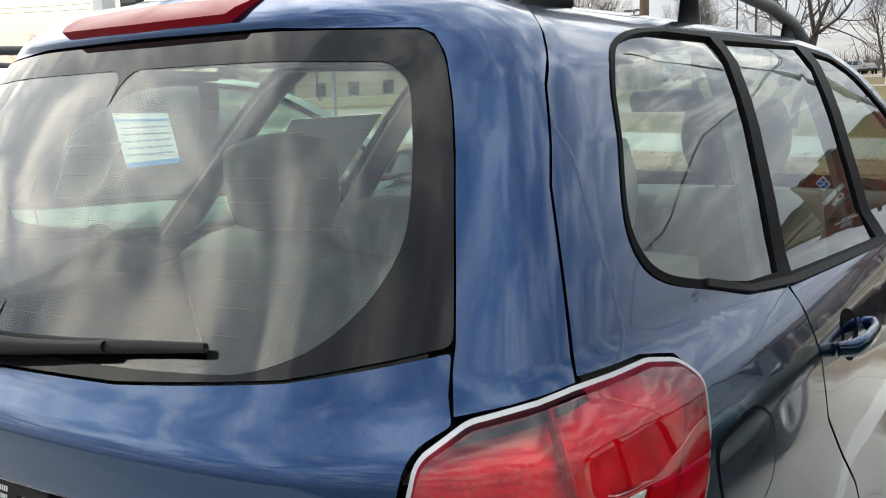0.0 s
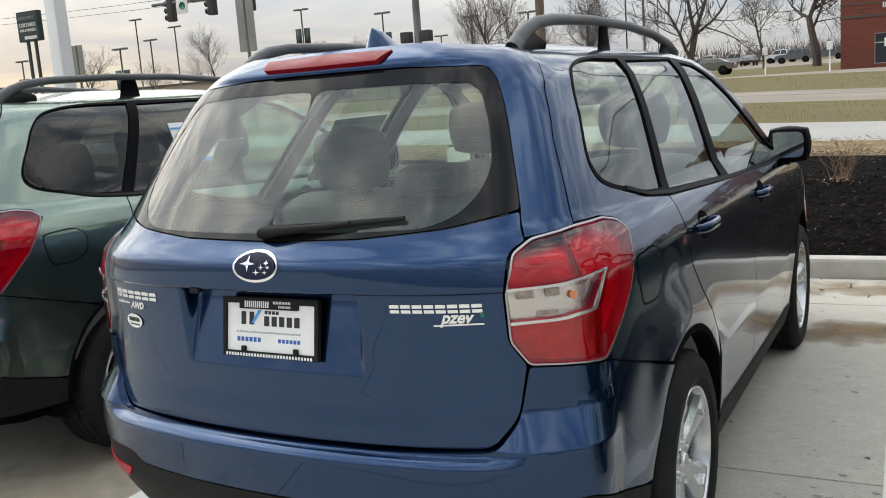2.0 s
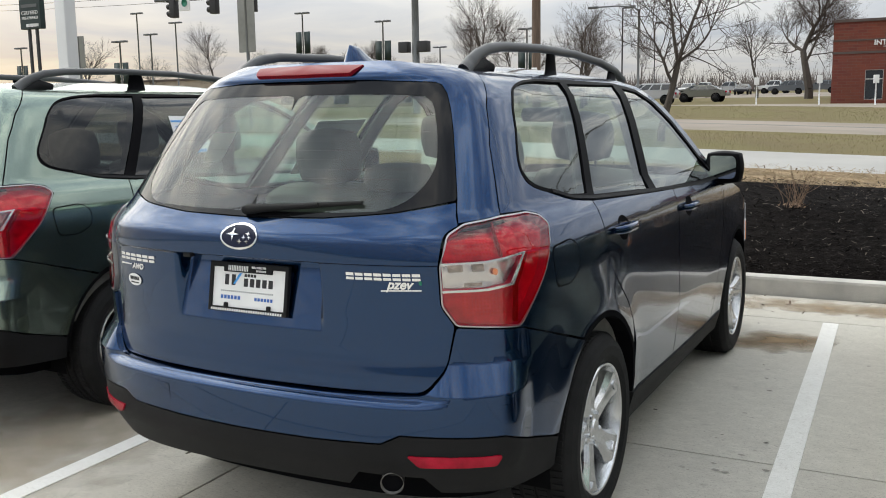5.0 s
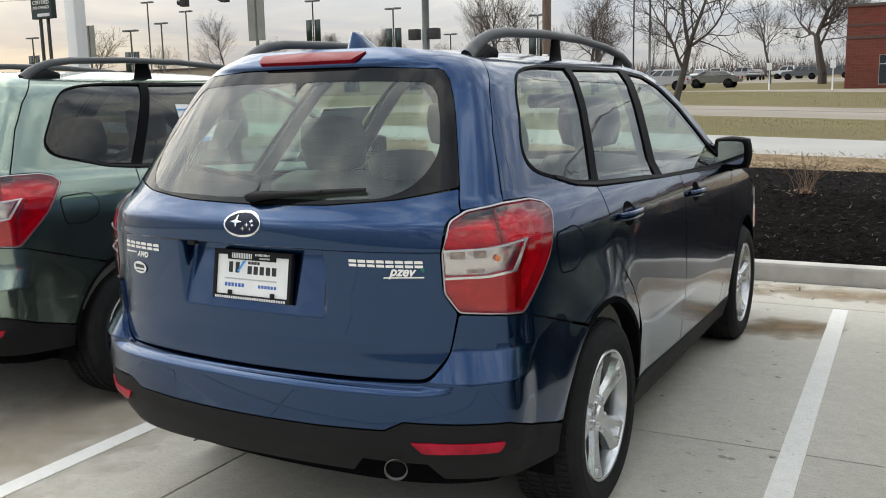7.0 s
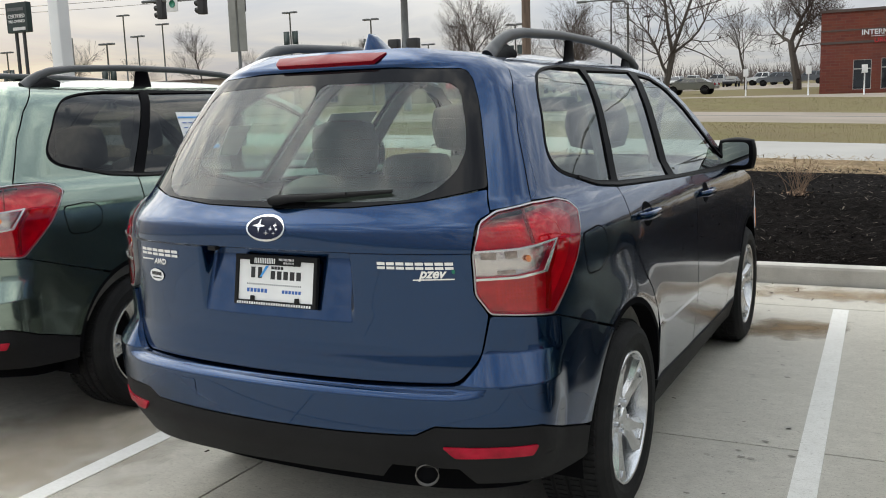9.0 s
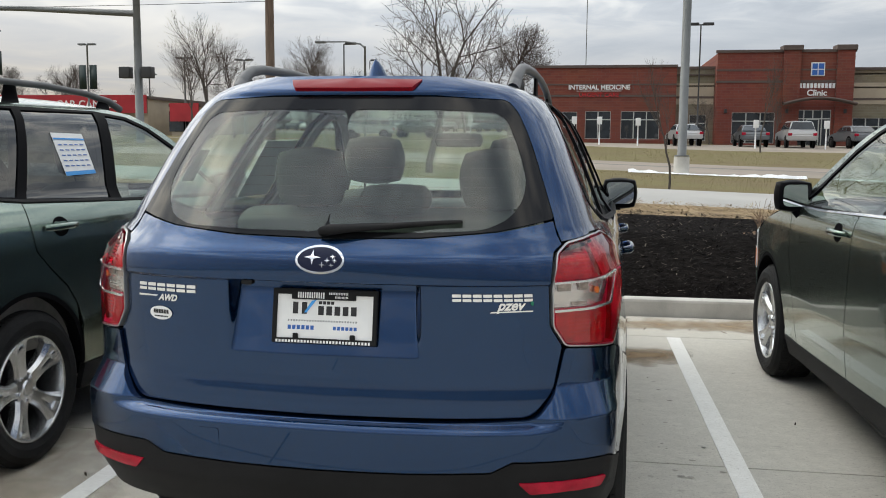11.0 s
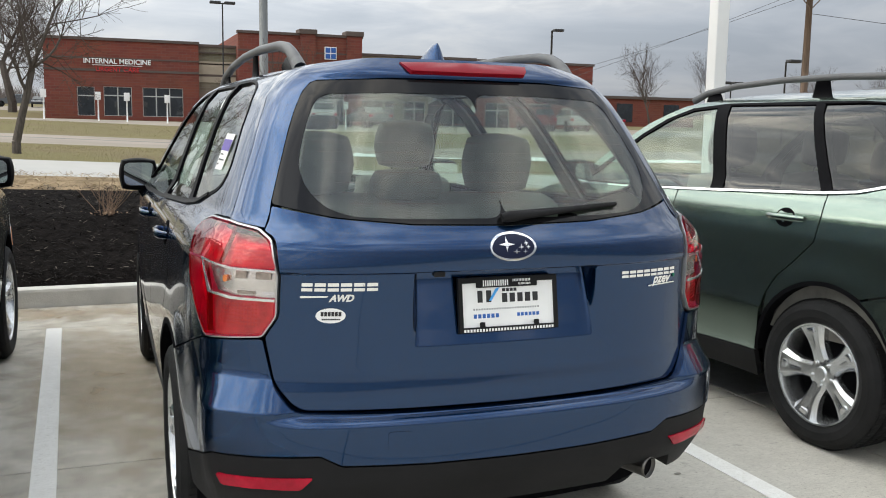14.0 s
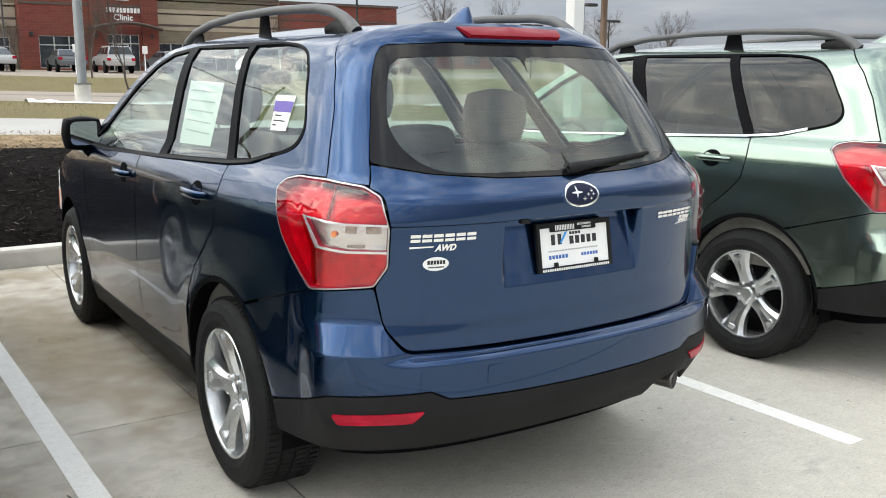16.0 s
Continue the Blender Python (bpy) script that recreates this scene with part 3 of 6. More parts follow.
def wheel_meshes():
    """Rim, tyre and fittings of one wheel, facing +x, about its hub."""
    tyre = bmesh.new()
    lathe(tyre, [(0.238, -0.02), (0.246, 0.008), (0.27, 0.022), (0.305, 0.024), (0.33, 0.012), (0.345, -0.008), (0.351, -0.03), (0.353, -0.06), (0.347, -0.063), (0.347, -0.07), (0.353, -0.073),
                 (0.354, -0.11), (0.347, -0.113), (0.347, -0.12), (0.354, -0.123), (0.352, -0.165), (0.347, -0.168), (0.347, -0.175), (0.351, -0.178), (0.345, -0.21), (0.32, -0.222), (0.26, -0.22), (0.24, -0.2)], 72)
    for f in tyre.faces:
        f.smooth = True
    tread = bmesh.new()
    for k in range(84):
        a = 2 * math.pi * k / 84
        for x0, x1, off in ((-0.055, -0.014, 0.0), (-0.108, -0.075, 0.03), (-0.162, -0.126, 0.05), (-0.213, -0.18, 0.02)):
            box(tread, (x0, -0.009, 0.349), (x1, 0.008, 0.3565 if -0.2 < x0 < -0.06 else 0.3545), 0, Matrix.Rotation(a + off, 4, "X"))
    rim = bmesh.new()
    lathe(rim, [(0.244, 0.006), (0.240, 0.012), (0.232, 0.010), (0.226, -0.006), (0.222, -0.06), (0.215, -0.17), (0.232, -0.2)], 60)
    for k in range(5):
        a = Matrix.Rotation(2 * math.pi * k / 5, 4, "X")
        rows = []
        for r, half, x, ridge in ((0.04, 0.034, -0.028, 0.0), (0.075, 0.042, -0.022, 0.001), (0.105, 0.038, -0.017, 0.003), (0.14, 0.041, -0.011, 0.006), (0.175, 0.051, -0.006, 0.007), (0.205, 0.064, -0.001, 0.006), (0.229, 0.076, 0.004, 0.0)):
            prof = ((-1.0, -0.050), (-1.0, -0.018), (-0.68, 0.0), (-0.55, 0.001), (0.0, 0.001 - ridge), (0.55, 0.001), (0.68, 0.0), (1.0, -0.018), (1.0, -0.050))
            rows.append([rim.verts.new(a @ Vector((x + d, w * half, math.sqrt(max(r * r - (w * half) ** 2 * 0.8, 1e-6))))) for w, d in prof])
        for q, w in zip(rows, rows[1:]):
            for i in range(8):
                rim.faces.new((q[i], q[i + 1], w[i + 1], w[i]))
        box(rim, (-0.012, -0.020, 0.193), (0.0075, 0.020, 0.219), 0.006, a)
    lathe(rim, [(0.0, -0.012), (0.030, -0.012), (0.033, -0.018), (0.037, -0.022), (0.072, -0.026), (0.078, -0.06)], 30)
    # one black backing paints the brake disc and the shade behind the spokes
    back = bmesh.new()
    lathe(back, [(0.02, -0.075), (0.15, -0.075), (0.155, -0.085), (0.224, -0.10)], 40)
    nut = bmesh.new()
    lathe(nut, [(0.0, 0.004), (0.008, 0.004), (0.0095, -0.002), (0.0095, -0.02)], 6)
    out = []
    for name, bm in (("wheel", rim), ("tyre", tyre), ("brake_disc_shade", back), ("lug_nut", nut), ("tread", tread)):
        me = bpy.data.meshes.new(name)
        for f in bm.faces:
            f.smooth = name in ("wheel", "brake_disc_shade")
        bm.to_mesh(me)
        bm.free()
        if name == "wheel":
            me.set_sharp_from_angle(angle=radians(24))
        me.materials.append({"wheel": SILVER, "tyre": RUBBER, "brake_disc_shade": SHELL, "lug_nut": CHROME, "tread": RUBBER}[name])
        out.append(me)
    return out


WHEEL_MESHES = wheel_meshes()


def add_wheel(car, x, y):
    rim, tyre, disc, nut, tread = WHEEL_MESHES
    w = new("wheel", rim)
    w.parent = car
    w.matrix_basis = pose(x, y, 0.348, 17 * y, 0, 0 if x > 0 else 180)
    for name, me, m in [("tyre", tyre, Matrix()), ("brake_disc_shade", disc, Matrix())] + [("lug_nut", nut, Matrix.Translation((-0.016, 0.057 * math.cos(a), 0.057 * math.sin(a)))) for a in np.arange(5) * 2 * math.pi / 5 + 0.63]:
        o = new(name, me)
        o.parent, o.matrix_basis = w, m
    o = tagged(new("tread", tread), "fine black tread blocks", kind="stuff")
    o.parent = w
    return w


def estate_car(m, paint_mat, label, rear_glass, chrome_belt=False, badge=True, group=""):
    car = empty("estate_car", m, label, "car", group)
    add = lambda name, bm, material, lab="", parent=car: part(name, bm, material, parent, lab)
    # rear
    add("tailgate", patch(both(rounded(TAILGATE, 0.0)), tailgate_lift, 0.03, 0.05, us=tuple(s * (0.262 + k * 0.004) for s in (-1, 1) for k in range(10)), zs=(0.70, 0.72, 0.74, 0.77, 0.79, 0.81, 0.848, 0.853, 0.858, 0.864, 0.89, 1.055, 1.062, 1.067, 1.072)), paint_mat)
    ring = bmesh.new()
    out, ins = rounded(GLASS_OUT, 0.0), rounded(GLASS_IN, 0.05)
    for s in (False, True):
        patch(out + ins[::-1], 0.002, 0.006, into=ring, mirror=s)
    add("window_border", ring, FRIT, "black printed border of the rear window")
    pane = add("rear_window", patch(both(ins), 0.001, 0), CLEAR, "clear rear window with thin heater lines")
    lines = bmesh.new()
    for k in range(11):
        z = 1.25 + 0.028 * k
        w = min(0.66, 0.5 + 0.9 * (z - 1.245) if z < 1.4 else 0.66)
        patch([(-w, z), (w, z), (w, z + 0.0006), (-w, z + 0.0006)], -0.001, 0, 0.09, into=lines)
    add("heater_line", lines, HEATER, "", pane)
    spoil = lambda u, z: 0.002 + 0.011 * ramp(z, 1.603, 1.617) * (1 - ramp(abs(u), 0.5, 0.82))
    add("tailgate_frame", patch(both(rounded(PILLAR, 0.0)), spoil, 0.02, 0.05, us=(-0.82, -0.7, -0.6, -0.5, 0.5, 0.6, 0.7, 0.82), zs=(1.603, 1.608, 1.612, 1.617)), paint_mat)
    for s in (False, True):
        add("seam_filler", patch([(0.70, 1.16), (0.725, 1.24), (0.725, 1.63), (1.05, 1.63), (0.96, 1.52), (0.93, 1.40), (0.935, 1.18)], -0.012, 0, 0.05, mirror=s), SHELL)
    add("brake_lamp", patch(both([(0, 1.615), (0.29, 1.616), (0.362, 1.648), (0, 1.654)]), lambda u, z: 0.015 + 0.014 * ramp(1.66 - z, 0.0, 0.045), 0.02, 0.05), DARK_RED, "high red brake lamp")
    bump = add("rear_bumper", patch(both(rounded(BUMPER, 0.0)), bumper_lift, 0.13, 0.05, us=(-0.97, -0.9, -0.85, -0.8, 0.8, 0.85, 0.9, 0.97), zs=(0.56, 0.640, 0.648, 0.653, 0.657, 0.661, 0.665, 0.668, 0.671, 0.688, 0.71, 0.73, 0.75, 0.773)), paint_mat)
    add("tow_cover", dots([rounded([(-0.36, 0.575), (-0.295, 0.575), (-0.295, 0.635), (-0.36, 0.635)], 0.01)], lambda u, z: bumper_lift(u, z) + 0.0015, 0.003), paint_mat, "", bump)
    skirt = add("bumper_skirt", patch(rounded(SKIRT, 0.0) + [(-p[0], p[1]) for p in reversed(rounded(SKIRT[:1] + SKIRT[5:], 0.0)) if p[0] > 1e-6], skirt_lift, 0.08, 0.05), BLACK_PLASTIC, "black plastic lower bumper")
    for s in (False, True):
        add("reflector", patch(rounded([(0.59, 0.474), (0.80, 0.472), (0.815, 0.505), (0.555, 0.510)], 0.008), lambda u, z: skirt_lift(u, z) + 0.006, 0.012, mirror=s), RED_LENS, "narrow red reflector", skirt)
    if badge:
        pipe = bmesh.new()
        lathe(pipe, [(0.033, -0.16), (0.034, -0.01), (0.036, 0.0), (0.033, 0.002), (0.031, -0.05)], 28, pose(0.512, 0.098, 0.408, 0, 4, -64))
        add("tailpipe", pipe, PIPE_STEEL, "round steel exhaust tailpipe")
        # dark disc stops the pipe in place of the shade down its bore
        dark = bmesh.new()
        lathe(dark, [(0.0, -0.012), (0.0325, -0.012)], 20, pose(0.512, 0.098, 0.408, 0, 4, -64))
        add("pipe_bore_shade", dark, SHELL)
    # lamps, pillars and flanks
    for s in (False, True):
        lamp = add("tail_lamp", patch(rounded(LAMP, 0.012), 0.006, 0.035, 0.06, mirror=s, hollow=0.0045), BEZEL, "red and clear tail lamp with a silver edge")
        facet = lambda u, z: -0.030 + 0.0022 * abs(math.sin(u * 34)) * abs(math.sin(z * 62)) + 0.0015 * math.sin(u * 21 + z * 30)
        add("lamp_bowl", patch(rounded(LAMP, 0.012), facet, 0.0, 0.022, mirror=s), RED_BOWL, "", lamp)
        add("clear_bowl", patch(rounded(LAMP_CLEAR, 0.005), lambda u, z: facet(u, z) + 0.014, 0.01, 0.018, mirror=s), SILVER, "", lamp)
        add("upper_lens", patch(rounded(LAMP_TOP, 0.008), 0.009, 0.006, 0.05, mirror=s), RED_SHELL, "", lamp)
        add("lower_lens", patch(rounded(LAMP_LOW, 0.006), 0.009, 0.006, 0.05, mirror=s), RED_SHELL, "", lamp)
        add("reversing_lens", patch(rounded(LAMP_CLEAR, 0.005), 0.009, 0.006, 0.05, mirror=s), CLEAR_SHELL, "clear reversing lens", lamp)
        sg = -1 if s else 1
        for lo, hi, z0, z1 in ((0.725, 0.86, 0.915, 0.975), (0.72, 0.84, 1.095, 1.145)):
            fine = [[(sg * (u + a * 0.008), z + b * 0.008) for a, b in ((0, 0), (0.7, 0), (0.7, 0.7), (0, 0.7))] for u in np.arange(lo, hi, 0.011) for z in np.arange(z0, z1, 0.011)]
            tagged(add("lens_texture", dots(fine, -0.012, 0.001), BRIGHT_RED, "fine moulded red lens cells", lamp), kind="stuff")
        add("lamp_divider", patch([(0.862, 1.085), (0.866, 1.182), (0.872, 1.182), (0.868, 1.085)], -0.004, 0.012, mirror=s), DARK_RED, "", lamp)
        add("lamp_divider", patch([(0.965, 1.088), (0.905, 1.0), (0.895, 0.885), (0.905, 0.885), (0.915, 0.996), (0.985, 1.088)], -0.002, 0.014, mirror=s), DARK_RED, "", lamp)
        add("lens_rule", patch([(0.668, 0.989), (0.80, 0.990), (0.885, 1.0), (0.952, 1.088), (0.942, 1.088), (0.875, 1.006), (0.80, 0.997), (0.668, 0.996)], 0.0115, 0.003, mirror=s), SILVER, "bright edge of the reversing lens", lamp)
        add("lens_rule", patch([(0.670, 1.069), (0.80, 1.071), (0.945, 1.083), (0.950, 1.089), (0.80, 1.077), (0.671, 1.075)], 0.0115, 0.003, mirror=s), SILVER, "", lamp)
        for a, b, c, d in ((0.690, 0.735, 1.046, 1.066), (0.765, 0.80, 1.046, 1.067), (0.735, 0.79, 1.003, 1.013)):
            add("lens_facet", dots([[(sg * a, c), (sg * b, c), (sg * b, d), (sg * a, d)]], -0.009, 0.006), LENS_GREY, "", lamp)
        add("bulb_bowl", dots([ellipse(sg * 0.835, 1.042, 0.009, 0.010)], -0.006, 0.006), AMBER, "", lamp)
        add("rear_wing", patch(rounded(QUARTER, 0.0), 0.0, 0.015, 0.034, mirror=s), paint_mat)
        if not s:
            add("flap_seam", patch(rounded([(1.131, 1.0795), (1.291, 1.090), (1.350, 1.052), (1.340, 0.977), (1.261, 0.940), (1.146, 0.945)], 0.03), 0.0006, 0.002), SHELL)
            add("fuel_flap", patch(rounded([(1.135, 1.075), (1.29, 1.085), (1.345, 1.05), (1.335, 0.98), (1.26, 0.945), (1.15, 0.95)], 0.03), 0.0016, 0.002), paint_mat)
        for nm, poly in (("rear_door", REAR_DOOR), ("front_door", FRONT_DOOR)):
            door = add(nm, patch(rounded(poly, 0.012), 0.0, 0.015, 0.05, mirror=s), paint_mat)
            hu, hz = (1.83, 1.055) if nm == "rear_door" else (2.87, 1.035)
            # black ellipse laid on the door paints the shade of the handle recess
            cup = patch(ellipse(sg * hu, hz + 0.004, 0.060, 0.046), 0.0015, 0.002, 0.2)
            add("handle_cup_shade", cup, SHELL, "", door)
            hb = bmesh.new()
            pts = [skin(sg * (hu + d), hz + 0.004) + outward(sg * hu, hz) * o for d, o in ((-0.115, 0.004), (-0.10, 0.026), (-0.05, 0.036), (0.04, 0.036), (0.085, 0.026), (0.10, 0.004))]
            tube(hb, pts, [0.013, 0.016, 0.016, 0.016, 0.016, 0.013], 10, (0.6, 1))
            add("handle", hb, paint_mat, "", door)
        dark = bmesh.new()
        # the black frame of the side windows, cut between the panes
        qg, rg, fg = QUARTER_GLASS, rounded(REAR_GLASS, 0.01), rounded(FRONT_GLASS, 0.01)
        for strip in ([*reversed(WIN_OUT), (1.90, 1.62), (1.895, 1.608), *WIN_IN, (1.620, 1.203), (1.665, 1.181)],
                      [(1.620, 1.203), (1.665, 1.181), (1.684, 1.194), (1.947, 1.603), (1.91, 1.62), (1.90, 1.62), (1.884, 1.608)],
                      [(1.91, 1.62), (1.947, 1.603), (2.572, 1.607), (2.60, 1.617), (2.0, 1.62)],
                      [(1.665, 1.181), (1.684, 1.194), (2.328, 1.165), (2.418, 1.157), (3.2, 1.134), (3.61, 1.132), (3.72, 1.115), (3.2, 1.118), (2.4, 1.148)],
                      [(2.328, 1.165), (2.572, 1.607), (2.60, 1.617), (2.662, 1.594), (2.418, 1.157)],
                      [(2.60, 1.617), (2.87, 1.592), (3.05, 1.53), (3.23, 1.435), (3.45, 1.285), (3.72, 1.115), (3.61, 1.132), (3.42, 1.28), (3.2, 1.425), (3.02, 1.520), (2.85, 1.577), (2.662, 1.594)]):
            patch(strip, 0.002, 0.012, 0.08, into=dark, mirror=s)
        add("side_window_frame", dark, GLOSS_BLACK, "black frame of the side windows")
        add("quarter_window", patch(qg, -0.004, 0, 0.08, mirror=s), rear_glass)
        add("rear_door_window", patch(rg, -0.004, 0, 0.08, mirror=s), rear_glass)
        add("front_door_window", patch(fg, -0.004, 0, 0.08, mirror=s), CLEAR)
        belt = bmesh.new()
        strip = [(1.30, 1.232), (1.47, 1.196), (1.66, 1.178), (2.4, 1.145), (3.2, 1.115), (3.70, 1.112), (3.70, 1.120), (3.2, 1.125), (2.4, 1.156), (1.66, 1.189), (1.47, 1.207), (1.30, 1.243)]
        patch(strip, 0.007, 0.008, 0.1, into=belt, mirror=s)
        add("belt_moulding", belt, CHROME if chrome_belt else BLACK_PLASTIC, "bright strip under the windows" if chrome_belt else "")
        add("roof_rail_panel", patch(RAIL, 0.0, 0.015, 0.08, mirror=s), paint_mat)
        add("front_wing", patch(rounded(FENDER, 0.0), 0.0, 0.015, 0.07, mirror=s), paint_mat)
        add("sill", patch(SILL, 0.006, 0.03, 0.12, mirror=s), BLACK_PLASTIC, "black plastic sill")
        for wu in (UR, UF):
            add("wheel_arch_lip", patch(arch(wu, 0.424, 178, 2, 20) + arch(wu, 0.402, 2, 178, 20), 0.002, 0.06, 0.2, mirror=s), SHELL)
        lamp = add("headlamp", patch(HEADLAMP, 0.004, 0.02, mirror=s), CLEAR_LENS, "clear headlamp")
        add("side_marker", patch([(4.65, 0.64), (4.70, 0.755), (4.78, 0.76), (4.745, 0.645)], 0.008, 0.008, mirror=s), AMBER, "amber side marker", lamp)
        # mirror
        mx = 0.888 * sg
        house = bmesh.new()
        pad(house, (mx, 3.075, 1.172), (0.185, 0.15, 0.165), 0.45)
        tube(house, [(0.80 * sg, 3.03, 1.03), (0.835 * sg, 3.04, 1.05), (0.862 * sg, 3.05, 1.09), (0.868 * sg, 3.06, 1.13)], [0.028, 0.032, 0.036, 0.04], 10)
        mir = add("door_mirror", house, GLOSS_BLACK)
        face = bmesh.new()
        turn = pose(mx, 2.984, 1.174, 3, 0, -8 * sg)
        face.faces.new([face.verts.new(turn @ Vector((p[0], 0, p[1]))) for p in rounded([(-0.078, -0.058), (0.078, -0.058), (0.08, 0.066), (-0.08, 0.066)], 0.035)])
        add("mirror_glass", face, MIRROR, "", mir)
        # roof rail
        rail = bmesh.new()
        xs = lambda y: float(np.interp(y, EDGE[:, 1], EDGE[:, 0])) - 0.035
        path = [(0.675, 1.64), (0.715, 1.668), (0.765, 1.695), (0.83, 1.717), (0.95, 1.732), (1.3, 1.742), (1.7, 1.737), (2.05, 1.715), (2.28, 1.682), (2.40, 1.64)]
        tube(rail, [(sg * xs(y), y, z) for y, z in path], [0.026, 0.025, 0.022, 0.020, 0.018, 0.017, 0.017, 0.018, 0.020, 0.022], 12, (0.85, 1.0))
        rl = add("roof_rail", rail, RAIL_GREY, "dark grey raised roof rail")
        for y in (1.42, 2.22):
            foot = bmesh.new()
            top = float(np.interp(y, [p[0] for p in path], [p[1] for p in path])) - 0.008
            tube(foot, [(sg * xs(y), y, 1.63), (sg * xs(y), y, 1.66), (sg * xs(y), y, top)], [0.075, 0.062, 0.045], 10, (1.0, 0.14))
            add("rail_foot", foot, GLOSS_BLACK, "", rl)
        foot = bmesh.new()
        tube(foot, [(sg * xs(0.70), 0.70, 1.64), (sg * xs(0.80), 0.80, 1.662), (sg * xs(0.88), 0.88, 1.655)], [0.018, 0.026, 0.012], 8, (0.7, 1.2))
        add("rail_foot", foot, BLACK_PLASTIC, "", rl)
    add("roof", sheet(roof_rows()), paint_mat)
    add("headlining", sheet(roof_rows(0.035, 0.02)), LINER)
    add("windscreen", sheet(screen_rows()), CLEAR)
    add("bonnet", sheet(bonnet_rows()), paint_mat)
    add("grille", patch(FACE, 0.0, 0.01), GLOSS_BLACK)
    add("grille", patch(FACE, 0.0, 0.01, mirror=True), GLOSS_BLACK)
    add("front_bumper", patch(NOSE, 0.0, 0.01), paint_mat)
    add("front_bumper", patch(NOSE, 0.0, 0.01, mirror=True), paint_mat)
    # antenna fin
    fin = bmesh.new()
    rows = []
    for t in np.linspace(0, 1, 9):
        y0, y1 = 0.69 + 0.025 * t, 0.95 - 0.185 * t ** 0.75
        w = 0.046 * (1 - t) ** 0.75 + 0.004
        rows.append([fin.verts.new((w * math.sin(2 * math.pi * k / 12) * (0.75 if math.cos(2 * math.pi * k / 12) > 0 else 1), (y0 + y1) / 2 + (y1 - y0) / 2 * math.cos(2 * math.pi * k / 12), 1.672 + 0.075 * t)) for k in range(12)])
    for a, b in zip(rows, rows[1:]):
        for k in range(12):
            fin.faces.new((a[k], a[(k + 1) % 12], b[(k + 1) % 12], b[k]))
    fin.faces.new(rows[-1])
    bmesh.ops.recalc_face_normals(fin, faces=fin.faces[:])
    add("antenna_fin", fin, paint_mat, "shark-fin aerial")
    # wiper
    arm = bmesh.new()
    spot = lambda u, z, o: tuple(skin(u, z) + outward(u, z) * o)
    tube(arm, [spot(-0.016, 1.202, 0.012), spot(0.015, 1.203, 0.018), spot(0.06, 1.205, 0.021), spot(0.14, 1.210, 0.020), spot(0.28, 1.222, 0.018)], [0.013, 0.017, 0.013, 0.010, 0.007], 10)
    wiper = add("rear_wiper", arm, BLACK_PLASTIC, "black rear wiper at rest on the window")
    blade = bmesh.new()
    tube(blade, [spot(0.02, 1.214, 0.012), spot(0.2, 1.218, 0.014), spot(0.44, 1.234, 0.012)], [0.009, 0.011, 0.006], 6)
    add("blade", blade, RUBBER, "", wiper)
    # cabin
    low = bmesh.new()
    ring = [body(u, 0.5) for u in np.arange(0, U_END, 0.06)]
    levels = [(0.24, 0.10), (0.5, 0.05), (0.8, 0.095), (1.06, 0.095), (1.14, 0.06)]
    rows = []
    for z, d in levels:
        pts = []
        for u in np.arange(0.02, U_END - 0.02, 0.06):
            h = min(z, float(np.interp(u, [3.55, 3.8, 4.3, 4.7], [1.14, 1.02, 0.92, 0.78])))
            pts.append(skin(u, h) - outward(u, h) * d)
        rows.append([p for p in pts] + [Vector((-p.x, p.y, p.z)) for p in reversed(pts)])
    vs = [[low.verts.new(p) for p in r] for r in rows]
    for a, b in zip(vs, vs[1:]):
        for k in range(len(a)):
            n = (k + 1) % len(a)
            mid = (a[k].co + a[n].co) / 2
            if any(abs(mid.y - w) < 0.40 and math.hypot(mid.y - w, mid.z + 0.1 - 0.345) < 0.45 and abs(mid.x) > 0.5 and b[k].co.z < 0.82 for w in WHEELS):
                continue
            low.faces.new((a[k], a[n], b[n], b[k]))
    low.faces.new([v for v in vs[0]])
    add("inner_shell", low, SHELL, "dark inner body and underside")
    floor_bm = boxes(((-0.62, 0.35, 0.52), (0.62, 1.25, 0.60)), ((-0.75, 1.25, 0.35), (0.75, 3.3, 0.40)), bevel=0.02)
    add("cabin_floor", floor_bm, CABIN)
    dash = bmesh.new()
    pad(dash, (0, 3.15, 0.93), (1.36, 0.5, 0.36), 0.25)
    add("dashboard", dash, CABIN, "dark dashboard")
    wheel = bmesh.new()
    c = pose(-0.37, 2.78, 1.0, 65, 0, 0)
    tube(wheel, [c @ Vector((0.18 * math.cos(a), 0.18 * math.sin(a), 0)) for a in np.linspace(0, 2 * math.pi, 29)], 0.015, 8)
    box(wheel, (-0.17, -0.03, -0.02), (0.17, 0.03, 0.0), 0.01, c)
    add("steering_wheel", wheel, CABIN)
    rear_view = bmesh.new()
    pad(rear_view, (0, 2.62, 1.475), (0.25, 0.03, 0.075), 0.3)
    add("inside_mirror", rear_view, CABIN, "dark inside mirror")
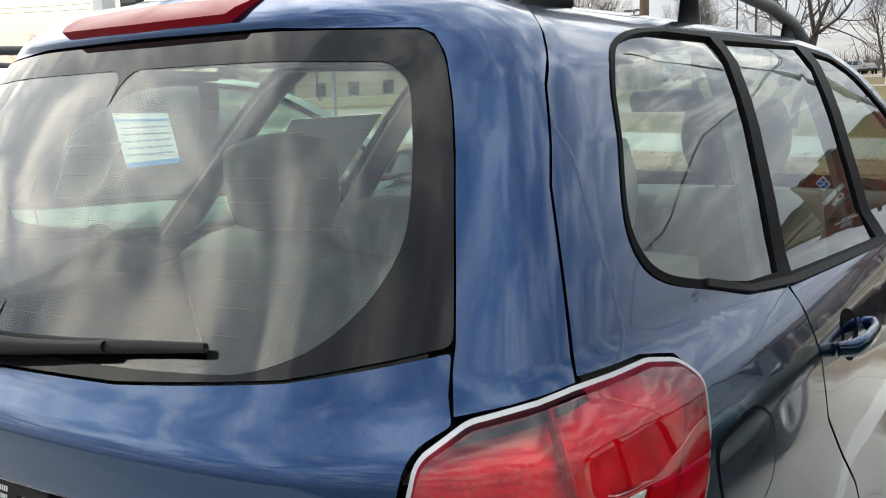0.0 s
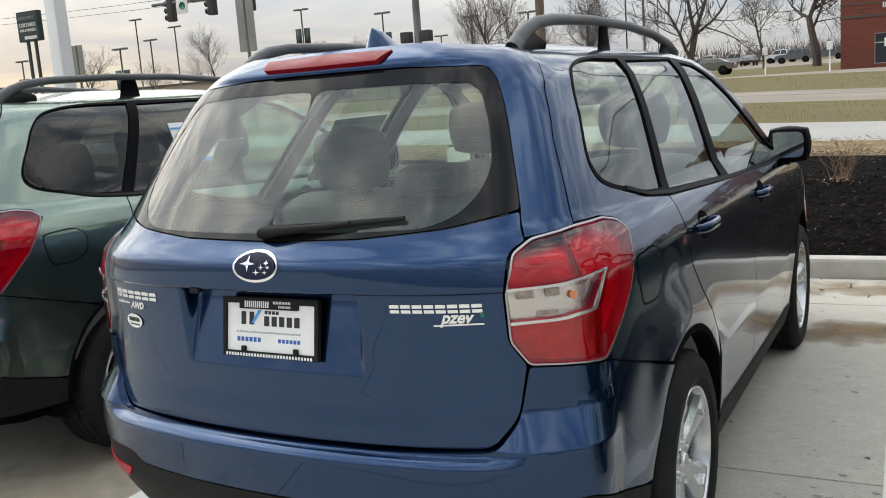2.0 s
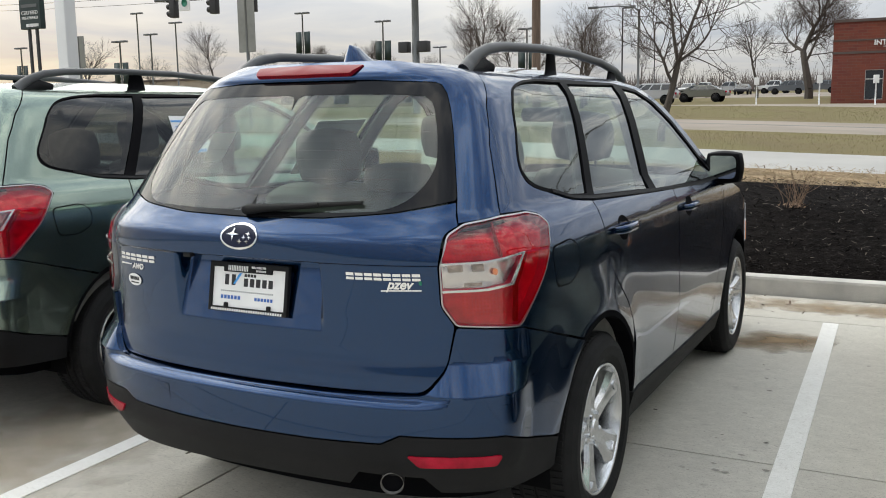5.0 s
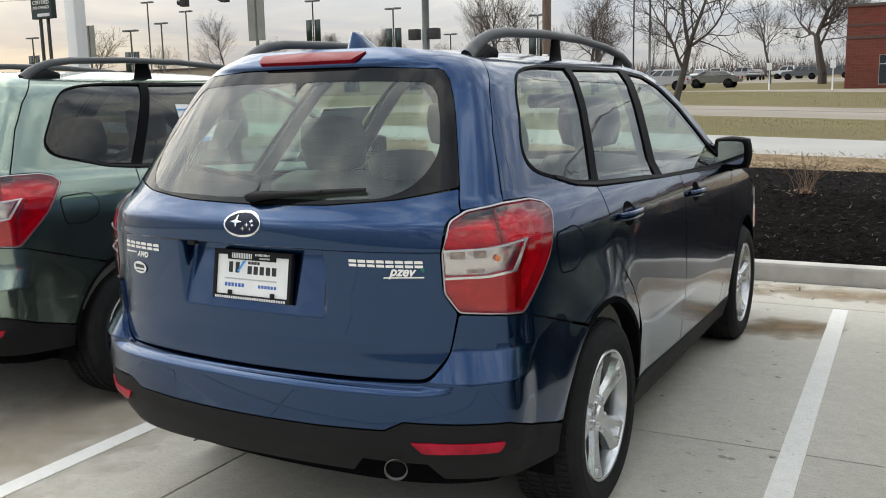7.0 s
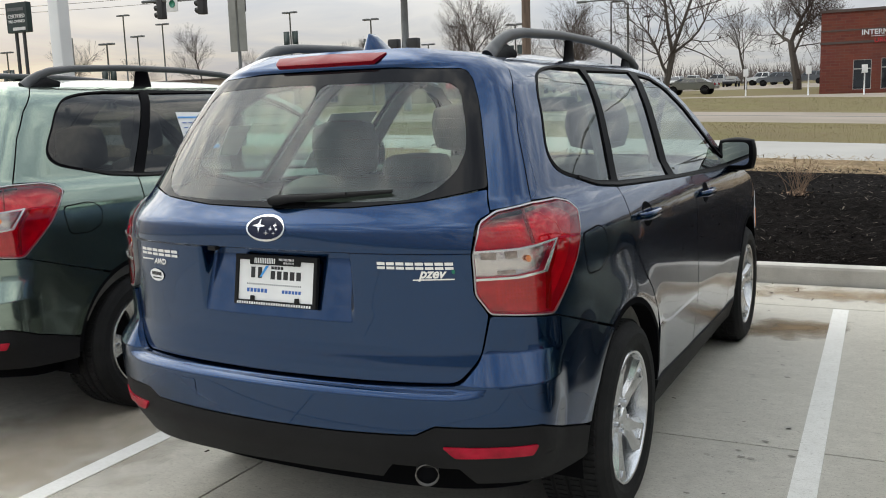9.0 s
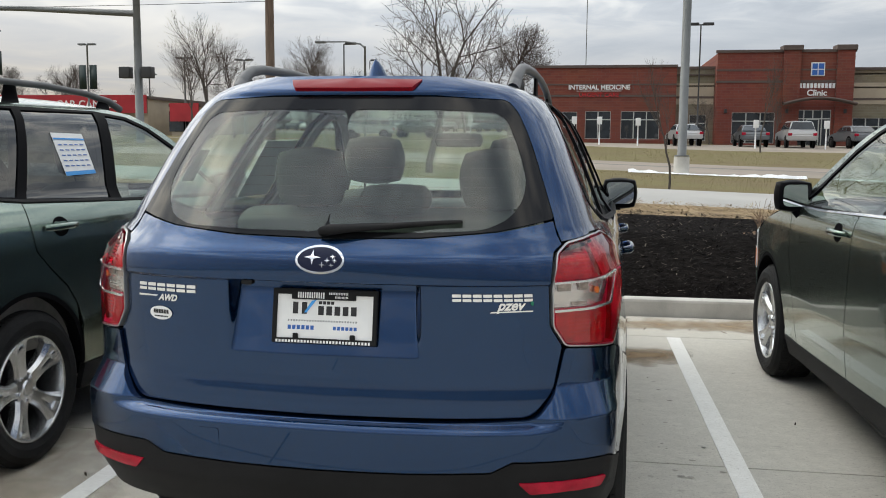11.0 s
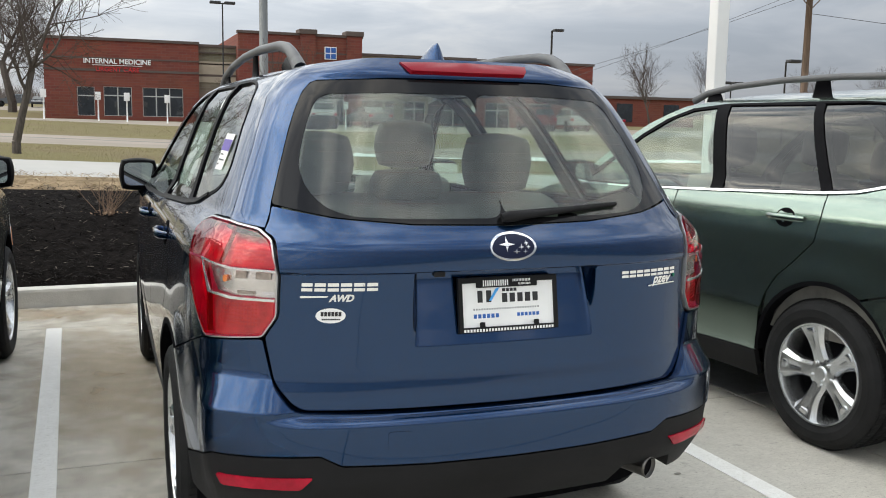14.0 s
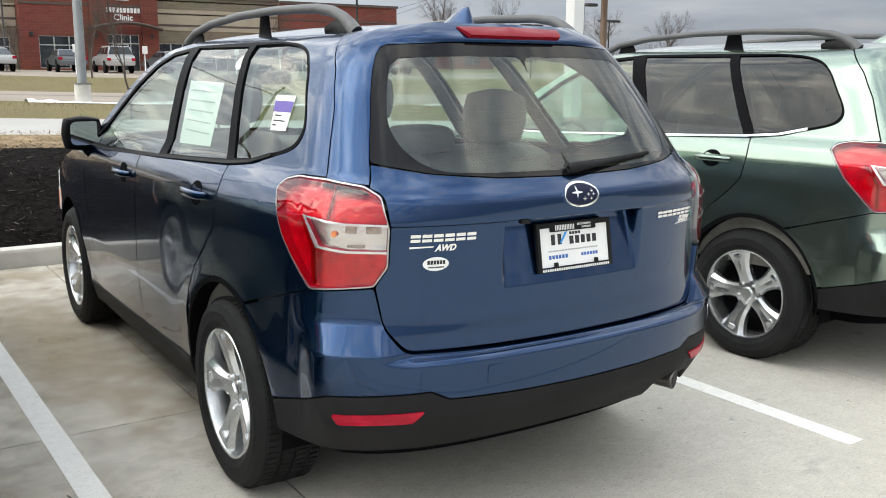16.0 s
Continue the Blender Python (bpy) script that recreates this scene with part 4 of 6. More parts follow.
    for s in (-1, 1):
        for poly in ([(0.80, 1.24), (0.80, 1.60), (1.03, 1.62), (1.60, 1.615), (1.60, 1.600), (1.30, 1.575), (1.16, 1.50), (1.06, 1.32), (1.10, 1.24)],
                     [(1.60, 1.20), (1.86, 1.62), (1.96, 1.62), (1.72, 1.20)],
                     [(2.33, 1.16), (2.55, 1.62), (2.68, 1.62), (2.46, 1.16)],
                     [(2.75, 1.60), (2.95, 1.56), (3.2, 1.46), (3.45, 1.32), (3.74, 1.12), (3.82, 1.12), (3.45, 1.37), (3.2, 1.51), (2.95, 1.61), (2.75, 1.63)]):
            add("pillar_trim", patch(poly, -0.03, 0.01, 0.08, mirror=s < 0), PILLAR_GREY, "grey pillar lining")
        side_trim = bmesh.new()
        patch([(0.72, 0.6), (0.72, 1.2), (1.1, 1.27), (1.6, 1.19), (3.7, 1.12), (3.7, 0.5), (0.72, 0.5)], -0.06, 0.0, 0.12, into=side_trim, mirror=s < 0)
        add("side_lining", side_trim, TRIM_GREY)
    bench = bmesh.new()
    pad(bench, (0, 1.62, 0.66), (1.26, 0.62, 0.24), 0.15)
    pad(bench, (-0.31, 1.13, 0.90), (0.64, 0.20, 0.60), 0.16, 14)
    pad(bench, (0.31, 1.13, 0.90), (0.64, 0.20, 0.60), 0.16, 14)
    bench_ob = add("rear_seat", bench, TRIM_GREY, "grey cloth rear bench")
    for x, y, z, w, h in ((-0.345, 1.06, 1.325, 0.25, 0.21), (0.385, 1.07, 1.325, 0.25, 0.21), (0.0, 1.04, 1.245, 0.25, 0.10)):
        hr = bmesh.new()
        pad(hr, (x, y, z), (w, 0.15, h), 0.55, 8)
        if z > 1.3:
            tube(hr, [(x - 0.06, y + 0.03, 1.18), (x - 0.06, y, 1.28)], 0.006, 6)
            tube(hr, [(x + 0.06, y + 0.03, 1.18), (x + 0.06, y, 1.28)], 0.006, 6)
        add("headrest", hr, TRIM_GREY, "", bench_ob)
    for x in (-0.37, 0.37):
        seat = bmesh.new()
        pad(seat, (x, 2.45, 0.66), (0.52, 0.52, 0.22), 0.2)
        pad(seat, (x, 2.27, 0.92), (0.48, 0.20, 0.58), 0.25, 12)
        st = add("front_seat", seat, TRIM_GREY, "grey cloth front seat")
        hr = bmesh.new()
        pad(hr, (x, 2.20, 1.37), (0.28, 0.13, 0.22), 0.55, 8)
        tube(hr, [(x - 0.06, 2.23, 1.2), (x - 0.06, 2.21, 1.32)], 0.006, 6)
        tube(hr, [(x + 0.06, 2.23, 1.2), (x + 0.06, 2.21, 1.32)], 0.006, 6)
        add("headrest", hr, TRIM_GREY, "", st)
    for w in WHEELS:
        for sg in (-1, 1):
            well = bmesh.new()
            ring = [(w - 0.02 + 0.405 * math.cos(a), 0.365 + 0.405 * math.sin(a)) for a in np.linspace(-0.25, math.pi + 0.25, 25)]
            outer, inner = ([well.verts.new((sg * x, y, z)) for y, z in ring] for x in (0.835, 0.50))
            for k in range(len(ring) - 1):
                well.faces.new((outer[k], outer[k + 1], inner[k + 1], inner[k]))
            well.faces.new(inner)
            add("wheel_well", well, SHELL, "black wheel well lining")
    for x, y in ((0.865, WHEELS[0]), (-0.865, WHEELS[0]), (0.86, WHEELS[1]), (-0.86, WHEELS[1])):
        add_wheel(car, x, y)
    return car


blue_car = estate_car(Matrix(), BLUE, "metallic blue estate car parked on the concrete bay", CLEAR)

# ---- ground ----
RISE = ([5.62, 6.2, 6.9, 8.3, 10.2, 12.6, 15.5, 20.4, 31, 39, 47, 70, 110, 200, 1500], [0.10, 0.315, 0.545, 0.676, 0.719, 0.80, 0.88, 0.83, 0.866, 1.055, 1.244, 1.42, 2.3, 4.2, 30.0])


def ground_z(x, y):
    """The lot is level; past the kerb the land climbs gently and falls away to the right."""
    if y < 5.62:
        return 0.0
    fall = 0.033 * ramp(y, 5.62, 9.5) * (1 - 0.7 * ramp(y, 45, 72))
    return float(np.interp(y, *RISE)) - fall * 10 * math.tanh(x / 10)


def concrete(name, light, dark, speck):
    """Trowelled concrete: broad damp blotches, cloudy mottling, fine dark specks, and each slab a little different."""
    m = mat(name, light, rough=0.82, spec=0.3, bump=0.12, bump_scale=160)
    n, l = m.node_tree.nodes, m.node_tree.links
    c, info, add = n.new("ShaderNodeTexCoord"), n.new("ShaderNodeObjectInfo"), n.new("ShaderNodeVectorMath")
    l.new(c.outputs["Object"], add.inputs[0])
    l.new(info.outputs["Location"], add.inputs[1])
    last = None
    for scale, lo, hi, col, fac, pull in ((0.55, 0.40, 0.66, dark, 0.35, 1), (2.2, 0.42, 0.72, dark, 0.28, 1.6), (14.0, 0.35, 0.8, speck, 0.30, 1), (75.0, 0.55, 0.69, speck, 0.65, 1), (190.0, 0.54, 0.67, speck, 0.5, 1), (7.0, 0.35, 0.75, dark, 0.5, 14), (26.0, 0.35, 0.7, speck, 0.32, 9), (3.4, 0.665, 0.72, speck, 0.5, 2.6), (1.3, 0.66, 0.72, speck, 0.35, 1.8), (19.0, 0.685, 0.715, speck, 0.75, 1), (5.5, 0.64, 0.70, speck, 0.4, 1.2)):
        t, r, mx = n.new("ShaderNodeTexNoise"), n.new("ShaderNodeMapRange"), n.new("ShaderNodeMix")
        t.inputs["Scale"].default_value, t.inputs["Detail"].default_value, t.inputs["Roughness"].default_value = scale, 7, 0.6
        st = n.new("ShaderNodeVectorMath")
        st.operation, st.inputs[1].default_value = "MULTIPLY", (1, pull, 1)
        l.new(add.outputs[0], st.inputs[0])
        l.new(st.outputs[0], t.inputs["Vector"])
        r.inputs[1].default_value, r.inputs[2].default_value, r.inputs[4].default_value = lo, hi, fac
        l.new(t.outputs["Fac"], r.inputs[0])
        mx.data_type = "RGBA"
        l.new(r.outputs[0], mx.inputs[0])
        if last:
            l.new(last, mx.inputs[6])
        else:
            mx.inputs[6].default_value = (*light, 1)
        mx.inputs[7].default_value = (*col, 1)
        last = mx.outputs[2]
    v, k, fin = n.new("ShaderNodeMapRange"), n.new("ShaderNodeMix"), n["Principled BSDF"]
    v.inputs[3].default_value, v.inputs[4].default_value = 0.90, 1.06
    l.new(info.outputs["Random"], v.inputs[0])
    k.data_type, k.blend_type = "RGBA", "MULTIPLY"
    k.inputs[0].default_value = 1.0
    l.new(last, k.inputs[6])
    l.new(v.outputs[0], k.inputs[7])
    l.new(k.outputs[2], fin.inputs["Base Color"])
    return m


CONCRETE = concrete("concrete", (0.685, 0.655, 0.58), (0.49, 0.462, 0.40), (0.25, 0.235, 0.205))
ROAD = mat("road_concrete", (0.27, 0.23, 0.19), rough=0.9, noise_scale=0.25, vary=0.14, bump=0.2, bump_scale=40)
GRASS = mat("dry_grass", (0.25, 0.20, 0.115), rough=1.0, spec=0.1, noise_scale=0.5, vary=0.3, color2=(0.185, 0.165, 0.08), bump=0.6, bump_scale=30)
MULCH = mat("dark_mulch", (0.009, 0.0075, 0.007), rough=1.0, spec=0.05, noise_scale=14, vary=0.5, bump=1.0, bump_scale=60)
STRAW = mat("straw_soil", (0.27, 0.20, 0.125), rough=1.0, spec=0.1, noise_scale=3, vary=0.35, bump=1.0, bump_scale=60)
WALK = mat("pale_pavement", (0.40, 0.39, 0.37), rough=0.9, noise_scale=0.6, vary=0.07, bump=0.1, bump_scale=60)
KERB = mat("kerb_concrete", (0.50, 0.48, 0.44), rough=0.9, noise_scale=2.5, vary=0.15, bump=0.25, bump_scale=90)
LINE = concrete("white_road_paint", (0.91, 0.90, 0.865), (0.84, 0.825, 0.78), (0.52, 0.50, 0.45))
bm = bmesh.new()
xs = [-1500, -400, -120, -60, -40, -30, -24, -18, -14, -10, -7, -4, -2, 0, 2, 4, 7, 10, 14, 18, 24, 30, 40, 60, 120, 400, 1500]
ys = [-900, -60, 5.0, 5.6, 5.63, 6.2, 6.55, 6.9, 7.6, 8.3, 9.2, 10.2, 11.4, 12.6, 14, 15.5, 17, 18.5, 20.4, 24, 28, 31, 35, 39, 43, 47, 52, 58, 64, 70, 90, 110, 150, 200, 400, 1500]
grid = [[bm.verts.new((x, y, ground_z(x, y) - (0.06 if y < 5.61 else 0.03))) for x in xs] for y in ys]
for a, b in zip(grid, grid[1:]):
    for k in range(len(xs) - 1):
        bm.faces.new((a[k], a[k + 1], b[k + 1], b[k]))
solid("ground", bm, GRASS, "dry winter grass ground reaching the horizon", "ground", kind="structure", smooth=True)


def band(name, y0, y1, material, label, category, x0=-160, x1=160, lift=0.0, n=80, deep=6, slope=0.0):
    """A strip that lies on the ground from y0 to y1."""
    bm = bmesh.new()
    rows = []
    for k in range(n + 1):
        t = 2 * k / n - 1
        x = (x0 + x1) / 2 + (x1 - x0) / 2 * (0.35 * t + 0.65 * t ** 3)
        rows.append([bm.verts.new((x, y + slope * max(-12, min(12, x)), ground_z(x, y) + lift - (0.06 if j in (0, deep) else 0))) for j, y in enumerate(np.linspace(y0, y1, deep + 1))])
    for a, b in zip(rows, rows[1:]):
        for j in range(deep):
            bm.faces.new((a[j], b[j], b[j + 1], a[j + 1]))
    return solid(name, bm, material, label, category, kind="structure", smooth=True)


lot = solid("floor", boxes(((-60, -60, -0.2), (60, 5.45, -0.012))), CONCRETE, "pale concrete parking lot with saw-cut joints", "pavement", pose(0, 0, 0, 0, 0, 0.6), kind="structure")
part("joint_filler", boxes(((-12.85, -9.69, -0.03), (11.29, 5.43, -0.0105))), mat("joint_filler", (0.035, 0.032, 0.03), rough=0.95, noise_scale=2, vary=0.3), lot, "dark filler in the slab joints", False)
slab_mesh = {}
COLS, ROWS = [-12.86, -9.84, -6.82, -3.80, -0.68, 2.24, 5.26, 8.28, 11.3], [-9.7, -6.8, -3.95, -1.08, 1.78, 4.63, 5.44]
for x0, x1 in zip(COLS, COLS[1:]):
    for y0, y1 in zip(ROWS, ROWS[1:]):
        key = (round(x1 - x0, 2), round(y1 - y0, 2))
        if key not in slab_mesh:
            sb = boxes(((-(x1 - x0) / 2 + 0.0045, -(y1 - y0) / 2 + 0.0045, -0.1), ((x1 - x0) / 2 - 0.0045, (y1 - y0) / 2 - 0.0045, 0.0)), bevel=0.005)
            me = bpy.data.meshes.new("slab")
            sb.to_mesh(me)
            sb.free()
            me.materials.append(CONCRETE)
            slab_mesh[key] = me
        o = new("slab", slab_mesh[key])
        o.parent = lot
        o.matrix_basis = Matrix.Translation(((x0 + x1) / 2, (y0 + y1) / 2, 0))
band("mulch_bed", 5.6, 8.4, MULCH, "bed of dark shredded bark mulch", "planting bed", -40, 40, 0.02, 120, 14)
band("soil_strip", 8.25, 10.3, STRAW, "strip of straw and bare soil", "soil", -60, 60, 0.0)
band("pavement", 10.2, 12.6, WALK, "pale concrete footpath beside the road", "footpath", -160, 160, 0.02)
band("road", 20.4, 31.0, ROAD, "grey concrete road", "road", -300, 300, 0.0, 80, 8)
band("road_seam", 24.6, 26.0, mat("dark_road_seam", (0.17, 0.155, 0.14), rough=0.95, noise_scale=0.4, vary=0.2), "worn dark strip along the road's middle", "road", -300, 300, 0.015, 80, 2)
band("car_park", 47.5, 70.9, ROAD, "pale concrete car park before the clinic", "car park", -60, 60, 0.0, 60, 6)
band("far_car_park", 100, 145, ROAD, "pale far car park", "car park", -130, 20, 0.0, 60, 6)
bm = boxes(((-30, 5.46, -0.03), (30, 5.62, 0.145)), bevel=0.025)
solid("kerb", bm, KERB, "rounded concrete kerb along the planting bed", "kerb", pose(0, 0, 0, 0, 0, 1.0), kind="structure")
for x in (1.47, -1.30, 4.2, -4.1):
    bm = boxes(((-0.05, 0.0, -0.01), (0.05, 4.66, 0.004)))
    solid("bay_line", bm, LINE, "worn white painted bay line on concrete", "road marking", pose(x, -0.05, 0, 0, 0, 1.5), "bay lines")

right_car = estate_car(pose(2.948, 0.081, 0, 0, 0, 3.74), GREEN, "metallic green estate car with tinted rear windows", PRIVACY, True, False)
left_car = estate_car(pose(-2.624, 0.292, 0, 0, 0, -1.9), GREEN, "metallic green estate car with tinted windows and a price sheet", PRIVACY, False, False)
copy_thing(right_car, pose(5.72, 0.10, 0, 0, 0, 1.5))
copy_thing(left_car, pose(-5.32, 0.25, 0, 0, 0, 0.5))["label"] = "metallic green estate car with dark tinted windows"

# ---- the surroundings ----
WOOD = mat("weathered_pole_wood", (0.13, 0.09, 0.065), rough=0.9, noise_scale=2, vary=0.3, bump=0.5, bump_scale=40, stretch=(6, 6, 0.6))
BARK = mat("grey_bark", (0.085, 0.072, 0.062), rough=0.95, noise_scale=8, vary=0.3, bump=0.8, bump_scale=30, stretch=(3, 3, 0.7))
TWIG = mat("brown_twigs", (0.075, 0.058, 0.048), rough=0.95, noise_scale=3, vary=0.25)
GALV = mat("galvanised_steel", (0.17, 0.178, 0.18), rough=0.5, metal=0.5, noise_scale=1.5, vary=0.12)
WHITE_STEEL = mat("white_painted_steel", (0.80, 0.80, 0.80), rough=0.4, noise_scale=0.7, vary=0.05)
DARK_STEEL = mat("dark_bronze_steel", (0.03, 0.03, 0.032), rough=0.5, noise_scale=2, vary=0.2)
SIGN_BACK = mat("sign_back_metal", (0.24, 0.24, 0.22), rough=0.5, metal=0.4, noise_scale=1.2, vary=0.2)
SIGN_GREEN = mat("sign_green", (0.01, 0.17, 0.10), rough=0.5, noise_scale=2, vary=0.1)
SIGN_DARK = mat("sign_dark_green", (0.012, 0.028, 0.026), rough=0.4, noise_scale=1, vary=0.2)
LAMP_RED = mat("bright_red_letters", (0.62, 0.02, 0.03), rough=0.4)
SIGN_RED = mat("sign_red", (0.42, 0.02, 0.03), rough=0.5, noise_scale=0.4, vary=0.15)
STONE_CAP = mat("dark_cornice", (0.10, 0.075, 0.065), rough=0.8, noise_scale=0.5, vary=0.1)
SHOP_GLASS = mat("dark_shop_glass", (0.018, 0.022, 0.026), rough=0.04, spec=0.8, noise_scale=0.6, vary=0.5)
ALU = mat("pale_aluminium", (0.5, 0.5, 0.48), rough=0.45, metal=0.6)
BEIGE_TRIM = mat("beige_stucco", (0.40, 0.34, 0.26), rough=0.9, noise_scale=0.5, vary=0.08)


def brick_mat(name, a, b, mortar):
    m = mat(name, a, rough=0.9, bump=0.15, bump_scale=25)
    n, l = m.node_tree.nodes, m.node_tree.links
    c, mp, t = n.new("ShaderNodeTexCoord"), n.new("ShaderNodeMapping"), n.new("ShaderNodeTexBrick")
    mp.inputs["Rotation"].default_value = (radians(90), 0, 0)
    l.new(c.outputs["Object"], mp.inputs[0])
    l.new(mp.outputs[0], t.inputs["Vector"])
    for k, v in (("Color1", a), ("Color2", b), ("Mortar", mortar)):
        t.inputs[k].default_value = (*v, 1)
    t.inputs["Scale"].default_value, t.inputs["Mortar Size"].default_value = 1.0, 0.012
    t.inputs["Brick Width"].default_value, t.inputs["Row Height"].default_value = 0.6, 0.2
    big = n.new("ShaderNodeTexNoise")
    big.inputs["Scale"].default_value = 0.35
    l.new(c.outputs["Object"], big.inputs["Vector"])
    mx = n.new("ShaderNodeMix")
    mx.data_type, mx.blend_type = "RGBA", "MULTIPLY"
    mx.inputs[0].default_value = 0.35
    l.new(t.outputs["Color"], mx.inputs[6])
    l.new(big.outputs["Color"], mx.inputs[7])
    l.new(mx.outputs[2], n["Principled BSDF"].inputs["Base Color"])
    return m


RED_BRICK = brick_mat("red_brick", (0.24, 0.065, 0.042), (0.19, 0.05, 0.035), (0.20, 0.10, 0.08))
TAN_BRICK = brick_mat("tan_brick", (0.26, 0.215, 0.155), (0.22, 0.18, 0.13), (0.28, 0.25, 0.2))


def words(text, size, material, parent, m, name="lettering", deep=0.04, shear=0.0, bold=0.0):
    """Raised lettering facing -y."""
    c = bpy.data.curves.new(name, "FONT")
    c.body, c.size, c.extrude, c.align_x, c.shear, c.offset = text, size, deep, "CENTER", shear, bold
    tmp = new("tmp", c)
    me = bpy.data.meshes.new_from_object(tmp)
    bpy.data.objects.remove(tmp)
    me.name = name
    me.materials.clear()
    me.materials.append(material)
    ob = new(name, me)
    ob.parent, ob.matrix_basis = parent, m @ pose(0, 0, 0, 90, 0, 0)
    return ob


def flat_bars(x0, x1, z0, z1, n, y, gap=0.25, deep=0.03):
    bm = bmesh.new()
    w = (x1 - x0) / n
    for k in range(n):
        box(bm, (x0 + w * (k + gap / 2), y - deep, z0), (x0 + w * (k + 1 - gap / 2), y, z1))
    return bm


# the clinic
FY, GB = 71.0, 0.9
clinic = empty("clinic_building", pose(0, FY, 0), "single-storey red and tan brick clinic with a raised entrance tower", "building")


def storefront(x0, x1, z0, z1, y, cols, rows=2):
    """A shop window: dark panes between pale bars, let into the wall's face."""
    w = part("window", boxes(((x0, y - 0.02, z1), (x1, y + 0.08, z1 + 0.16))), BEIGE_TRIM, clinic, "shop window under a pale lintel", False)
    fr = bmesh.new()
    for k in range(cols + 1):
        x = x0 + (x1 - x0) * k / cols
        box(fr, (x - 0.04, y - 0.01, z0), (x + 0.04, y + 0.06, z1))
    for k in range(rows + 1):
        z = (z0, z1 - 0.65, z1)[k] if rows == 2 else z0 + (z1 - z0) * k / rows
        box(fr, (x0, y - 0.012, z - 0.04), (x1, y + 0.06, z + 0.04))
    part("window_frame", fr, ALU, w, "", False)
    for k in range(cols):
        a, b = x0 + (x1 - x0) * k / cols + 0.04, x0 + (x1 - x0) * (k + 1) / cols - 0.04
        for r in range(rows):
            lo, hi = ((z0, z1 - 0.65), (z1 - 0.65, z1))[r]
            part("pane", boxes(((a, y + 0.03, lo + 0.04), (b, y + 0.05, hi - 0.04))), SHOP_GLASS, w, "", False)
    return w


def wall_with_holes(x0, x1, z1, y, depth, holes, material, label=""):
    """A wall front of thickness 0.3 with openings through it, and the mass behind."""
    piece = lambda lo, hi: part("wall", boxes((lo, hi)), material, clinic, label, False)
    xs = sorted({x0, x1, *[h[0] for h in holes], *[h[1] for h in holes]})
    for a, b in zip(xs, xs[1:]):
        hs = [h for h in holes if h[0] <= a + 1e-6 and h[1] >= b - 1e-6]
        if hs:
            piece((a, y, GB), (b, y + 0.3, hs[0][2]))
            piece((a, y, hs[0][3]), (b, y + 0.3, z1))
        else:
            piece((a, y, GB), (b, y + 0.3, z1))
    piece((x0, y + 0.31, GB), (x1, y + depth, z1 - 0.05))


wall_with_holes(-4.6, 6.3, 7.2, 0.0, 22, [(-2.4, -1.2, 1.7, 3.8), (-0.57, 1.4, 1.7, 3.85), (2.17, 5.1, 1.7, 3.85)], RED_BRICK)
wall_with_holes(6.3, 9.2, 7.1, 0.7, 21, [(7.4, 8.65, 1.6, 3.6)], TAN_BRICK)
wall_with_holes(9.2, 18.95, 8.2, -0.6, 14, [(10.4, 13.5, 1.45, 3.75), (14.95, 17.5, 1.25, 3.95)], RED_BRICK)
wall_with_holes(18.95, 29.3, 6.95, 0.5, 21, [(19.3, 22.1, 1.3, 3.4), (22.9, 24.8, 1.2, 3.35), (26.1, 28.6, 1.3, 3.3)], TAN_BRICK)
wall_with_holes(29.3, 40.4, 6.85, 0.0, 22, [(30.1, 32.35, 1.2, 3.4), (33.0, 36.3, 1.2, 3.4)], RED_BRICK)
for a, b, z, y in ((-4.7, 6.35, 7.2, 0.0), (6.3, 9.25, 7.1, 0.7), (9.1, 19.05, 8.2, -0.6), (18.9, 29.35, 6.95, 0.5), (29.25, 40.5, 6.85, 0.0)):
    part("cornice", boxes(((a, y - 0.12, z - 0.02), (b, y + 0.4, z + 0.18)), ((a + 0.05, y - 0.05, z - 2.25), (b - 0.05, y + 0.02, z - 2.08)), ((a + 0.05, y - 0.04, z - 1.35), (b - 0.05, y + 0.02, z - 1.25))), STONE_CAP, clinic, "dark cornice and string courses", False)
part("roof", boxes(((-4.5, 0.5, 6.6), (40.3, 21.5, 6.7))), STONE_CAP, clinic, "", False)
for lo, hi in (((6.35, 0.66, 4.4), (9.15, 0.72, 6.0)), ((19.0, 0.46, 4.4), (29.25, 0.52, 6.0))):
    part("stone_band", boxes((lo, hi)), BEIGE_TRIM, clinic, "pale band of smooth stone", False)
for a, b in ((13.95, 15.15), (17.7, 18.92)):
    part("tower_pier", boxes(((a, -0.85, GB), (b, -0.6, 8.45))), RED_BRICK, clinic, "", False)
    part("pier_cap", boxes(((a - 0.12, -1.0, 8.3), (b + 0.12, 0.4, 8.68)), bevel=0.05), STONE_CAP, clinic, "", False)
for args in ((-2.4, -1.2, 1.7, 3.8, 0.06, 1), (-0.57, 1.4, 1.7, 3.85, 0.06, 2), (2.17, 5.1, 1.7, 3.85, 0.06, 3), (7.4, 8.65, 1.6, 3.6, 0.76, 1), (10.4, 13.5, 1.45, 3.75, -0.54, 3),
             (19.3, 22.1, 1.3, 3.4, 0.56, 3), (22.9, 24.8, 1.2, 3.35, 0.56, 2), (26.1, 28.6, 1.3, 3.3, 0.56, 2), (30.1, 32.35, 1.2, 3.4, 0.06, 2), (33.0, 36.3, 1.2, 3.4, 0.06, 3), (14.95, 17.5, 1.25, 3.95, -0.54, 4)):
    storefront(*args)
door = part("door", boxes(((15.75, -0.58, 1.2), (16.7, -0.50, 3.3)), bevel=0.01), ALU, clinic, "glazed entrance door", False)
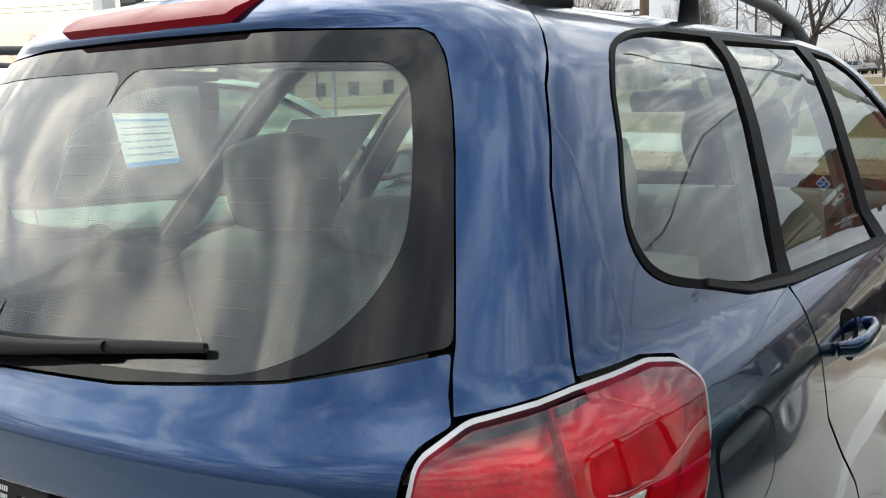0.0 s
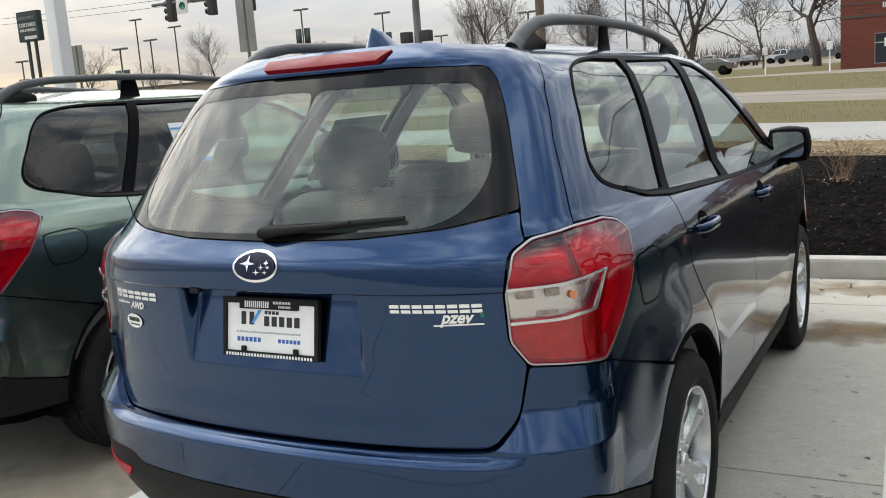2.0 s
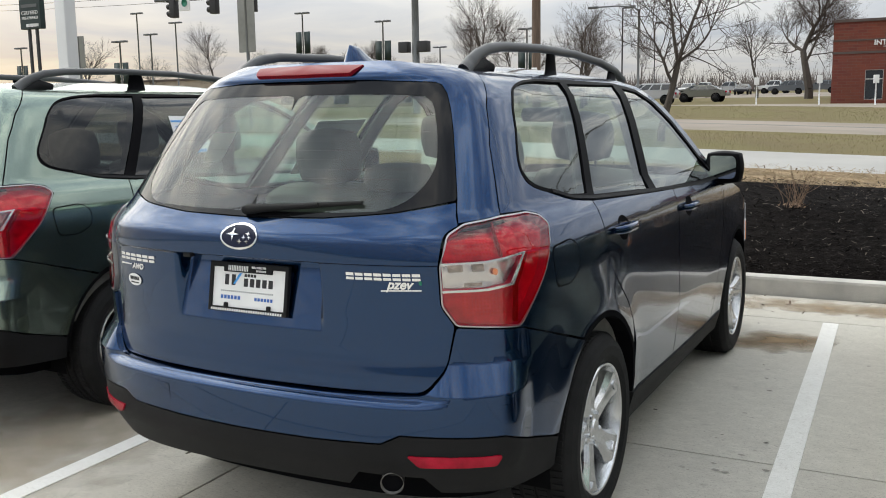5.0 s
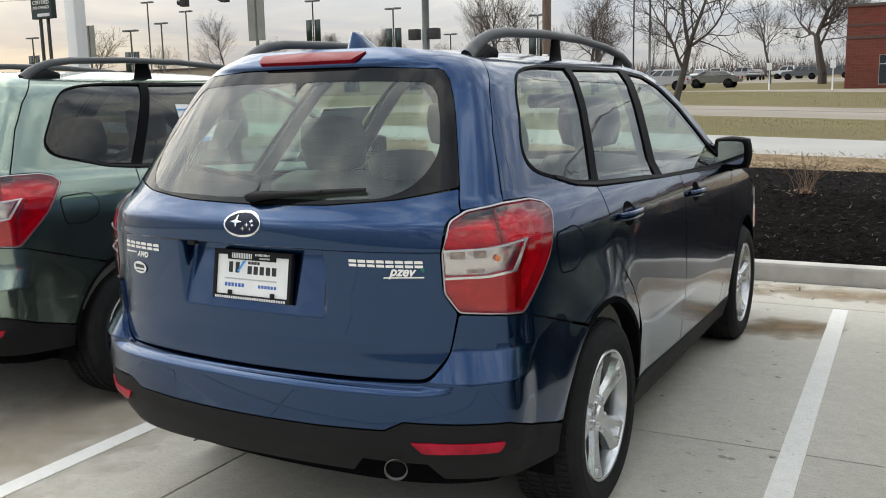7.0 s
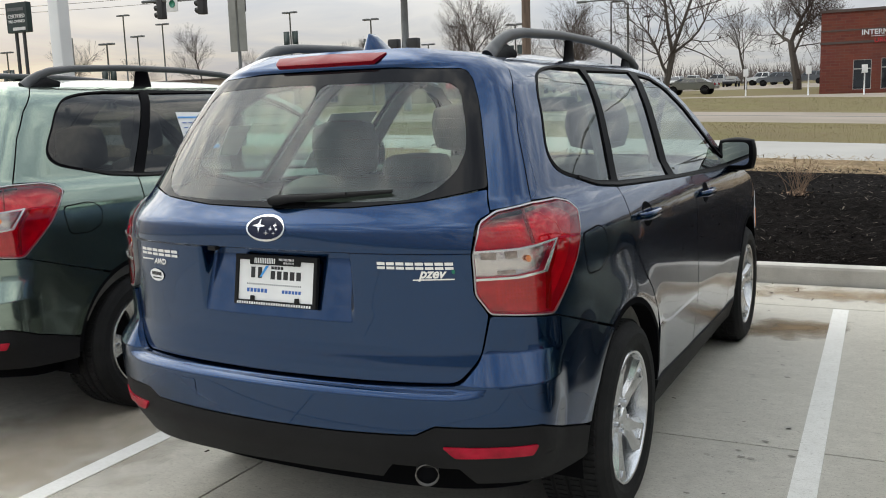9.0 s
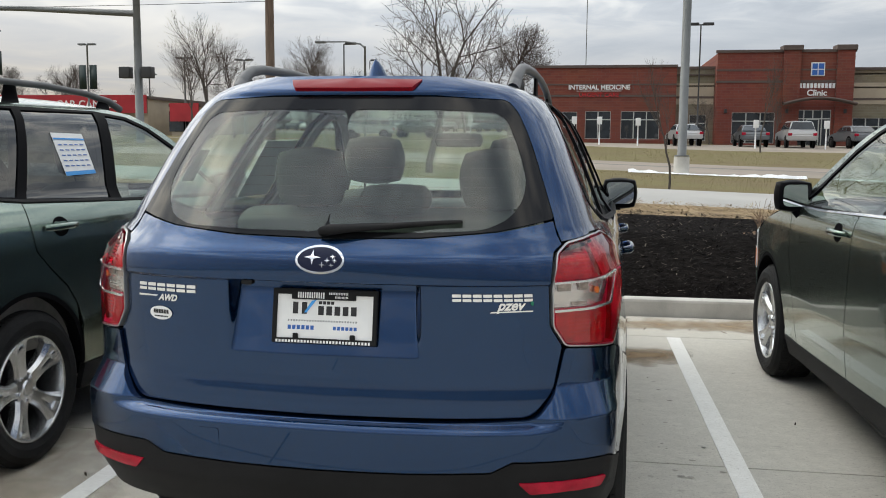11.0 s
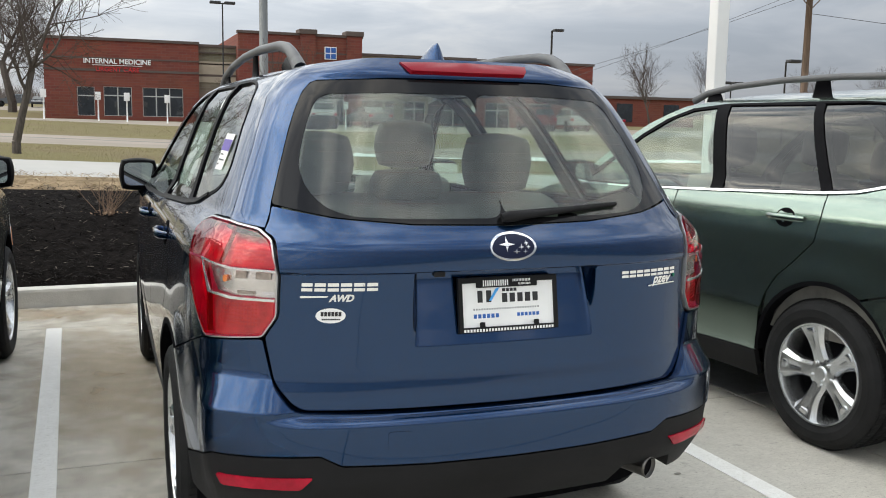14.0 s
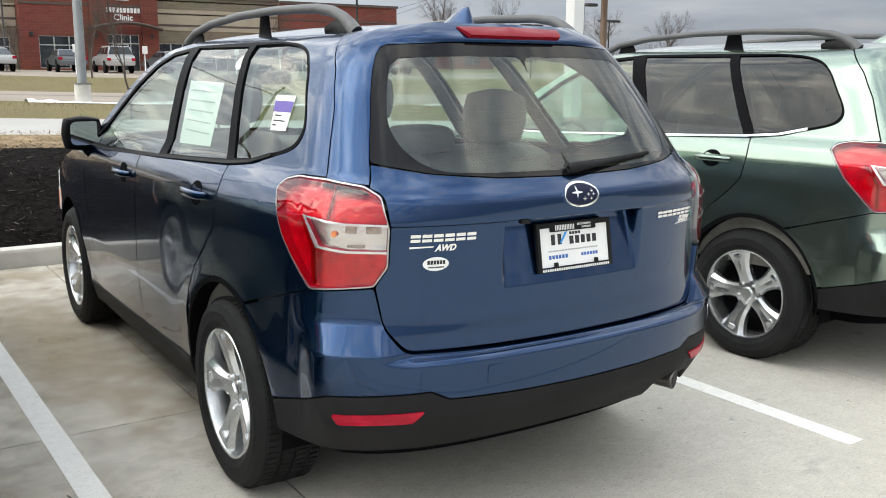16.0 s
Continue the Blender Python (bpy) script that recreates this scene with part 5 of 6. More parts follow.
part("pane", boxes(((15.85, -0.6, 1.35), (16.6, -0.585, 3.2))), SHOP_GLASS, door, "", False)
can = bmesh.new()
tube(can, [(13.9 + 5.1 * t, -1.5, 4.35 + 0.42 * math.sin(math.pi * t)) for t in np.linspace(0, 1, 15)], 0.13, 6, (4.0, 1.0))
part("canopy", can, STONE_CAP, clinic, "arched dark canopy over the entrance")
logo_ob = part("sign_panel", boxes(((15.9, -0.72, 6.42), (16.88, -0.61, 7.42)), bevel=0.04), WHITE, clinic, "white and blue square sign", False)
part("sign_square", boxes(((15.98, -0.76, 6.95), (16.35, -0.72, 7.34)), ((16.43, -0.76, 6.95), (16.8, -0.72, 7.34)), ((15.98, -0.76, 6.5), (16.35, -0.72, 6.87)), ((16.43, -0.76, 6.5), (16.8, -0.72, 6.87))), BLUE_INK, logo_ob, "", False)
part("sign_bar", flat_bars(15.1, 17.7, 5.55, 5.9, 10, -0.61, 0.3, 0.06), WHITE, clinic, "row of white sign letters", False)
words("Clinic", 0.62, WHITE, clinic, pose(16.4, -0.66, 5.0), bold=0.012)
words("INTERNAL MEDICINE", 0.50, WHITE, clinic, pose(0.45, -0.06, 5.52), bold=0.012)
words("URGENT CARE", 0.46, LAMP_RED, clinic, pose(0.45, -0.06, 4.95))
part("sign_rule", boxes(((-1.3, -0.05, 5.38), (2.2, 0.0, 5.42))), WHITE, clinic, "", False)
small = part("sign_panel", boxes(((33.9, -0.1, 4.65), (35.8, 0.0, 5.28)), bevel=0.02), WHITE, clinic, "small white sign", False)
part("sign_bar", flat_bars(34.35, 35.7, 4.85, 5.1, 7, -0.1, 0.3, 0.03), INK, small, "", False)
for x in (9.9, 14.3, 18.4):
    part("wall_lamp", boxes(((x - 0.1, -0.95, 3.7), (x + 0.1, -0.6, 4.0)), bevel=0.03), DARK_STEEL, clinic, "", False)


# bare trees
def limbs(seed, height, spread, levels, trunk_r, fork=0.3, lean=0.0):
    """Tapered branches as raw vertices and faces: the trunk and main limbs, then the twigs."""
    rng = random.Random(seed)
    trunk, twig = ([], []), ([], [])

    def prism(store, a, b, ra, rb, sides):
        vs, fs = store
        d = (b - a).normalized()
        u = d.cross(Vector((0.3, 0.5, 0.81))).normalized()
        w = d.cross(u)
        base = len(vs)
        for p, r in ((a, ra), (b, rb)):
            for k in range(sides):
                t = 2 * math.pi * k / sides
                vs.append(p + u * (r * math.cos(t)) + w * (r * math.sin(t)))
        for k in range(sides):
            fs.append((base + k, base + (k + 1) % sides, base + sides + (k + 1) % sides, base + sides + k))

    def grow(p, d, length, r, level):
        steps = 4 if level < 2 else 3
        for k in range(steps):
            q = p + d * (length / steps)
            r2 = r * (0.86 if level else 0.9)
            prism(trunk if level < 2 else twig, p, q, r, r2, 7 if level < 1 else 5 if level < 2 else 3)
            p, r = q, r2
            d = (d + Vector((rng.gauss(0, 0.10), rng.gauss(0, 0.10), rng.gauss(0.03, 0.06)))).normalized()
            if level < levels and (level or k >= 2):
                for _ in range(1 if level == 0 else rng.choice((1, 1, 2))):
                    a = rng.uniform(0, 2 * math.pi)
                    side = d.cross(Vector((math.cos(a), math.sin(a), 0.2))).normalized()
                    nd = (d * rng.uniform(0.5, 0.9) + side * spread * rng.uniform(0.6, 1.2) + Vector((0, 0, 0.18))).normalized()
                    grow(p, nd, length * rng.uniform(0.5, 0.75), max(0.004, r * rng.uniform(0.45, 0.65)), level + 1)
        if level < levels:
            for _ in range(2):
                a = rng.uniform(0, 2 * math.pi)
                nd = (d + Vector((math.cos(a), math.sin(a), 0.3)) * 0.45 * spread).normalized()
                grow(p, nd, length * 0.65, max(0.004, r * 0.75), level + 1)

    grow(Vector((0, 0, -0.2)), Vector((lean, 0, 1)).normalized(), height * fork, trunk_r, 0)
    top = max(v.z for v in twig[0])
    out = []
    for name, (vs, fs) in (("trunk", trunk), ("crown", twig)):
        me = bpy.data.meshes.new(name)
        me.from_pydata([v * (height / top) for v in vs], [], fs)
        me.materials.append(BARK if name == "trunk" else TWIG)
        out.append(me)
    return out


TREES = {"verge": limbs(23, 5.2, 1.05, 4, 0.085, 0.34), "young": limbs(3, 8.0, 0.75, 4, 0.085, 0.32), "old": limbs(8, 13.0, 1.2, 5, 0.30, 0.26), "sapling": limbs(5, 4.5, 0.5, 3, 0.045, 0.45, 0.05), "wide": limbs(12, 9.0, 0.9, 4, 0.12, 0.3), "slim": limbs(21, 10.0, 0.55, 4, 0.09, 0.4)}


def tree(kind, x, y, height, turn, label, group=""):
    base = {"verge": 5.2, "young": 8.0, "old": 13.0, "sapling": 4.5, "wide": 9.0, "slim": 10.0}[kind]
    ob = empty("tree", pose(x, y, ground_z(x, y) - 0.05, 0, 0, turn) @ Matrix.Scale(height / base, 4), label, "tree", group)
    for me in TREES[kind]:
        o = new(me.name, me)
        o.parent = ob
    return ob


BARE = "bare winter tree with fine brown twigs"
tree("verge", -2.33, 14.2, 3.7, 40, "young bare tree on the grass verge")
tree("sapling", 1.86, 12.8, 2.1, 10, "slender bare sapling beside the footpath")
tree("old", -8.3, 91.0, 11.6, 70, "large old bare tree beside the clinic")
tree("sapling", 8.8, 47.0, 5.0, 200, "slender bare sapling on the verge")
tree("young", 8.5, 67.5, 3.6, 120, "small bare tree before the clinic wall")
tree("young", 13.0, 66.8, 3.8, 10, "small bare tree before the clinic wall")
tree("slim", 21.0, 66.5, 3.6, 310, "small bare tree before the clinic wall")
tree("slim", 24.4, 61.0, 5.3, 200, "small bare tree before the clinic wall")
tree("sapling", 31.0, 58.0, 3.4, 90, "slender bare sapling on the verge")
tree("wide", 51.0, 78.0, 6.2, 15, BARE)
tree("wide", 66.0, 72.0, 6.6, 90, BARE)
tree("wide", 47.0, 45.0, 5.0, 200, BARE)
tree("verge", -14.0, 43.5, 5.4, 160, BARE)
tree("wide", -24.5, 55.0, 8.2, 20, BARE, "bare trees across the road")
tree("young", -23.4, 56.0, 7.0, 80, BARE, "bare trees across the road")
tree("slim", -28.0, 60.0, 7.4, 150, BARE, "bare trees across the road")
tree("young", -18.4, 57.0, 6.8, 240, BARE, "bare trees across the road")
tree("wide", -19.6, 60.0, 5.2, 300, BARE, "bare trees across the road")
tree("slim", -33.0, 70.0, 8.5, 10, BARE, "bare trees across the road")
for k in range(26):
    rng = random.Random(100 + k)
    az = radians(-62 + 3.9 * k + rng.uniform(-1.5, 1.5))
    if 0 < math.degrees(az) < 31:
        continue
    d = rng.uniform(95, 150)
    tree(rng.choice(("young", "wide", "slim", "old")), d * math.sin(az), d * math.cos(az), rng.uniform(6, 11), rng.uniform(0, 360), "distant bare winter tree", "distant trees")
rng = np.random.default_rng(900)
vs, fs = [], []
for k in range(520):
    az, d = radians(rng.uniform(-75, 75)), rng.uniform(170, 260)
    x, y, h = d * math.sin(az), d * math.cos(az), rng.uniform(2.5, 6.0)
    for _ in range(34):
        a = rng.normal(0, 0.5)
        x0 = x + rng.normal(0, 1.8)
        t = rng.uniform(0.6, 1.0) * h
        b = len(vs)
        z0 = ground_z(x, y) - 0.3
        vs += [(x0 - 0.11, y, z0), (x0 + 0.11, y, z0), (x0 + t * math.sin(a), y + rng.normal(0, 0.6), z0 + t * math.cos(a))]
        fs.append((b, b + 1, b + 2))
me = bpy.data.meshes.new("far_woods")
me.from_pydata(vs, [], fs)
me.materials.append(mat("far_twigs", (0.17, 0.145, 0.135), rough=1.0, noise_scale=0.3, vary=0.35))
tagged(new("far_woods", me), "hazy line of distant bare woods", "woods", "", "stuff")


# poles, lamps and signs
def pole(name, x, y, h, r, material, label, category="pole", sides=14, square=False, sink=0.05):
    z = ground_z(x, y) - sink
    ob = empty(name, pose(x, y, z), label, category)
    bm = bmesh.new()
    if square:
        box(bm, (-r, -r, 0), (r, r, h), 0.012)
    else:
        tube(bm, [(0, 0, 0), (0, 0, h * 0.5), (0, 0, h)], [r, r * 0.9, r * 0.75], sides)
    part("shaft", bm, material, ob)
    return ob


p = pole("street_lamp", 2.63, 19.85, 10.0, 0.105, GALV, "grey steel street lamp pole on a concrete footing", "lamp post")
part("footing", tube(bmesh.new(), [(0, 0, -0.2), (0, 0, 0.42), (0, 0, 0.45)], [0.18, 0.18, 0.165], 20), KERB, p, "round concrete footing")
part("base_flange", boxes(((-0.15, -0.15, 0.45), (0.15, 0.15, 0.475))), GALV, p)
p = pole("lot_lamp", 5.12, 6.05, 8.0, 0.075, WHITE_STEEL, "white square steel lamp pole in the planting bed", "lamp post", square=True)
part("base_cover", boxes(((-0.13, -0.13, 0.0), (0.13, 0.13, 0.12)), bevel=0.01), WHITE_STEEL, p)
p = pole("lot_lamp", -7.45, 5.85, 8.0, 0.085, WHITE_STEEL, "white square steel lamp pole in the planting bed", "lamp post", square=True)
part("base_cover", boxes(((-0.13, -0.13, 0.0), (0.13, 0.13, 0.12)), bevel=0.01), WHITE_STEEL, p)
p = pole("utility_pole", -12.45, 33.4, 12.0, 0.19, WOOD, "brown wooden utility pole beside the road", "utility pole")
part("notice", boxes(((-0.12, -0.215, 1.55), (0.12, -0.20, 1.95))), WHITE, p)
p = pole("utility_pole", 28.0, 30.5, 7.3, 0.17, WOOD, "weathered wooden utility pole with a crossarm and wires", "utility pole")
part("crossarm", boxes(((-1.1, -0.08, 6.85), (1.1, 0.06, 6.98)), bevel=0.01), WOOD, p)
for s in (-1, 1):
    part("brace", tube(bmesh.new(), [(0, -0.1, 6.2), (s * 0.7, -0.1, 6.85)], 0.025, 6), WOOD, p)
for x in (-1.0, -0.5, 0.5, 1.0):
    part("insulator", tube(bmesh.new(), [(x, 0, 6.95), (x, 0, 7.15)], [0.05, 0.035], 8), GALV, p)


def wire(a, b, sag, r=0.012):
    bm = bmesh.new()
    a, b = Vector(a), Vector(b)
    tube(bm, [a.lerp(b, t) - Vector((0, 0, sag * 4 * t * (1 - t))) for t in np.linspace(0, 1, 13)], r, 4)
    return bm


top = 7.1 + ground_z(28, 30.5)
for x, dz in ((-1.0, 0), (-0.5, 0), (0.5, 0), (1.0, 0), (0, -1.1)):
    solid("overhead_wire", wire((28 + x, 30.5, top + dz), (64 + x, 18, top + 0.2 + dz), 1.0 if dz == 0 else 1.2), DARK_STEEL, "thin dark overhead power line", "wire", group="overhead wires")
for x in (-1.0, -0.5, 0.5, 1.0):
    solid("overhead_wire", wire((28 + x, 30.5, top), (-12.6 + x * 0.3, 33.7, 11.6), 0.8), DARK_STEEL, "thin dark overhead power line", "wire", group="overhead wires")
for k in range(2):
    solid("overhead_wire", wire((28, 30.5, top - 0.3 * k), (26.0 + 0.5 * k, 62, 3.0 + k), 0.3, 0.01), DARK_STEEL, "thin dark guy wire", "wire", group="overhead wires")
for dz in (0.0, 0.35):
    solid("overhead_wire", wire((-75, 40, 9.6 + dz), (-12.6, 33.7, 7.0 + dz), 0.6), DARK_STEEL, "thin dark overhead power line", "wire", group="overhead wires")


def lot_lamp(x, y, top_z, heads, label, material=DARK_STEEL, banner=False, r=0.06):
    z = ground_z(x, y)
    h = top_z - z
    p = pole("lot_lamp", x, y, h, r, material, label, "lamp post", 10)
    arm = bmesh.new()
    if heads > 1:
        box(arm, (-0.55, -0.04, h - 0.05), (0.55, 0.04, h + 0.03))
    else:
        box(arm, (0, -0.04, h - 0.05), (0.5, 0.04, h + 0.03))
    part("arm", arm, material, p)
    for k in ((-1, 1) if heads == 2 else (1,)):
        part("lamp_head", boxes(((k * 0.5 - 0.36, -0.22, h - 0.04), (k * 0.5 + 0.36, 0.22, h + 0.13)), bevel=0.03), material, p)
    if banner:
        for s in (-1, 1):
            part("banner", boxes(((s * 0.55 - 0.38, -0.01, h - 4.2), (s * 0.55 + 0.38, 0.01, h - 1.9))), SIGN_DARK, p, "dark green banner")
    return p


lot_lamp(7.3, 64.4, 9.6, 2, "dark double-headed lamp post before the clinic")
lot_lamp(29.5, 57.8, 8.3, 1, "dark lamp post before the clinic", r=0.09)
lot_lamp(-17.5, 62.0, 8.3, 1, "dark lamp post by the car park")
lot_lamp(-24.0, 95.0, 10.0, 1, "dark lamp post by the car park")
lot_lamp(39.0, 49.8, 4.6, 2, "dark double-headed lamp post")
lot_lamp(33.8, 38.5, 5.2, 1, "dark lamp post beside the far road")
lot_lamp(44.4, 47.8, 5.0, 2, "dark double-headed lamp post")
for x, y, z, b in ((-82, 80, 13.2, False), (-76, 80, 11.8, False), (-58, 80, 11.8, True), (-48, 80, 10.4, True), (-66, 62, 8.2, True), (-74, 74, 10, False), (-40, 84, 9.4, False), (-33, 82, 9.0, True), (-90, 70, 9.0, True), (-52, 100, 9.0, False)):
    lot_lamp(x, y, z, 2, "pale double-headed lamp post at the far car park", GALV, b, 0.1)


b = pole("street_lamp", -11.8, 46.0, 5.0, 0.07, GALV, "grey street lamp with a long curved arm", "lamp post", 10)
part("arm", tube(bmesh.new(), [(0, 0, 4.9), (-0.25, 0, 5.12), (-1.1, 0, 5.25), (-2.3, 0, 5.25)], [0.05, 0.045, 0.04, 0.035], 8), GALV, b)
part("lamp_head", boxes(((-2.75, -0.12, 5.18), (-2.2, 0.12, 5.30)), bevel=0.03), GALV, b)
b = pole("radio_mast", -4.9, 297.5, 48.0, 0.16, GALV, "thin distant radio mast", "mast", 6)

# traffic signal mast
mz = ground_z(-19.8, 36.6)
mast = pole("traffic_signal", -19.85, 36.6, 8.5, 0.19, GALV, "grey steel signal mast with an arm of signals over the road", "traffic signal")
arm = tube(bmesh.new(), [(0, 0, 5.75), (-5, -0.3, 6.0), (-10, -0.6, 6.15), (-15.5, -0.9, 6.2)], [0.15, 0.12, 0.1, 0.08], 10)
part("mast_arm", arm, GALV, mast)
for x, z in ((-14.3, 6.0), (-11.5, 6.05), (-9.0, 6.0)):
    head = part("signal_head", boxes(((x - 0.2, -0.95, z - 0.75), (x + 0.2, -0.6, z + 0.45)), bevel=0.04), DARK_STEEL, mast, "black signal head seen from behind")
    for k in range(3):
        hood = tube(bmesh.new(), [(x - 0.2, -0.78, z - 0.5 + 0.36 * k), (x - 0.42, -0.78, z - 0.53 + 0.36 * k)], 0.14, 10)
        part("hood", hood, DARK_STEEL, head)
part("street_sign", boxes(((-8.3, -0.66, 5.85), (-6.6, -0.62, 6.3)), bevel=0.01), SIGN_GREEN, mast, "green street sign")
lane = part("lane_sign", boxes(((-13.75, -0.98, 5.55), (-13.0, -0.94, 6.5)), bevel=0.01), WHITE, mast, "white lane sign")
part("sign_mark", tube(bmesh.new(), [(-13.35, -0.99, 5.95), (-13.35, -1.0, 5.95)], 0.2, 14), SIGN_GREEN, lane)
for x in (-0.55, 0.5):
    part("pedestrian_signal", boxes(((x - 0.25, -0.3, 2.9), (x + 0.25, 0.1, 3.4)), bevel=0.03), DARK_STEEL, mast)

# sign boards
b = empty("dealer_sign", pose(-38.0, 30.0, ground_z(-38, 30)), "dark green roadside sign on two posts", "sign")
part("panel", boxes(((-0.75, -0.15, 4.55), (0.75, 0.15, 6.0)), bevel=0.03), SIGN_DARK, b, "", False)
for x in (-0.35, 0.2):
    part("post", boxes(((x, -0.06, -0.1), (x + 0.12, 0.06, 4.6))), DARK_STEEL, b, "", False)
part("sign_bar", flat_bars(-0.6, 0.55, 5.6, 5.75, 9, -0.15), GALV, b, "", False)
part("sign_bar", flat_bars(-0.3, 0.6, 4.65, 4.8, 7, -0.15), WHITE, b, "", False)
words("CERTIFIED", 0.26, WHITE, b, pose(0, -0.16, 5.25), deep=0.01)
words("PRE-OWNED", 0.2, WHITE, b, pose(0, -0.16, 5.02), deep=0.01)
b = pole("lane_sign", -12.6, 15.5, 3.45, 0.045, GALV, "back of a metal road sign on a post", "sign")
part("panel", boxes(((-0.25, -0.02, 1.8), (0.25, 0.0, 3.6)), bevel=0.01), SIGN_BACK, b, "plain grey back of the sign", False)
b = pole("road_sign", -20.0, 17.0, 2.6, 0.04, GALV, "back of a small road sign on a post", "sign")
part("panel", boxes(((-0.22, -0.02, 1.7), (0.22, 0.0, 2.6)), bevel=0.01), SIGN_BACK, b, "plain grey back of the sign", False)
for x, y in ((-8.2, 61.0), (-4.0, 57.0), (-1.0, 57.5), (3.0, 57.5), (14.2, 57.0), (20.3, 57.5), (23.2, 57.0), (0.6, 56.0), (10.0, 56.5)):
    b = pole("parking_sign", x, y, 1.5, 0.045, WHITE_STEEL, "white parking sign on a white post", "sign", 8)
    part("plate", boxes(((-0.16, -0.09, 1.3), (0.16, -0.06, 1.78)), bevel=0.01), WHITE, b)

# other buildings beyond
def hall(x0, x1, y, z0, z1, material, label, band_mat=None, text=""):
    h = empty("low_building", pose((x0 + x1) / 2, y, 0), label, "building")
    w = (x1 - x0) / 2
    part("wall", boxes(((-w, 0, z0 - 1), (w, 20, z1))), material, h, "", False)
    part("roof_edge", boxes(((-w - 0.2, -0.2, z1), (w + 0.2, 20.2, z1 + 0.3))), STONE_CAP, h, "", False)
    n = max(2, int(w / 3))
    for k in range(n):
        x = -w + (2 * w) * (k + 0.5) / n
        part("window", boxes(((x - 1.0, -0.08, z0 + 0.6), (x + 1.0, 0.0, z0 + 2.6)), bevel=0.02), SHOP_GLASS, h, "", False)
    if band_mat:
        part("sign_band", boxes(((-w, -0.4, z1 - 1.4), (w, -0.2, z1 + 0.4))), band_mat, h, "red sign band", False)
    if text:
        words(text, 1.1, WHITE, h, pose(w * 0.2, -0.45, z1 - 0.9))
    return h


hall(-60, -44, 84, 1.6, 5.4, BEIGE_TRIM, "low pale showroom with a red sign band", SIGN_RED, "CAR CAMPUS")
hall(-41.5, -38.5, 84, 1.6, 4.6, BEIGE_TRIM, "small red and pale showroom", SIGN_RED)
hall(-120, -80, 110, 2.0, 6.5, BEIGE_TRIM, "long low pale building")
hall(44, 62, 86, 1.5, 4.6, RED_BRICK, "low brown brick building")


# parked cars far off
def far_car(x, y, turn, color, kind="saloon"):
    if color not in FAR_PAINT:
        FAR_PAINT[color] = mat("far_car_paint", color, rough=0.3, metal=0.3, coat=0.8)
    c = empty("parked_car", pose(x, y, ground_z(x, y), 0, 0, turn), {"saloon": "parked saloon car in the far car park", "suv": "parked tall car in the far car park", "pickup": "parked pickup truck in the far car park"}[kind], "car", "far parked cars")
    prof = {"saloon": ([(-2.3, 0.45), (-2.3, 0.75), (-2.2, 0.95), (-1.5, 1.0), (1.0, 0.98), (2.0, 0.85), (2.3, 0.65), (2.3, 0.4)], [(-1.75, 0.98), (-0.95, 1.42), (0.25, 1.44), (1.15, 0.96)]),
            "suv": ([(-2.25, 0.45), (-2.28, 0.8), (-2.2, 1.1), (0.9, 1.08), (2.05, 1.0), (2.25, 0.8), (2.25, 0.45)], [(-2.15, 1.08), (-1.9, 1.68), (0.2, 1.7), (1.0, 1.06)]),
            "pickup": ([(-2.8, 0.55), (-2.8, 1.1), (0.0, 1.12), (1.6, 1.12), (2.6, 1.05), (2.7, 0.6)], [(-0.9, 1.1), (-0.75, 1.78), (0.7, 1.78), (1.4, 1.1)])}[kind]
    def loft(pr, w0, w1):
        bm = bmesh.new()
        zs = [z for _, z in pr]
        wid = lambda z: w0 + (w1 - w0) * (z - min(zs)) / (max(zs) - min(zs))
        a = [bm.verts.new((wid(z), y0, z)) for y0, z in pr]
        b2 = [bm.verts.new((-wid(z), y0, z)) for y0, z in pr]
        bm.faces.new(a)
        bm.faces.new(b2[::-1])
        for k in range(len(pr)):
            n = (k + 1) % len(pr)
            bm.faces.new((a[n], a[k], b2[k], b2[n]))
        bmesh.ops.recalc_face_normals(bm, faces=bm.faces[:])
        bmesh.ops.bevel(bm, geom=bm.edges[:], offset=0.06, segments=2, affect="EDGES")
        return bm

    part("body", loft(prof[0], 0.88, 0.86), FAR_PAINT[color], c, "", False)
    part("cabin", loft(prof[1], 0.80, 0.62), FAR_PAINT[color], c, "", False)
    (ya, za), (yb, zb), (yc, zc), (yd, zd) = prof[1]
    side_at = lambda v, z: (0.80 - 0.18 * (z - za) / (zb - za)) * v
    low, high = za + 0.08, zb - 0.09
    back_y = lambda z: ya + (yb - ya) * (z - za) / (zb - za)
    front_y = lambda z: yd + (yc - yd) * (z - zd) / (zc - zd)
    cuts = [0.06, 0.36, 0.40, 0.68, 0.72, 0.95] if kind != "pickup" else [0.08, 0.45, 0.50, 0.94]
    for s in (-1, 1):
        for f0, f1 in zip(cuts[::2], cuts[1::2]):
            bm = bmesh.new()
            at = lambda f, z: back_y(z) + (front_y(z) - back_y(z)) * f
            ring = [(at(f0, low), low), (at(f1, low), low), (at(f1, high), high), (at(f0, high), high)]
            outer = [bm.verts.new((side_at(s, z) + 0.012 * s, y0, z)) for y0, z in ring]
            inner = [bm.verts.new((side_at(s, z) - 0.02 * s, y0, z)) for y0, z in ring]
            bm.faces.new(outer)
            for k in range(4):
                bm.faces.new((outer[k], outer[(k + 1) % 4], inner[(k + 1) % 4], inner[k]))
            part("side_window", bm, SHOP_GLASS, c, "", False)
    for name, (y0, z0), (y1, z1), out in (("rear_window", (ya, za), (yb, zb), -0.012), ("windscreen", (yd, zd), (yc, zc), 0.012)):
        bm = bmesh.new()
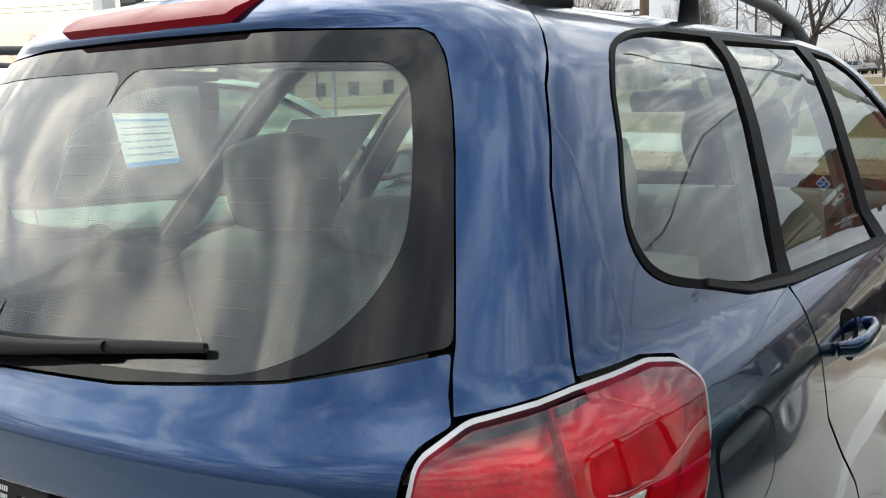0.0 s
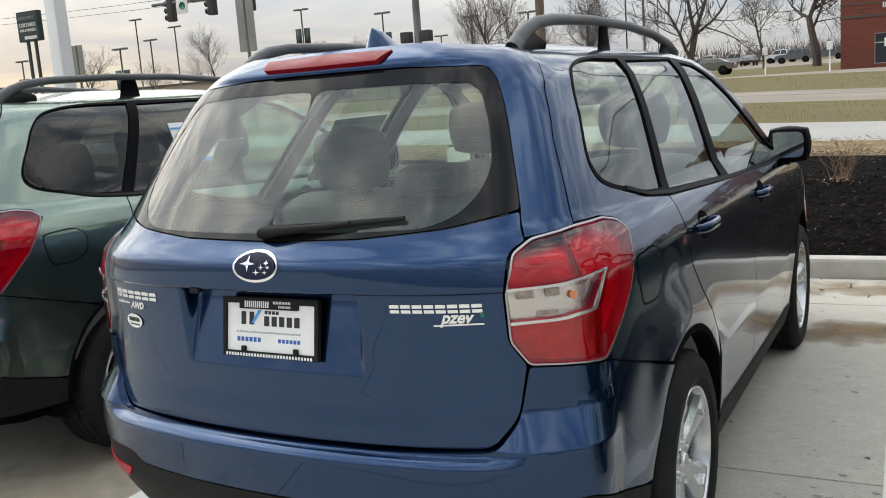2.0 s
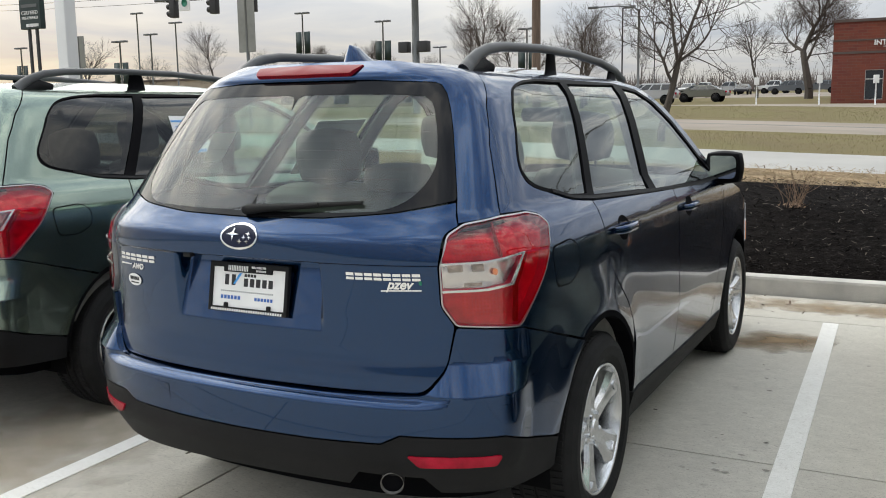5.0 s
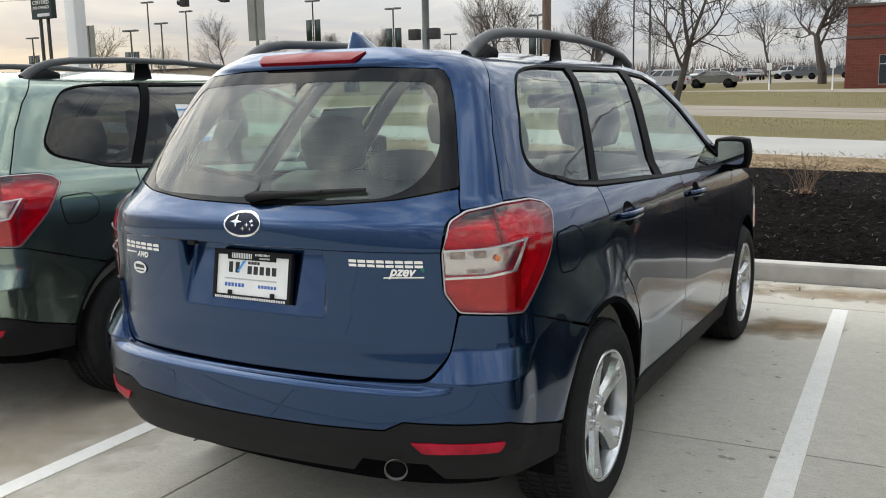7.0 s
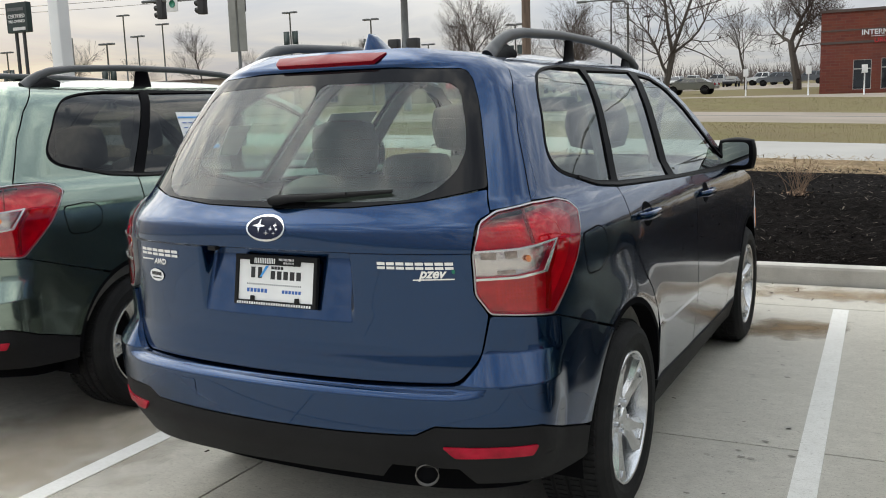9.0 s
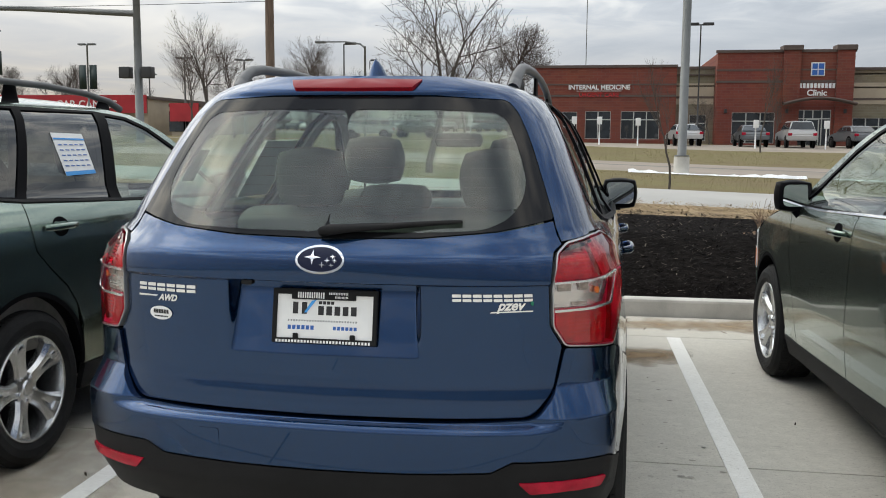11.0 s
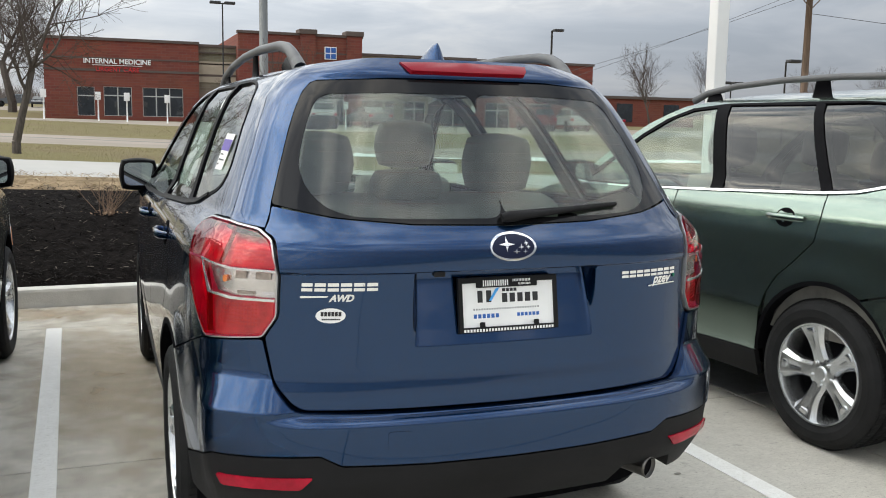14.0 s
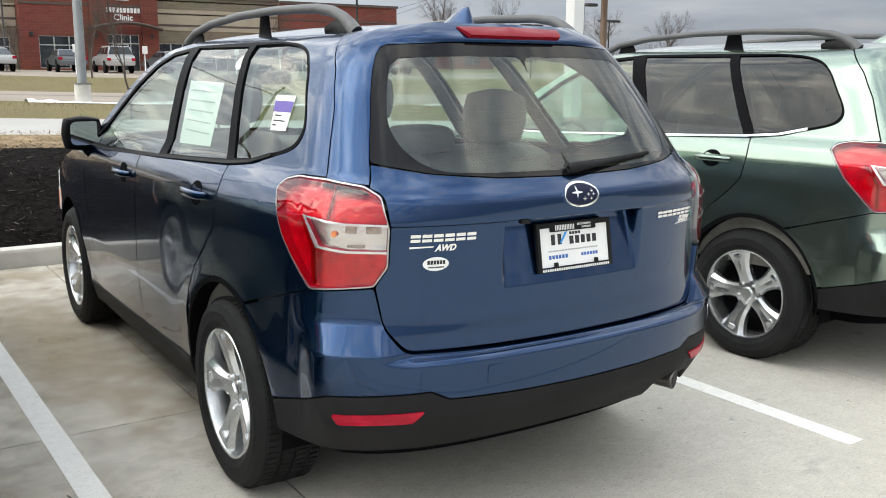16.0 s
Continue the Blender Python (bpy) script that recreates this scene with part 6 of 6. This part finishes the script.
        pts = [(y0 + (y1 - y0) * f, z0 + (z1 - z0) * f) for f in (0.12, 0.86)]
        outer = [bm.verts.new((v * (0.74 - 0.17 * k), y2 + out, z2 + 0.012)) for k, (y2, z2) in enumerate(pts) for v in (-1, 1)]
        bm.faces.new((outer[0], outer[1], outer[3], outer[2]))
        r = bmesh.ops.extrude_face_region(bm, geom=bm.faces[:])
        bmesh.ops.translate(bm, verts=[v for v in r["geom"] if isinstance(v, bmesh.types.BMVert)], vec=(0, -2 * out, -0.02))
        part(name, bm, SHOP_GLASS, c, "", False)
    for s in (-1, 1):
        part("tail_lamp", boxes(((s * 0.75 - 0.12, prof[0][1][0] - 0.02, 0.75), (s * 0.75 + 0.12, prof[0][1][0] + 0.1, 0.92)), bevel=0.02), RED_LENS, c, "", False)
        for yy in (-1.4, 1.4):
            well = tube(bmesh.new(), [(s * 0.80, yy, 0.36), (s * 0.885, yy, 0.36)], 0.41, 20)
            part("wheel_arch", well, SHELL, c)
            w = lathe(bmesh.new(), [(0.0, 0.02), (0.2, 0.03), (0.21, 0.0), (0.33, 0.02), (0.34, -0.18)], 20, pose(s * 0.875, yy, 0.33, 0, 0, 0 if s > 0 else 180))
            part("wheel", w, RUBBER, c)
    return c


FAR_PAINT = {}
SILVER_C, GREY_C, WHITE_C, DARK_C, RED_C, OLIVE_C = (0.5, 0.5, 0.5), (0.13, 0.14, 0.15), (0.75, 0.75, 0.74), (0.02, 0.02, 0.025), (0.2, 0.02, 0.02), (0.16, 0.16, 0.13)
for args in ((6.2, 62, 5, SILVER_C), (10.6, 62.5, 0, GREY_C), (13.2, 61, 0, SILVER_C, "suv"), (16.8, 61, 8, GREY_C), (29.5, 60, -8, RED_C, "suv"), (32.6, 60.5, -5, SILVER_C, "suv"), (36.0, 62, 5, GREY_C),
             (-22.5, 108, 92, OLIVE_C), (-27.5, 104, 90, SILVER_C, "suv"), (-18.83, 74.5, 92, SILVER_C, "suv"), (-16.2, 82, 88, OLIVE_C)):
    far_car(*args)
for k in range(34):
    rng = random.Random(40 + k)
    far_car(-95 + 3.1 * k, 128 + rng.uniform(-6, 6) + (8 if k % 2 else 0), rng.choice((0, 90, 180)) + rng.uniform(-6, 6), rng.choice((WHITE_C, WHITE_C, SILVER_C, GREY_C, DARK_C)), rng.choice(("saloon", "suv", "suv", "pickup")))

# ---- badges, plate and papers on the blue car ----
def on_car(name, shapes, material, label, off=0.002, rim=0.003, parent=blue_car):
    return part(name, dots(shapes, off, rim), material, parent, label)


flush = lambda u, z: tailgate_lift(u, z) + 0.0035
badge = on_car("oval_badge", [ellipse(0, 1.131, 0.074, 0.038, 32)], CHROME, "chrome and navy oval badge", 0.006, 0.008)
on_car("badge_field", [ellipse(0, 1.131, 0.0665, 0.0315, 32)], NAVY, "", 0.0075, 0.002, badge)
stars = []
for u, z, a in ((-0.022, 1.137, 0.026), (0.040, 1.139, 0.009), (0.024, 1.130, 0.010), (0.046, 1.130, 0.009), (0.008, 1.119, 0.012), (0.036, 1.119, 0.009)):
    stars.append([(u + a * math.cos(k * math.pi / 4) * (1 if k % 2 == 0 else 0.25), z + 0.7 * a * math.sin(k * math.pi / 4) * (1 if k % 2 == 0 else 0.25)) for k in range(8)])
for shape in stars:
    on_car("badge_star", [shape], CHROME, "", 0.009, 0.002, badge)


def badge_row(u0, u1, z0, z1, n, label):
    """A row of chrome blocks, a low and a high one for each character."""
    w, h = (u1 - u0) / n, z1 - z0
    for k in range(n):
        a, b = u0 + w * (k + 0.08), u0 + w * (k + 0.92)
        for lo, hi in ((0.0, 0.38), (0.58, 1.0)):
            on_car("badge_letter", [[(a, z0 + h * lo), (b, z0 + h * lo), (b, z0 + h * hi), (a, z0 + h * hi)]], CHROME, label if k == 0 and lo == 0 else "", flush, 0.004)


badge_row(-0.603, -0.389, 1.019, 1.042, 6, "row of chrome badge characters")
on_car("badge_rule", [[(-0.602, 1.0), (-0.53, 1.002), (-0.525, 1.006), (-0.602, 1.006)]], CHROME, "", flush, 0.003)
spot = skin(-0.49, 0.991) + outward(-0.49, 0.991) * (tailgate_lift(-0.49, 0.991) + 0.0015)
words("AWD", 0.026, CHROME, blue_car, pose(spot.x, spot.y, spot.z, 0, 0, math.degrees(math.atan2(outward(-0.49, 1.0).x, -outward(-0.49, 1.0).y))), "badge_lettering", 0.002, 0.35, 0.0012)
badge_row(0.376, 0.61, 1.022, 1.043, 8, "row of chrome badge characters")
spot = skin(0.541, 0.998) + outward(0.541, 0.998) * (tailgate_lift(0.541, 0.998) + 0.0015)
words("pzev", 0.040, CHROME, blue_car, pose(spot.x, spot.y, spot.z, 0, 0, math.degrees(math.atan2(outward(0.541, 1.0).x, -outward(0.541, 1.0).y))), "badge_lettering", 0.002, 0.35, 0.0012)
on_car("badge_rule", [[(0.484, 0.989), (0.607, 0.992), (0.608, 0.996), (0.486, 0.993)]], CHROME, "", flush, 0.003)
on_car("badge_leaf", [ellipse(0.606, 1.016, 0.005, 0.007, 10)], SIGN_GREEN, "", flush, 0.002)
st = on_car("oval_sticker", [ellipse(-0.517, 0.951, 0.041, 0.021, 28)], WHITE, "white oval dealer sticker", flush, 0.001)
on_car("sticker_mark", bars(-0.545, -0.487, 0.950, 0.962, 6, 0.2), INK, "", lambda u, z: flush(u, z) + 0.0006, 0.0005, st)
on_car("sticker_mark", bars(-0.541, -0.49, 0.939, 0.943, 9, 0.2), INK, "", lambda u, z: flush(u, z) + 0.0006, 0.0005, st)
on_car("lock_button", [rounded([(-0.237, 1.055), (-0.205, 1.055), (-0.205, 1.068), (-0.237, 1.068)], 0.004)], BLACK_PLASTIC, "", lambda u, z: 0.004, 0.02)

# the plate hangs in the sunken field, its top leaning in
plate = part("plate_frame", bmesh.new(), BLACK_PLASTIC, blue_car, "black dealer plate frame")
pl = pose(0.004, 0.095, 0.964, -9.5, 0, 0)


def on_plate(name, shapes, material, y, deep, bevel=0.0, parent=plate):
    for x0, x1, z0, z1 in shapes:
        bm = bmesh.new()
        box(bm, (x0, y - deep, z0), (x1, y, z1), bevel, pl)
        ob = part(name, bm, material, parent, "", False)
    return ob


bm = bmesh.new()
for x0, x1, z0, z1 in ((-0.156, 0.156, 0.062, 0.079), (-0.156, 0.156, -0.079, -0.064), (-0.156, -0.143, -0.068, 0.068), (0.143, 0.156, -0.068, 0.068), (-0.10, 0.092, 0.048, 0.066)):
    box(bm, (x0, -0.008, z0), (x1, 0.008, z1), 0.003, pl)
bm.to_mesh(plate.data)
bm.free()
plate.data.materials.clear()
plate.data.materials.append(BLACK_PLASTIC)
on_plate("paper_plate", [(-0.15, 0.15, -0.072, 0.072)], WHITE, 0.002, 0.004)
row = lambda x0, x1, z0, z1, n, g=0.2: [(x0 + (x1 - x0) * (k + g / 2) / n, x0 + (x1 - x0) * (k + 1 - g / 2) / n, z0, z1) for k in range(n)]
on_plate("plate_mark", row(-0.102, -0.048, 0.006, 0.040, 2, 0.42) + row(-0.024, 0.098, 0.004, 0.030, 5, 0.32), INK, -0.002, 0.0008)
tick = bmesh.new()
tick.faces.new([tick.verts.new(pl @ Vector((x, -0.0035, z))) for x, z in ((-0.062, 0.010), (-0.054, 0.010), (-0.026, 0.048), (-0.040, 0.044))])
part("plate_tick", tick, SKY_INK, plate, "", False)
on_plate("plate_mark", row(-0.02, 0.028, 0.035, 0.044, 4), INK, -0.002, 0.0006)
on_plate("plate_mark", row(-0.112, 0.098, -0.016, -0.011, 26, 0.5), mat("grey_ink", (0.25, 0.25, 0.26), rough=0.6), -0.002, 0.0006)
on_plate("plate_mark", row(-0.112, -0.03, -0.039, -0.027, 6, 0.28) + row(0.024, 0.098, -0.038, -0.028, 6, 0.28), BLUE_INK, -0.002, 0.0006)
on_plate("frame_mark", row(-0.082, 0.0, 0.052, 0.069, 12, 0.45) + row(0.012, 0.07, 0.063, 0.070, 12, 0.5) + row(0.03, 0.07, 0.053, 0.059, 10, 0.5), WHITE, -0.008, 0.0008)
on_plate("frame_mark", row(-0.145, 0.140, -0.077, -0.069, 30, 0.4), WHITE, -0.008, 0.0008)
for x in (-0.085, 0.085):
    on_plate("screw_lug", [(x - 0.008, x + 0.008, -0.066, -0.05)], BLACK_PLASTIC, -0.003, 0.006, 0.003)

# papers on the windows
tag = on_car("window_sticker", [[(-1.394, 1.431), (-1.215, 1.431), (-1.238, 1.317), (-1.369, 1.314)]], WHITE, "white and purple paper sticker on the side window", 0.0, 0.001)
on_car("sticker_band", [[(-1.388, 1.412), (-1.219, 1.412), (-1.226, 1.376), (-1.381, 1.376)]], PURPLE_INK, "", 0.0012, 0.0005, tag)
on_car("sticker_mark", [[(-1.36, 1.362), (-1.30, 1.362), (-1.30, 1.366), (-1.36, 1.366)], [(-1.36, 1.345), (-1.26, 1.345), (-1.26, 1.349), (-1.36, 1.349)], [(-1.36, 1.33), (-1.33, 1.33), (-1.33, 1.335), (-1.36, 1.335)]], INK, "", 0.0012, 0.0005, tag)
sheet_ob = on_car("price_sheet", [[(-2.45, 1.472), (-2.03, 1.468), (-1.93, 1.225), (-2.30, 1.217)]], WHITE, "large white price sheet inside the rear door window", -0.009, 0.001)
lines = []
for k in range(11):
    z = 1.45 - 0.02 * k
    lines.append([(-2.40 + 0.014 * k, z), (-2.07 + 0.009 * k, z - 0.004), (-2.07 + 0.009 * k, z + 0.001), (-2.40 + 0.014 * k, z + 0.005)])
PALE_INK = mat("pale_ink", (0.45, 0.46, 0.48), rough=0.7)
for shape in lines[1::2]:
    on_car("sheet_mark", [shape], PALE_INK, "", -0.008, 0.0005, sheet_ob)
on_car("window_sticker", [ellipse(-1.93, 1.545, 0.05, 0.028, 20)], WHITE, "white oval sticker on the door window", -0.003, 0.001)


def left_sheet():
    ob = part("price_sheet", dots([[(2.075, 1.497), (2.335, 1.492), (2.31, 1.290), (2.055, 1.285)]], 0.0005, 0.001), WHITE, left_car, "white and blue price sheet on the rear door window")
    for shape in ([(2.058, 1.305), (2.312, 1.309), (2.31, 1.290), (2.055, 1.285)], [(2.074, 1.472), (2.332, 1.467), (2.331, 1.459), (2.073, 1.464)]):
        part("sheet_band", dots([shape], 0.0015, 0.0005), SKY_INK, ob)
    marks = [[(2.092 - 0.003 * k + 0.045 * c, 1.440 - 0.026 * k), (2.122 - 0.003 * k + 0.045 * c, 1.439 - 0.026 * k), (2.122 - 0.003 * k + 0.045 * c, 1.434 - 0.026 * k), (2.092 - 0.003 * k + 0.045 * c, 1.435 - 0.026 * k)] for k in range(5) for c in range(5)]
    for shape in marks:
        part("sheet_mark", dots([shape], 0.0015, 0.0005), BLUE_INK, ob)


left_sheet()

# ---- planting bed, verge and litter ----
def scatter(name, n, region, size, material, label, category, seed, upright=0.0, slim=0.2, drop=0.0):
    """Loose flat slivers strewn over the ground, in one mesh."""
    rng = np.random.default_rng(seed)
    vs, fs = [], []
    x0, x1, y0, y1 = region
    for k in range(n):
        x, y = rng.uniform(x0, x1), rng.uniform(y0, y1)
        z = ground_z(x, y) + drop
        ln, a = rng.uniform(0.5, 1.0) * size, rng.uniform(0, 2 * math.pi)
        w = ln * slim * rng.uniform(0.5, 1.2)
        pitch = rng.uniform(-0.35, 0.5) if not upright else rng.uniform(0.7, 1.4)
        d = np.array([math.cos(a) * math.cos(pitch), math.sin(a) * math.cos(pitch), math.sin(pitch)])
        s = np.array([-math.sin(a), math.cos(a), rng.uniform(-0.4, 0.4)])
        p = np.array([x, y, z + (0 if upright else 0.012 + abs(d[2]) * ln * 0.3)])
        b = len(vs)
        tip = 0.25 if upright else 0.8
        vs += [p - s * w / 2, p + s * w / 2, p + d * ln + s * w / 2 * tip, p + d * ln - s * w / 2 * tip]
        fs.append((b, b + 1, b + 2, b + 3))
    me = bpy.data.meshes.new(name)
    me.from_pydata([tuple(v) for v in vs], [], fs)
    me.materials.append(material)
    return tagged(new(name, me), label, category, kind="stuff")


def mixed(name, stops, rough=0.95, spec=0.15):
    """A colour for each loose piece, drawn from a range."""
    m = mat(name, stops[0][1], rough=rough, spec=spec)
    n, l = m.node_tree.nodes, m.node_tree.links
    g, r = n.new("ShaderNodeNewGeometry"), n.new("ShaderNodeValToRGB")
    while len(r.color_ramp.elements) < len(stops):
        r.color_ramp.elements.new(0.5)
    for e, (p, c) in zip(r.color_ramp.elements, stops):
        e.position, e.color = p, (*c, 1)
    l.new(g.outputs["Random Per Island"], r.inputs[0])
    l.new(r.outputs[0], n["Principled BSDF"].inputs["Base Color"])
    return m


scatter("mulch_chips", 26000, (-8, 9, 5.66, 8.4), 0.06, mixed("bark_chips", [(0.0, (0.005, 0.004, 0.004)), (0.6, (0.015, 0.012, 0.011)), (0.86, (0.038, 0.031, 0.026)), (1.0, (0.17, 0.145, 0.12))]), "dark shredded bark mulch chips", "mulch", 1, drop=0.02)
scatter("straw", 12000, (-10, 12, 8.2, 10.2), 0.10, mixed("straw_bits", [(0.0, (0.16, 0.11, 0.06)), (0.6, (0.30, 0.23, 0.13)), (1.0, (0.45, 0.37, 0.24))]), "loose straw on bare soil", "straw", 2, slim=0.1)
scatter("grass_blades", 36000, (-14, 20, 12.65, 20.3), 0.036, mixed("winter_grass", [(0.0, (0.15, 0.135, 0.06)), (0.4, (0.25, 0.205, 0.105)), (0.8, (0.34, 0.28, 0.16)), (1.0, (0.17, 0.17, 0.075))]), "dry winter grass of the verge", "grass", 3, 1.0, 0.22, -0.024)
scatter("grass_blades", 30000, (-30, 34, 31.2, 47.3), 0.06, mixed("far_winter_grass", [(0.0, (0.13, 0.13, 0.05)), (0.6, (0.18, 0.165, 0.075)), (1.0, (0.25, 0.21, 0.11))]), "green and brown grass of the far verge", "grass", 4, 1.0, 0.25, -0.025)
scatter("litter", 90, (-3.5, 5.5, 4.75, 5.44), 0.05, mixed("dead_leaves", [(0.0, (0.03, 0.02, 0.015)), (0.7, (0.08, 0.05, 0.03)), (1.0, (0.2, 0.13, 0.07))]), "dead leaves and bark along the kerb", "litter", 5, slim=0.35, drop=-0.005)
scatter("litter", 60, (-4.5, 5.5, -1.5, 4.6), 0.025, mixed("dark_crumbs", [(0.0, (0.03, 0.025, 0.02)), (1.0, (0.07, 0.055, 0.04))]), "dark crumbs strewn on the concrete", "litter", 6, slim=0.5, drop=-0.008)


def stain(x, y, w, h, turn, color, seed, label, strength=0.8):
    """A thin film of silt on the concrete with a ragged edge."""
    m = bpy.data.materials.new("silt_film")
    m.use_nodes = True
    n, l = m.node_tree.nodes, m.node_tree.links
    b = n["Principled BSDF"]
    b.inputs["Base Color"].default_value, b.inputs["Roughness"].default_value = (*color, 1), 0.95
    c, ln, nz, ad, rg = n.new("ShaderNodeTexCoord"), n.new("ShaderNodeVectorMath"), n.new("ShaderNodeTexNoise"), n.new("ShaderNodeMath"), n.new("ShaderNodeMapRange")
    sc = n.new("ShaderNodeVectorMath")
    sc.operation, sc.inputs[1].default_value = "MULTIPLY", (2 / w, 2 / h, 0)
    l.new(c.outputs["Object"], sc.inputs[0])
    ln.operation = "LENGTH"
    l.new(sc.outputs[0], ln.inputs[0])
    nz.inputs["Scale"].default_value, nz.inputs["Detail"].default_value = 3.5 + seed * 0.3, 6
    l.new(c.outputs["Object"], nz.inputs["Vector"])
    ad.operation, ad.inputs[1].default_value = "MULTIPLY_ADD", 1.6
    l.new(nz.outputs["Fac"], ad.inputs[0])
    l.new(ln.outputs["Value"], ad.inputs[2])
    rg.inputs[1].default_value, rg.inputs[2].default_value, rg.inputs[3].default_value, rg.inputs[4].default_value = 0.75, 1.75, strength, 0.0
    l.new(ad.outputs[0], rg.inputs[0])
    l.new(rg.outputs[0], b.inputs["Alpha"])
    bm = boxes(((-w / 2, -h / 2, 0.001), (w / 2, h / 2, 0.0025)))
    return solid("silt_stain", bm, m, label, "stain", pose(x, y, 0, 0, 0, turn))


stain(1.10, 3.95, 0.95, 0.62, 15, (0.30, 0.21, 0.12), 1, "sandy brown silt dried on the concrete")
stain(2.6, 5.15, 6.5, 0.6, 1, (0.36, 0.27, 0.17), 2, "pale brown silt along the kerb", 0.7)
stain(-2.0, 5.1, 5.5, 0.7, 1, (0.34, 0.26, 0.17), 3, "pale brown silt along the kerb", 0.6)
stain(-1.1, 3.2, 1.3, 4.2, 3, (0.50, 0.41, 0.29), 4, "faint sandy staining on the concrete", 0.45)
stain(-1.7, 0.6, 1.4, 3.0, 3, (0.48, 0.40, 0.29), 6, "faint sandy staining on the concrete", 0.35)


def shrub(x, y, h, seed):
    rng = random.Random(seed)
    ob = empty("shrub", pose(x, y, ground_z(x, y) + 0.01), "leafless twiggy shrub in the mulch bed", "shrub", "bare shrubs")
    bm = bmesh.new()
    for _ in range(26):
        a, t = rng.uniform(0, 2 * math.pi), rng.uniform(0.2, 1.1)
        p, d = Vector((rng.gauss(0, 0.03), rng.gauss(0, 0.03), 0)), Vector((math.cos(a) * t, math.sin(a) * t, 1)).normalized()
        pts, ln = [p], h * rng.uniform(0.5, 1.0)
        for _ in range(4):
            p = p + d * ln / 4
            d = (d + Vector((rng.gauss(0, 0.12), rng.gauss(0, 0.12), 0.05))).normalized()
            pts.append(p)
        tube(bm, pts, [0.0032, 0.0028, 0.0022, 0.0017, 0.0011], 4)
        for k in (2, 3):
            e = pts[k] + Vector((rng.gauss(0, 0.05), rng.gauss(0, 0.05), rng.uniform(0.03, 0.1)))
            tube(bm, [pts[k], e], [0.0018, 0.001], 3)
    part("crown", bm, mat("pale_twigs", (0.20, 0.13, 0.085), rough=0.9, noise_scale=9, vary=0.2), ob)
    lv = bmesh.new()
    for _ in range(40):
        q = Matrix.Scale(0.7, 4) @ Matrix.Translation((rng.gauss(0, 0.12), rng.gauss(0, 0.10), rng.uniform(0.02, 0.06))) @ Euler((rng.uniform(-0.6, 0.6), rng.uniform(-0.6, 0.6), rng.uniform(0, 6))).to_matrix().to_4x4()
        lv.faces.new([lv.verts.new(q @ Vector(v)) for v in ((-0.02, 0, 0), (0, -0.012, 0.004), (0.025, 0, 0), (0, 0.012, 0.004))])
    part("dead_leaves", lv, mat("tan_leaves", (0.32, 0.21, 0.13), rough=0.9, noise_scale=20, vary=0.3), ob, "tan dead leaves at its foot")


shrub(0.80, 6.95, 0.42, 1)
shrub(-1.02, 6.95, 0.42, 2)
shrub(2.38, 7.05, 0.42, 3)
shrub(-2.3, 7.3, 0.40, 4)
shrub(4.2, 7.1, 0.42, 5)


def snow_ridge(x0, x1, y, seed):
    """A low crust of old snow along the road's edge."""
    rng = random.Random(seed)
    n = int((x1 - x0) / 0.12)
    rows = []
    h = [max(0.0, 0.035 * math.sin(k * 0.17 + seed) + rng.uniform(0.0, 0.045)) for k in range(n + 1)]
    w = [0.10 + 0.16 * rng.random() + 1.6 * h[k] for k in range(n + 1)]
    for j in range(7):
        t = j / 6 * 2 - 1
        rows.append([(x0 + 0.12 * k, y + w[k] * t + 0.05 * math.sin(k * 0.31), ground_z(x0 + 0.12 * k, y) - 0.012 + (h[k] + 0.02) * (1 - t * t)) for k in range(n + 1)])
    ob = link("snow_ridge", sheet(rows), SNOW, None)
    tagged(ob, "crust of old snow along the road edge", "snow")


SNOW = mat("old_snow", (0.80, 0.81, 0.82), rough=0.8, noise_scale=2.5, vary=0.16, bump=0.3, bump_scale=25)
for k, (x0, x1, y) in enumerate(((1.4, 5.4, 19.6), (6.0, 10.6, 19.8), (11.5, 15.5, 19.7))):
    snow_ridge(x0, x1, y, 40 + k)


def drip_spots(n, cx, cy, sx, sy, seed):
    """Small dark oil drips with ragged outlines, flat on the concrete."""
    rng = np.random.default_rng(seed)
    vs, fs = [], []
    for _ in range(n):
        x, y, r = rng.normal(cx, sx), rng.normal(cy, sy), 0.003 + 0.011 * rng.random() ** 2
        b = len(vs)
        vs += [(x + r * 1.5 * rng.uniform(0.7, 1.2) * math.cos(a), y + r * rng.uniform(0.7, 1.2) * math.sin(a), 0.0032) for a in np.arange(9) * 2 * math.pi / 9]
        fs.append(tuple(range(b, b + 9)))
    me = bpy.data.meshes.new("oil_drips")
    me.from_pydata(vs, [], fs)
    me.materials.append(OIL)
    tagged(new("oil_drips", me), "small dark oil drips on the concrete", "oil drips", kind="stuff")


OIL = mixed("oil_spots", [(0.0, (0.20, 0.188, 0.165)), (0.3, (0.31, 0.293, 0.258)), (1.0, (0.40, 0.38, 0.335))], 0.8)
drip_spots(34, 1.14, 1.9, 0.12, 1.0, 71)
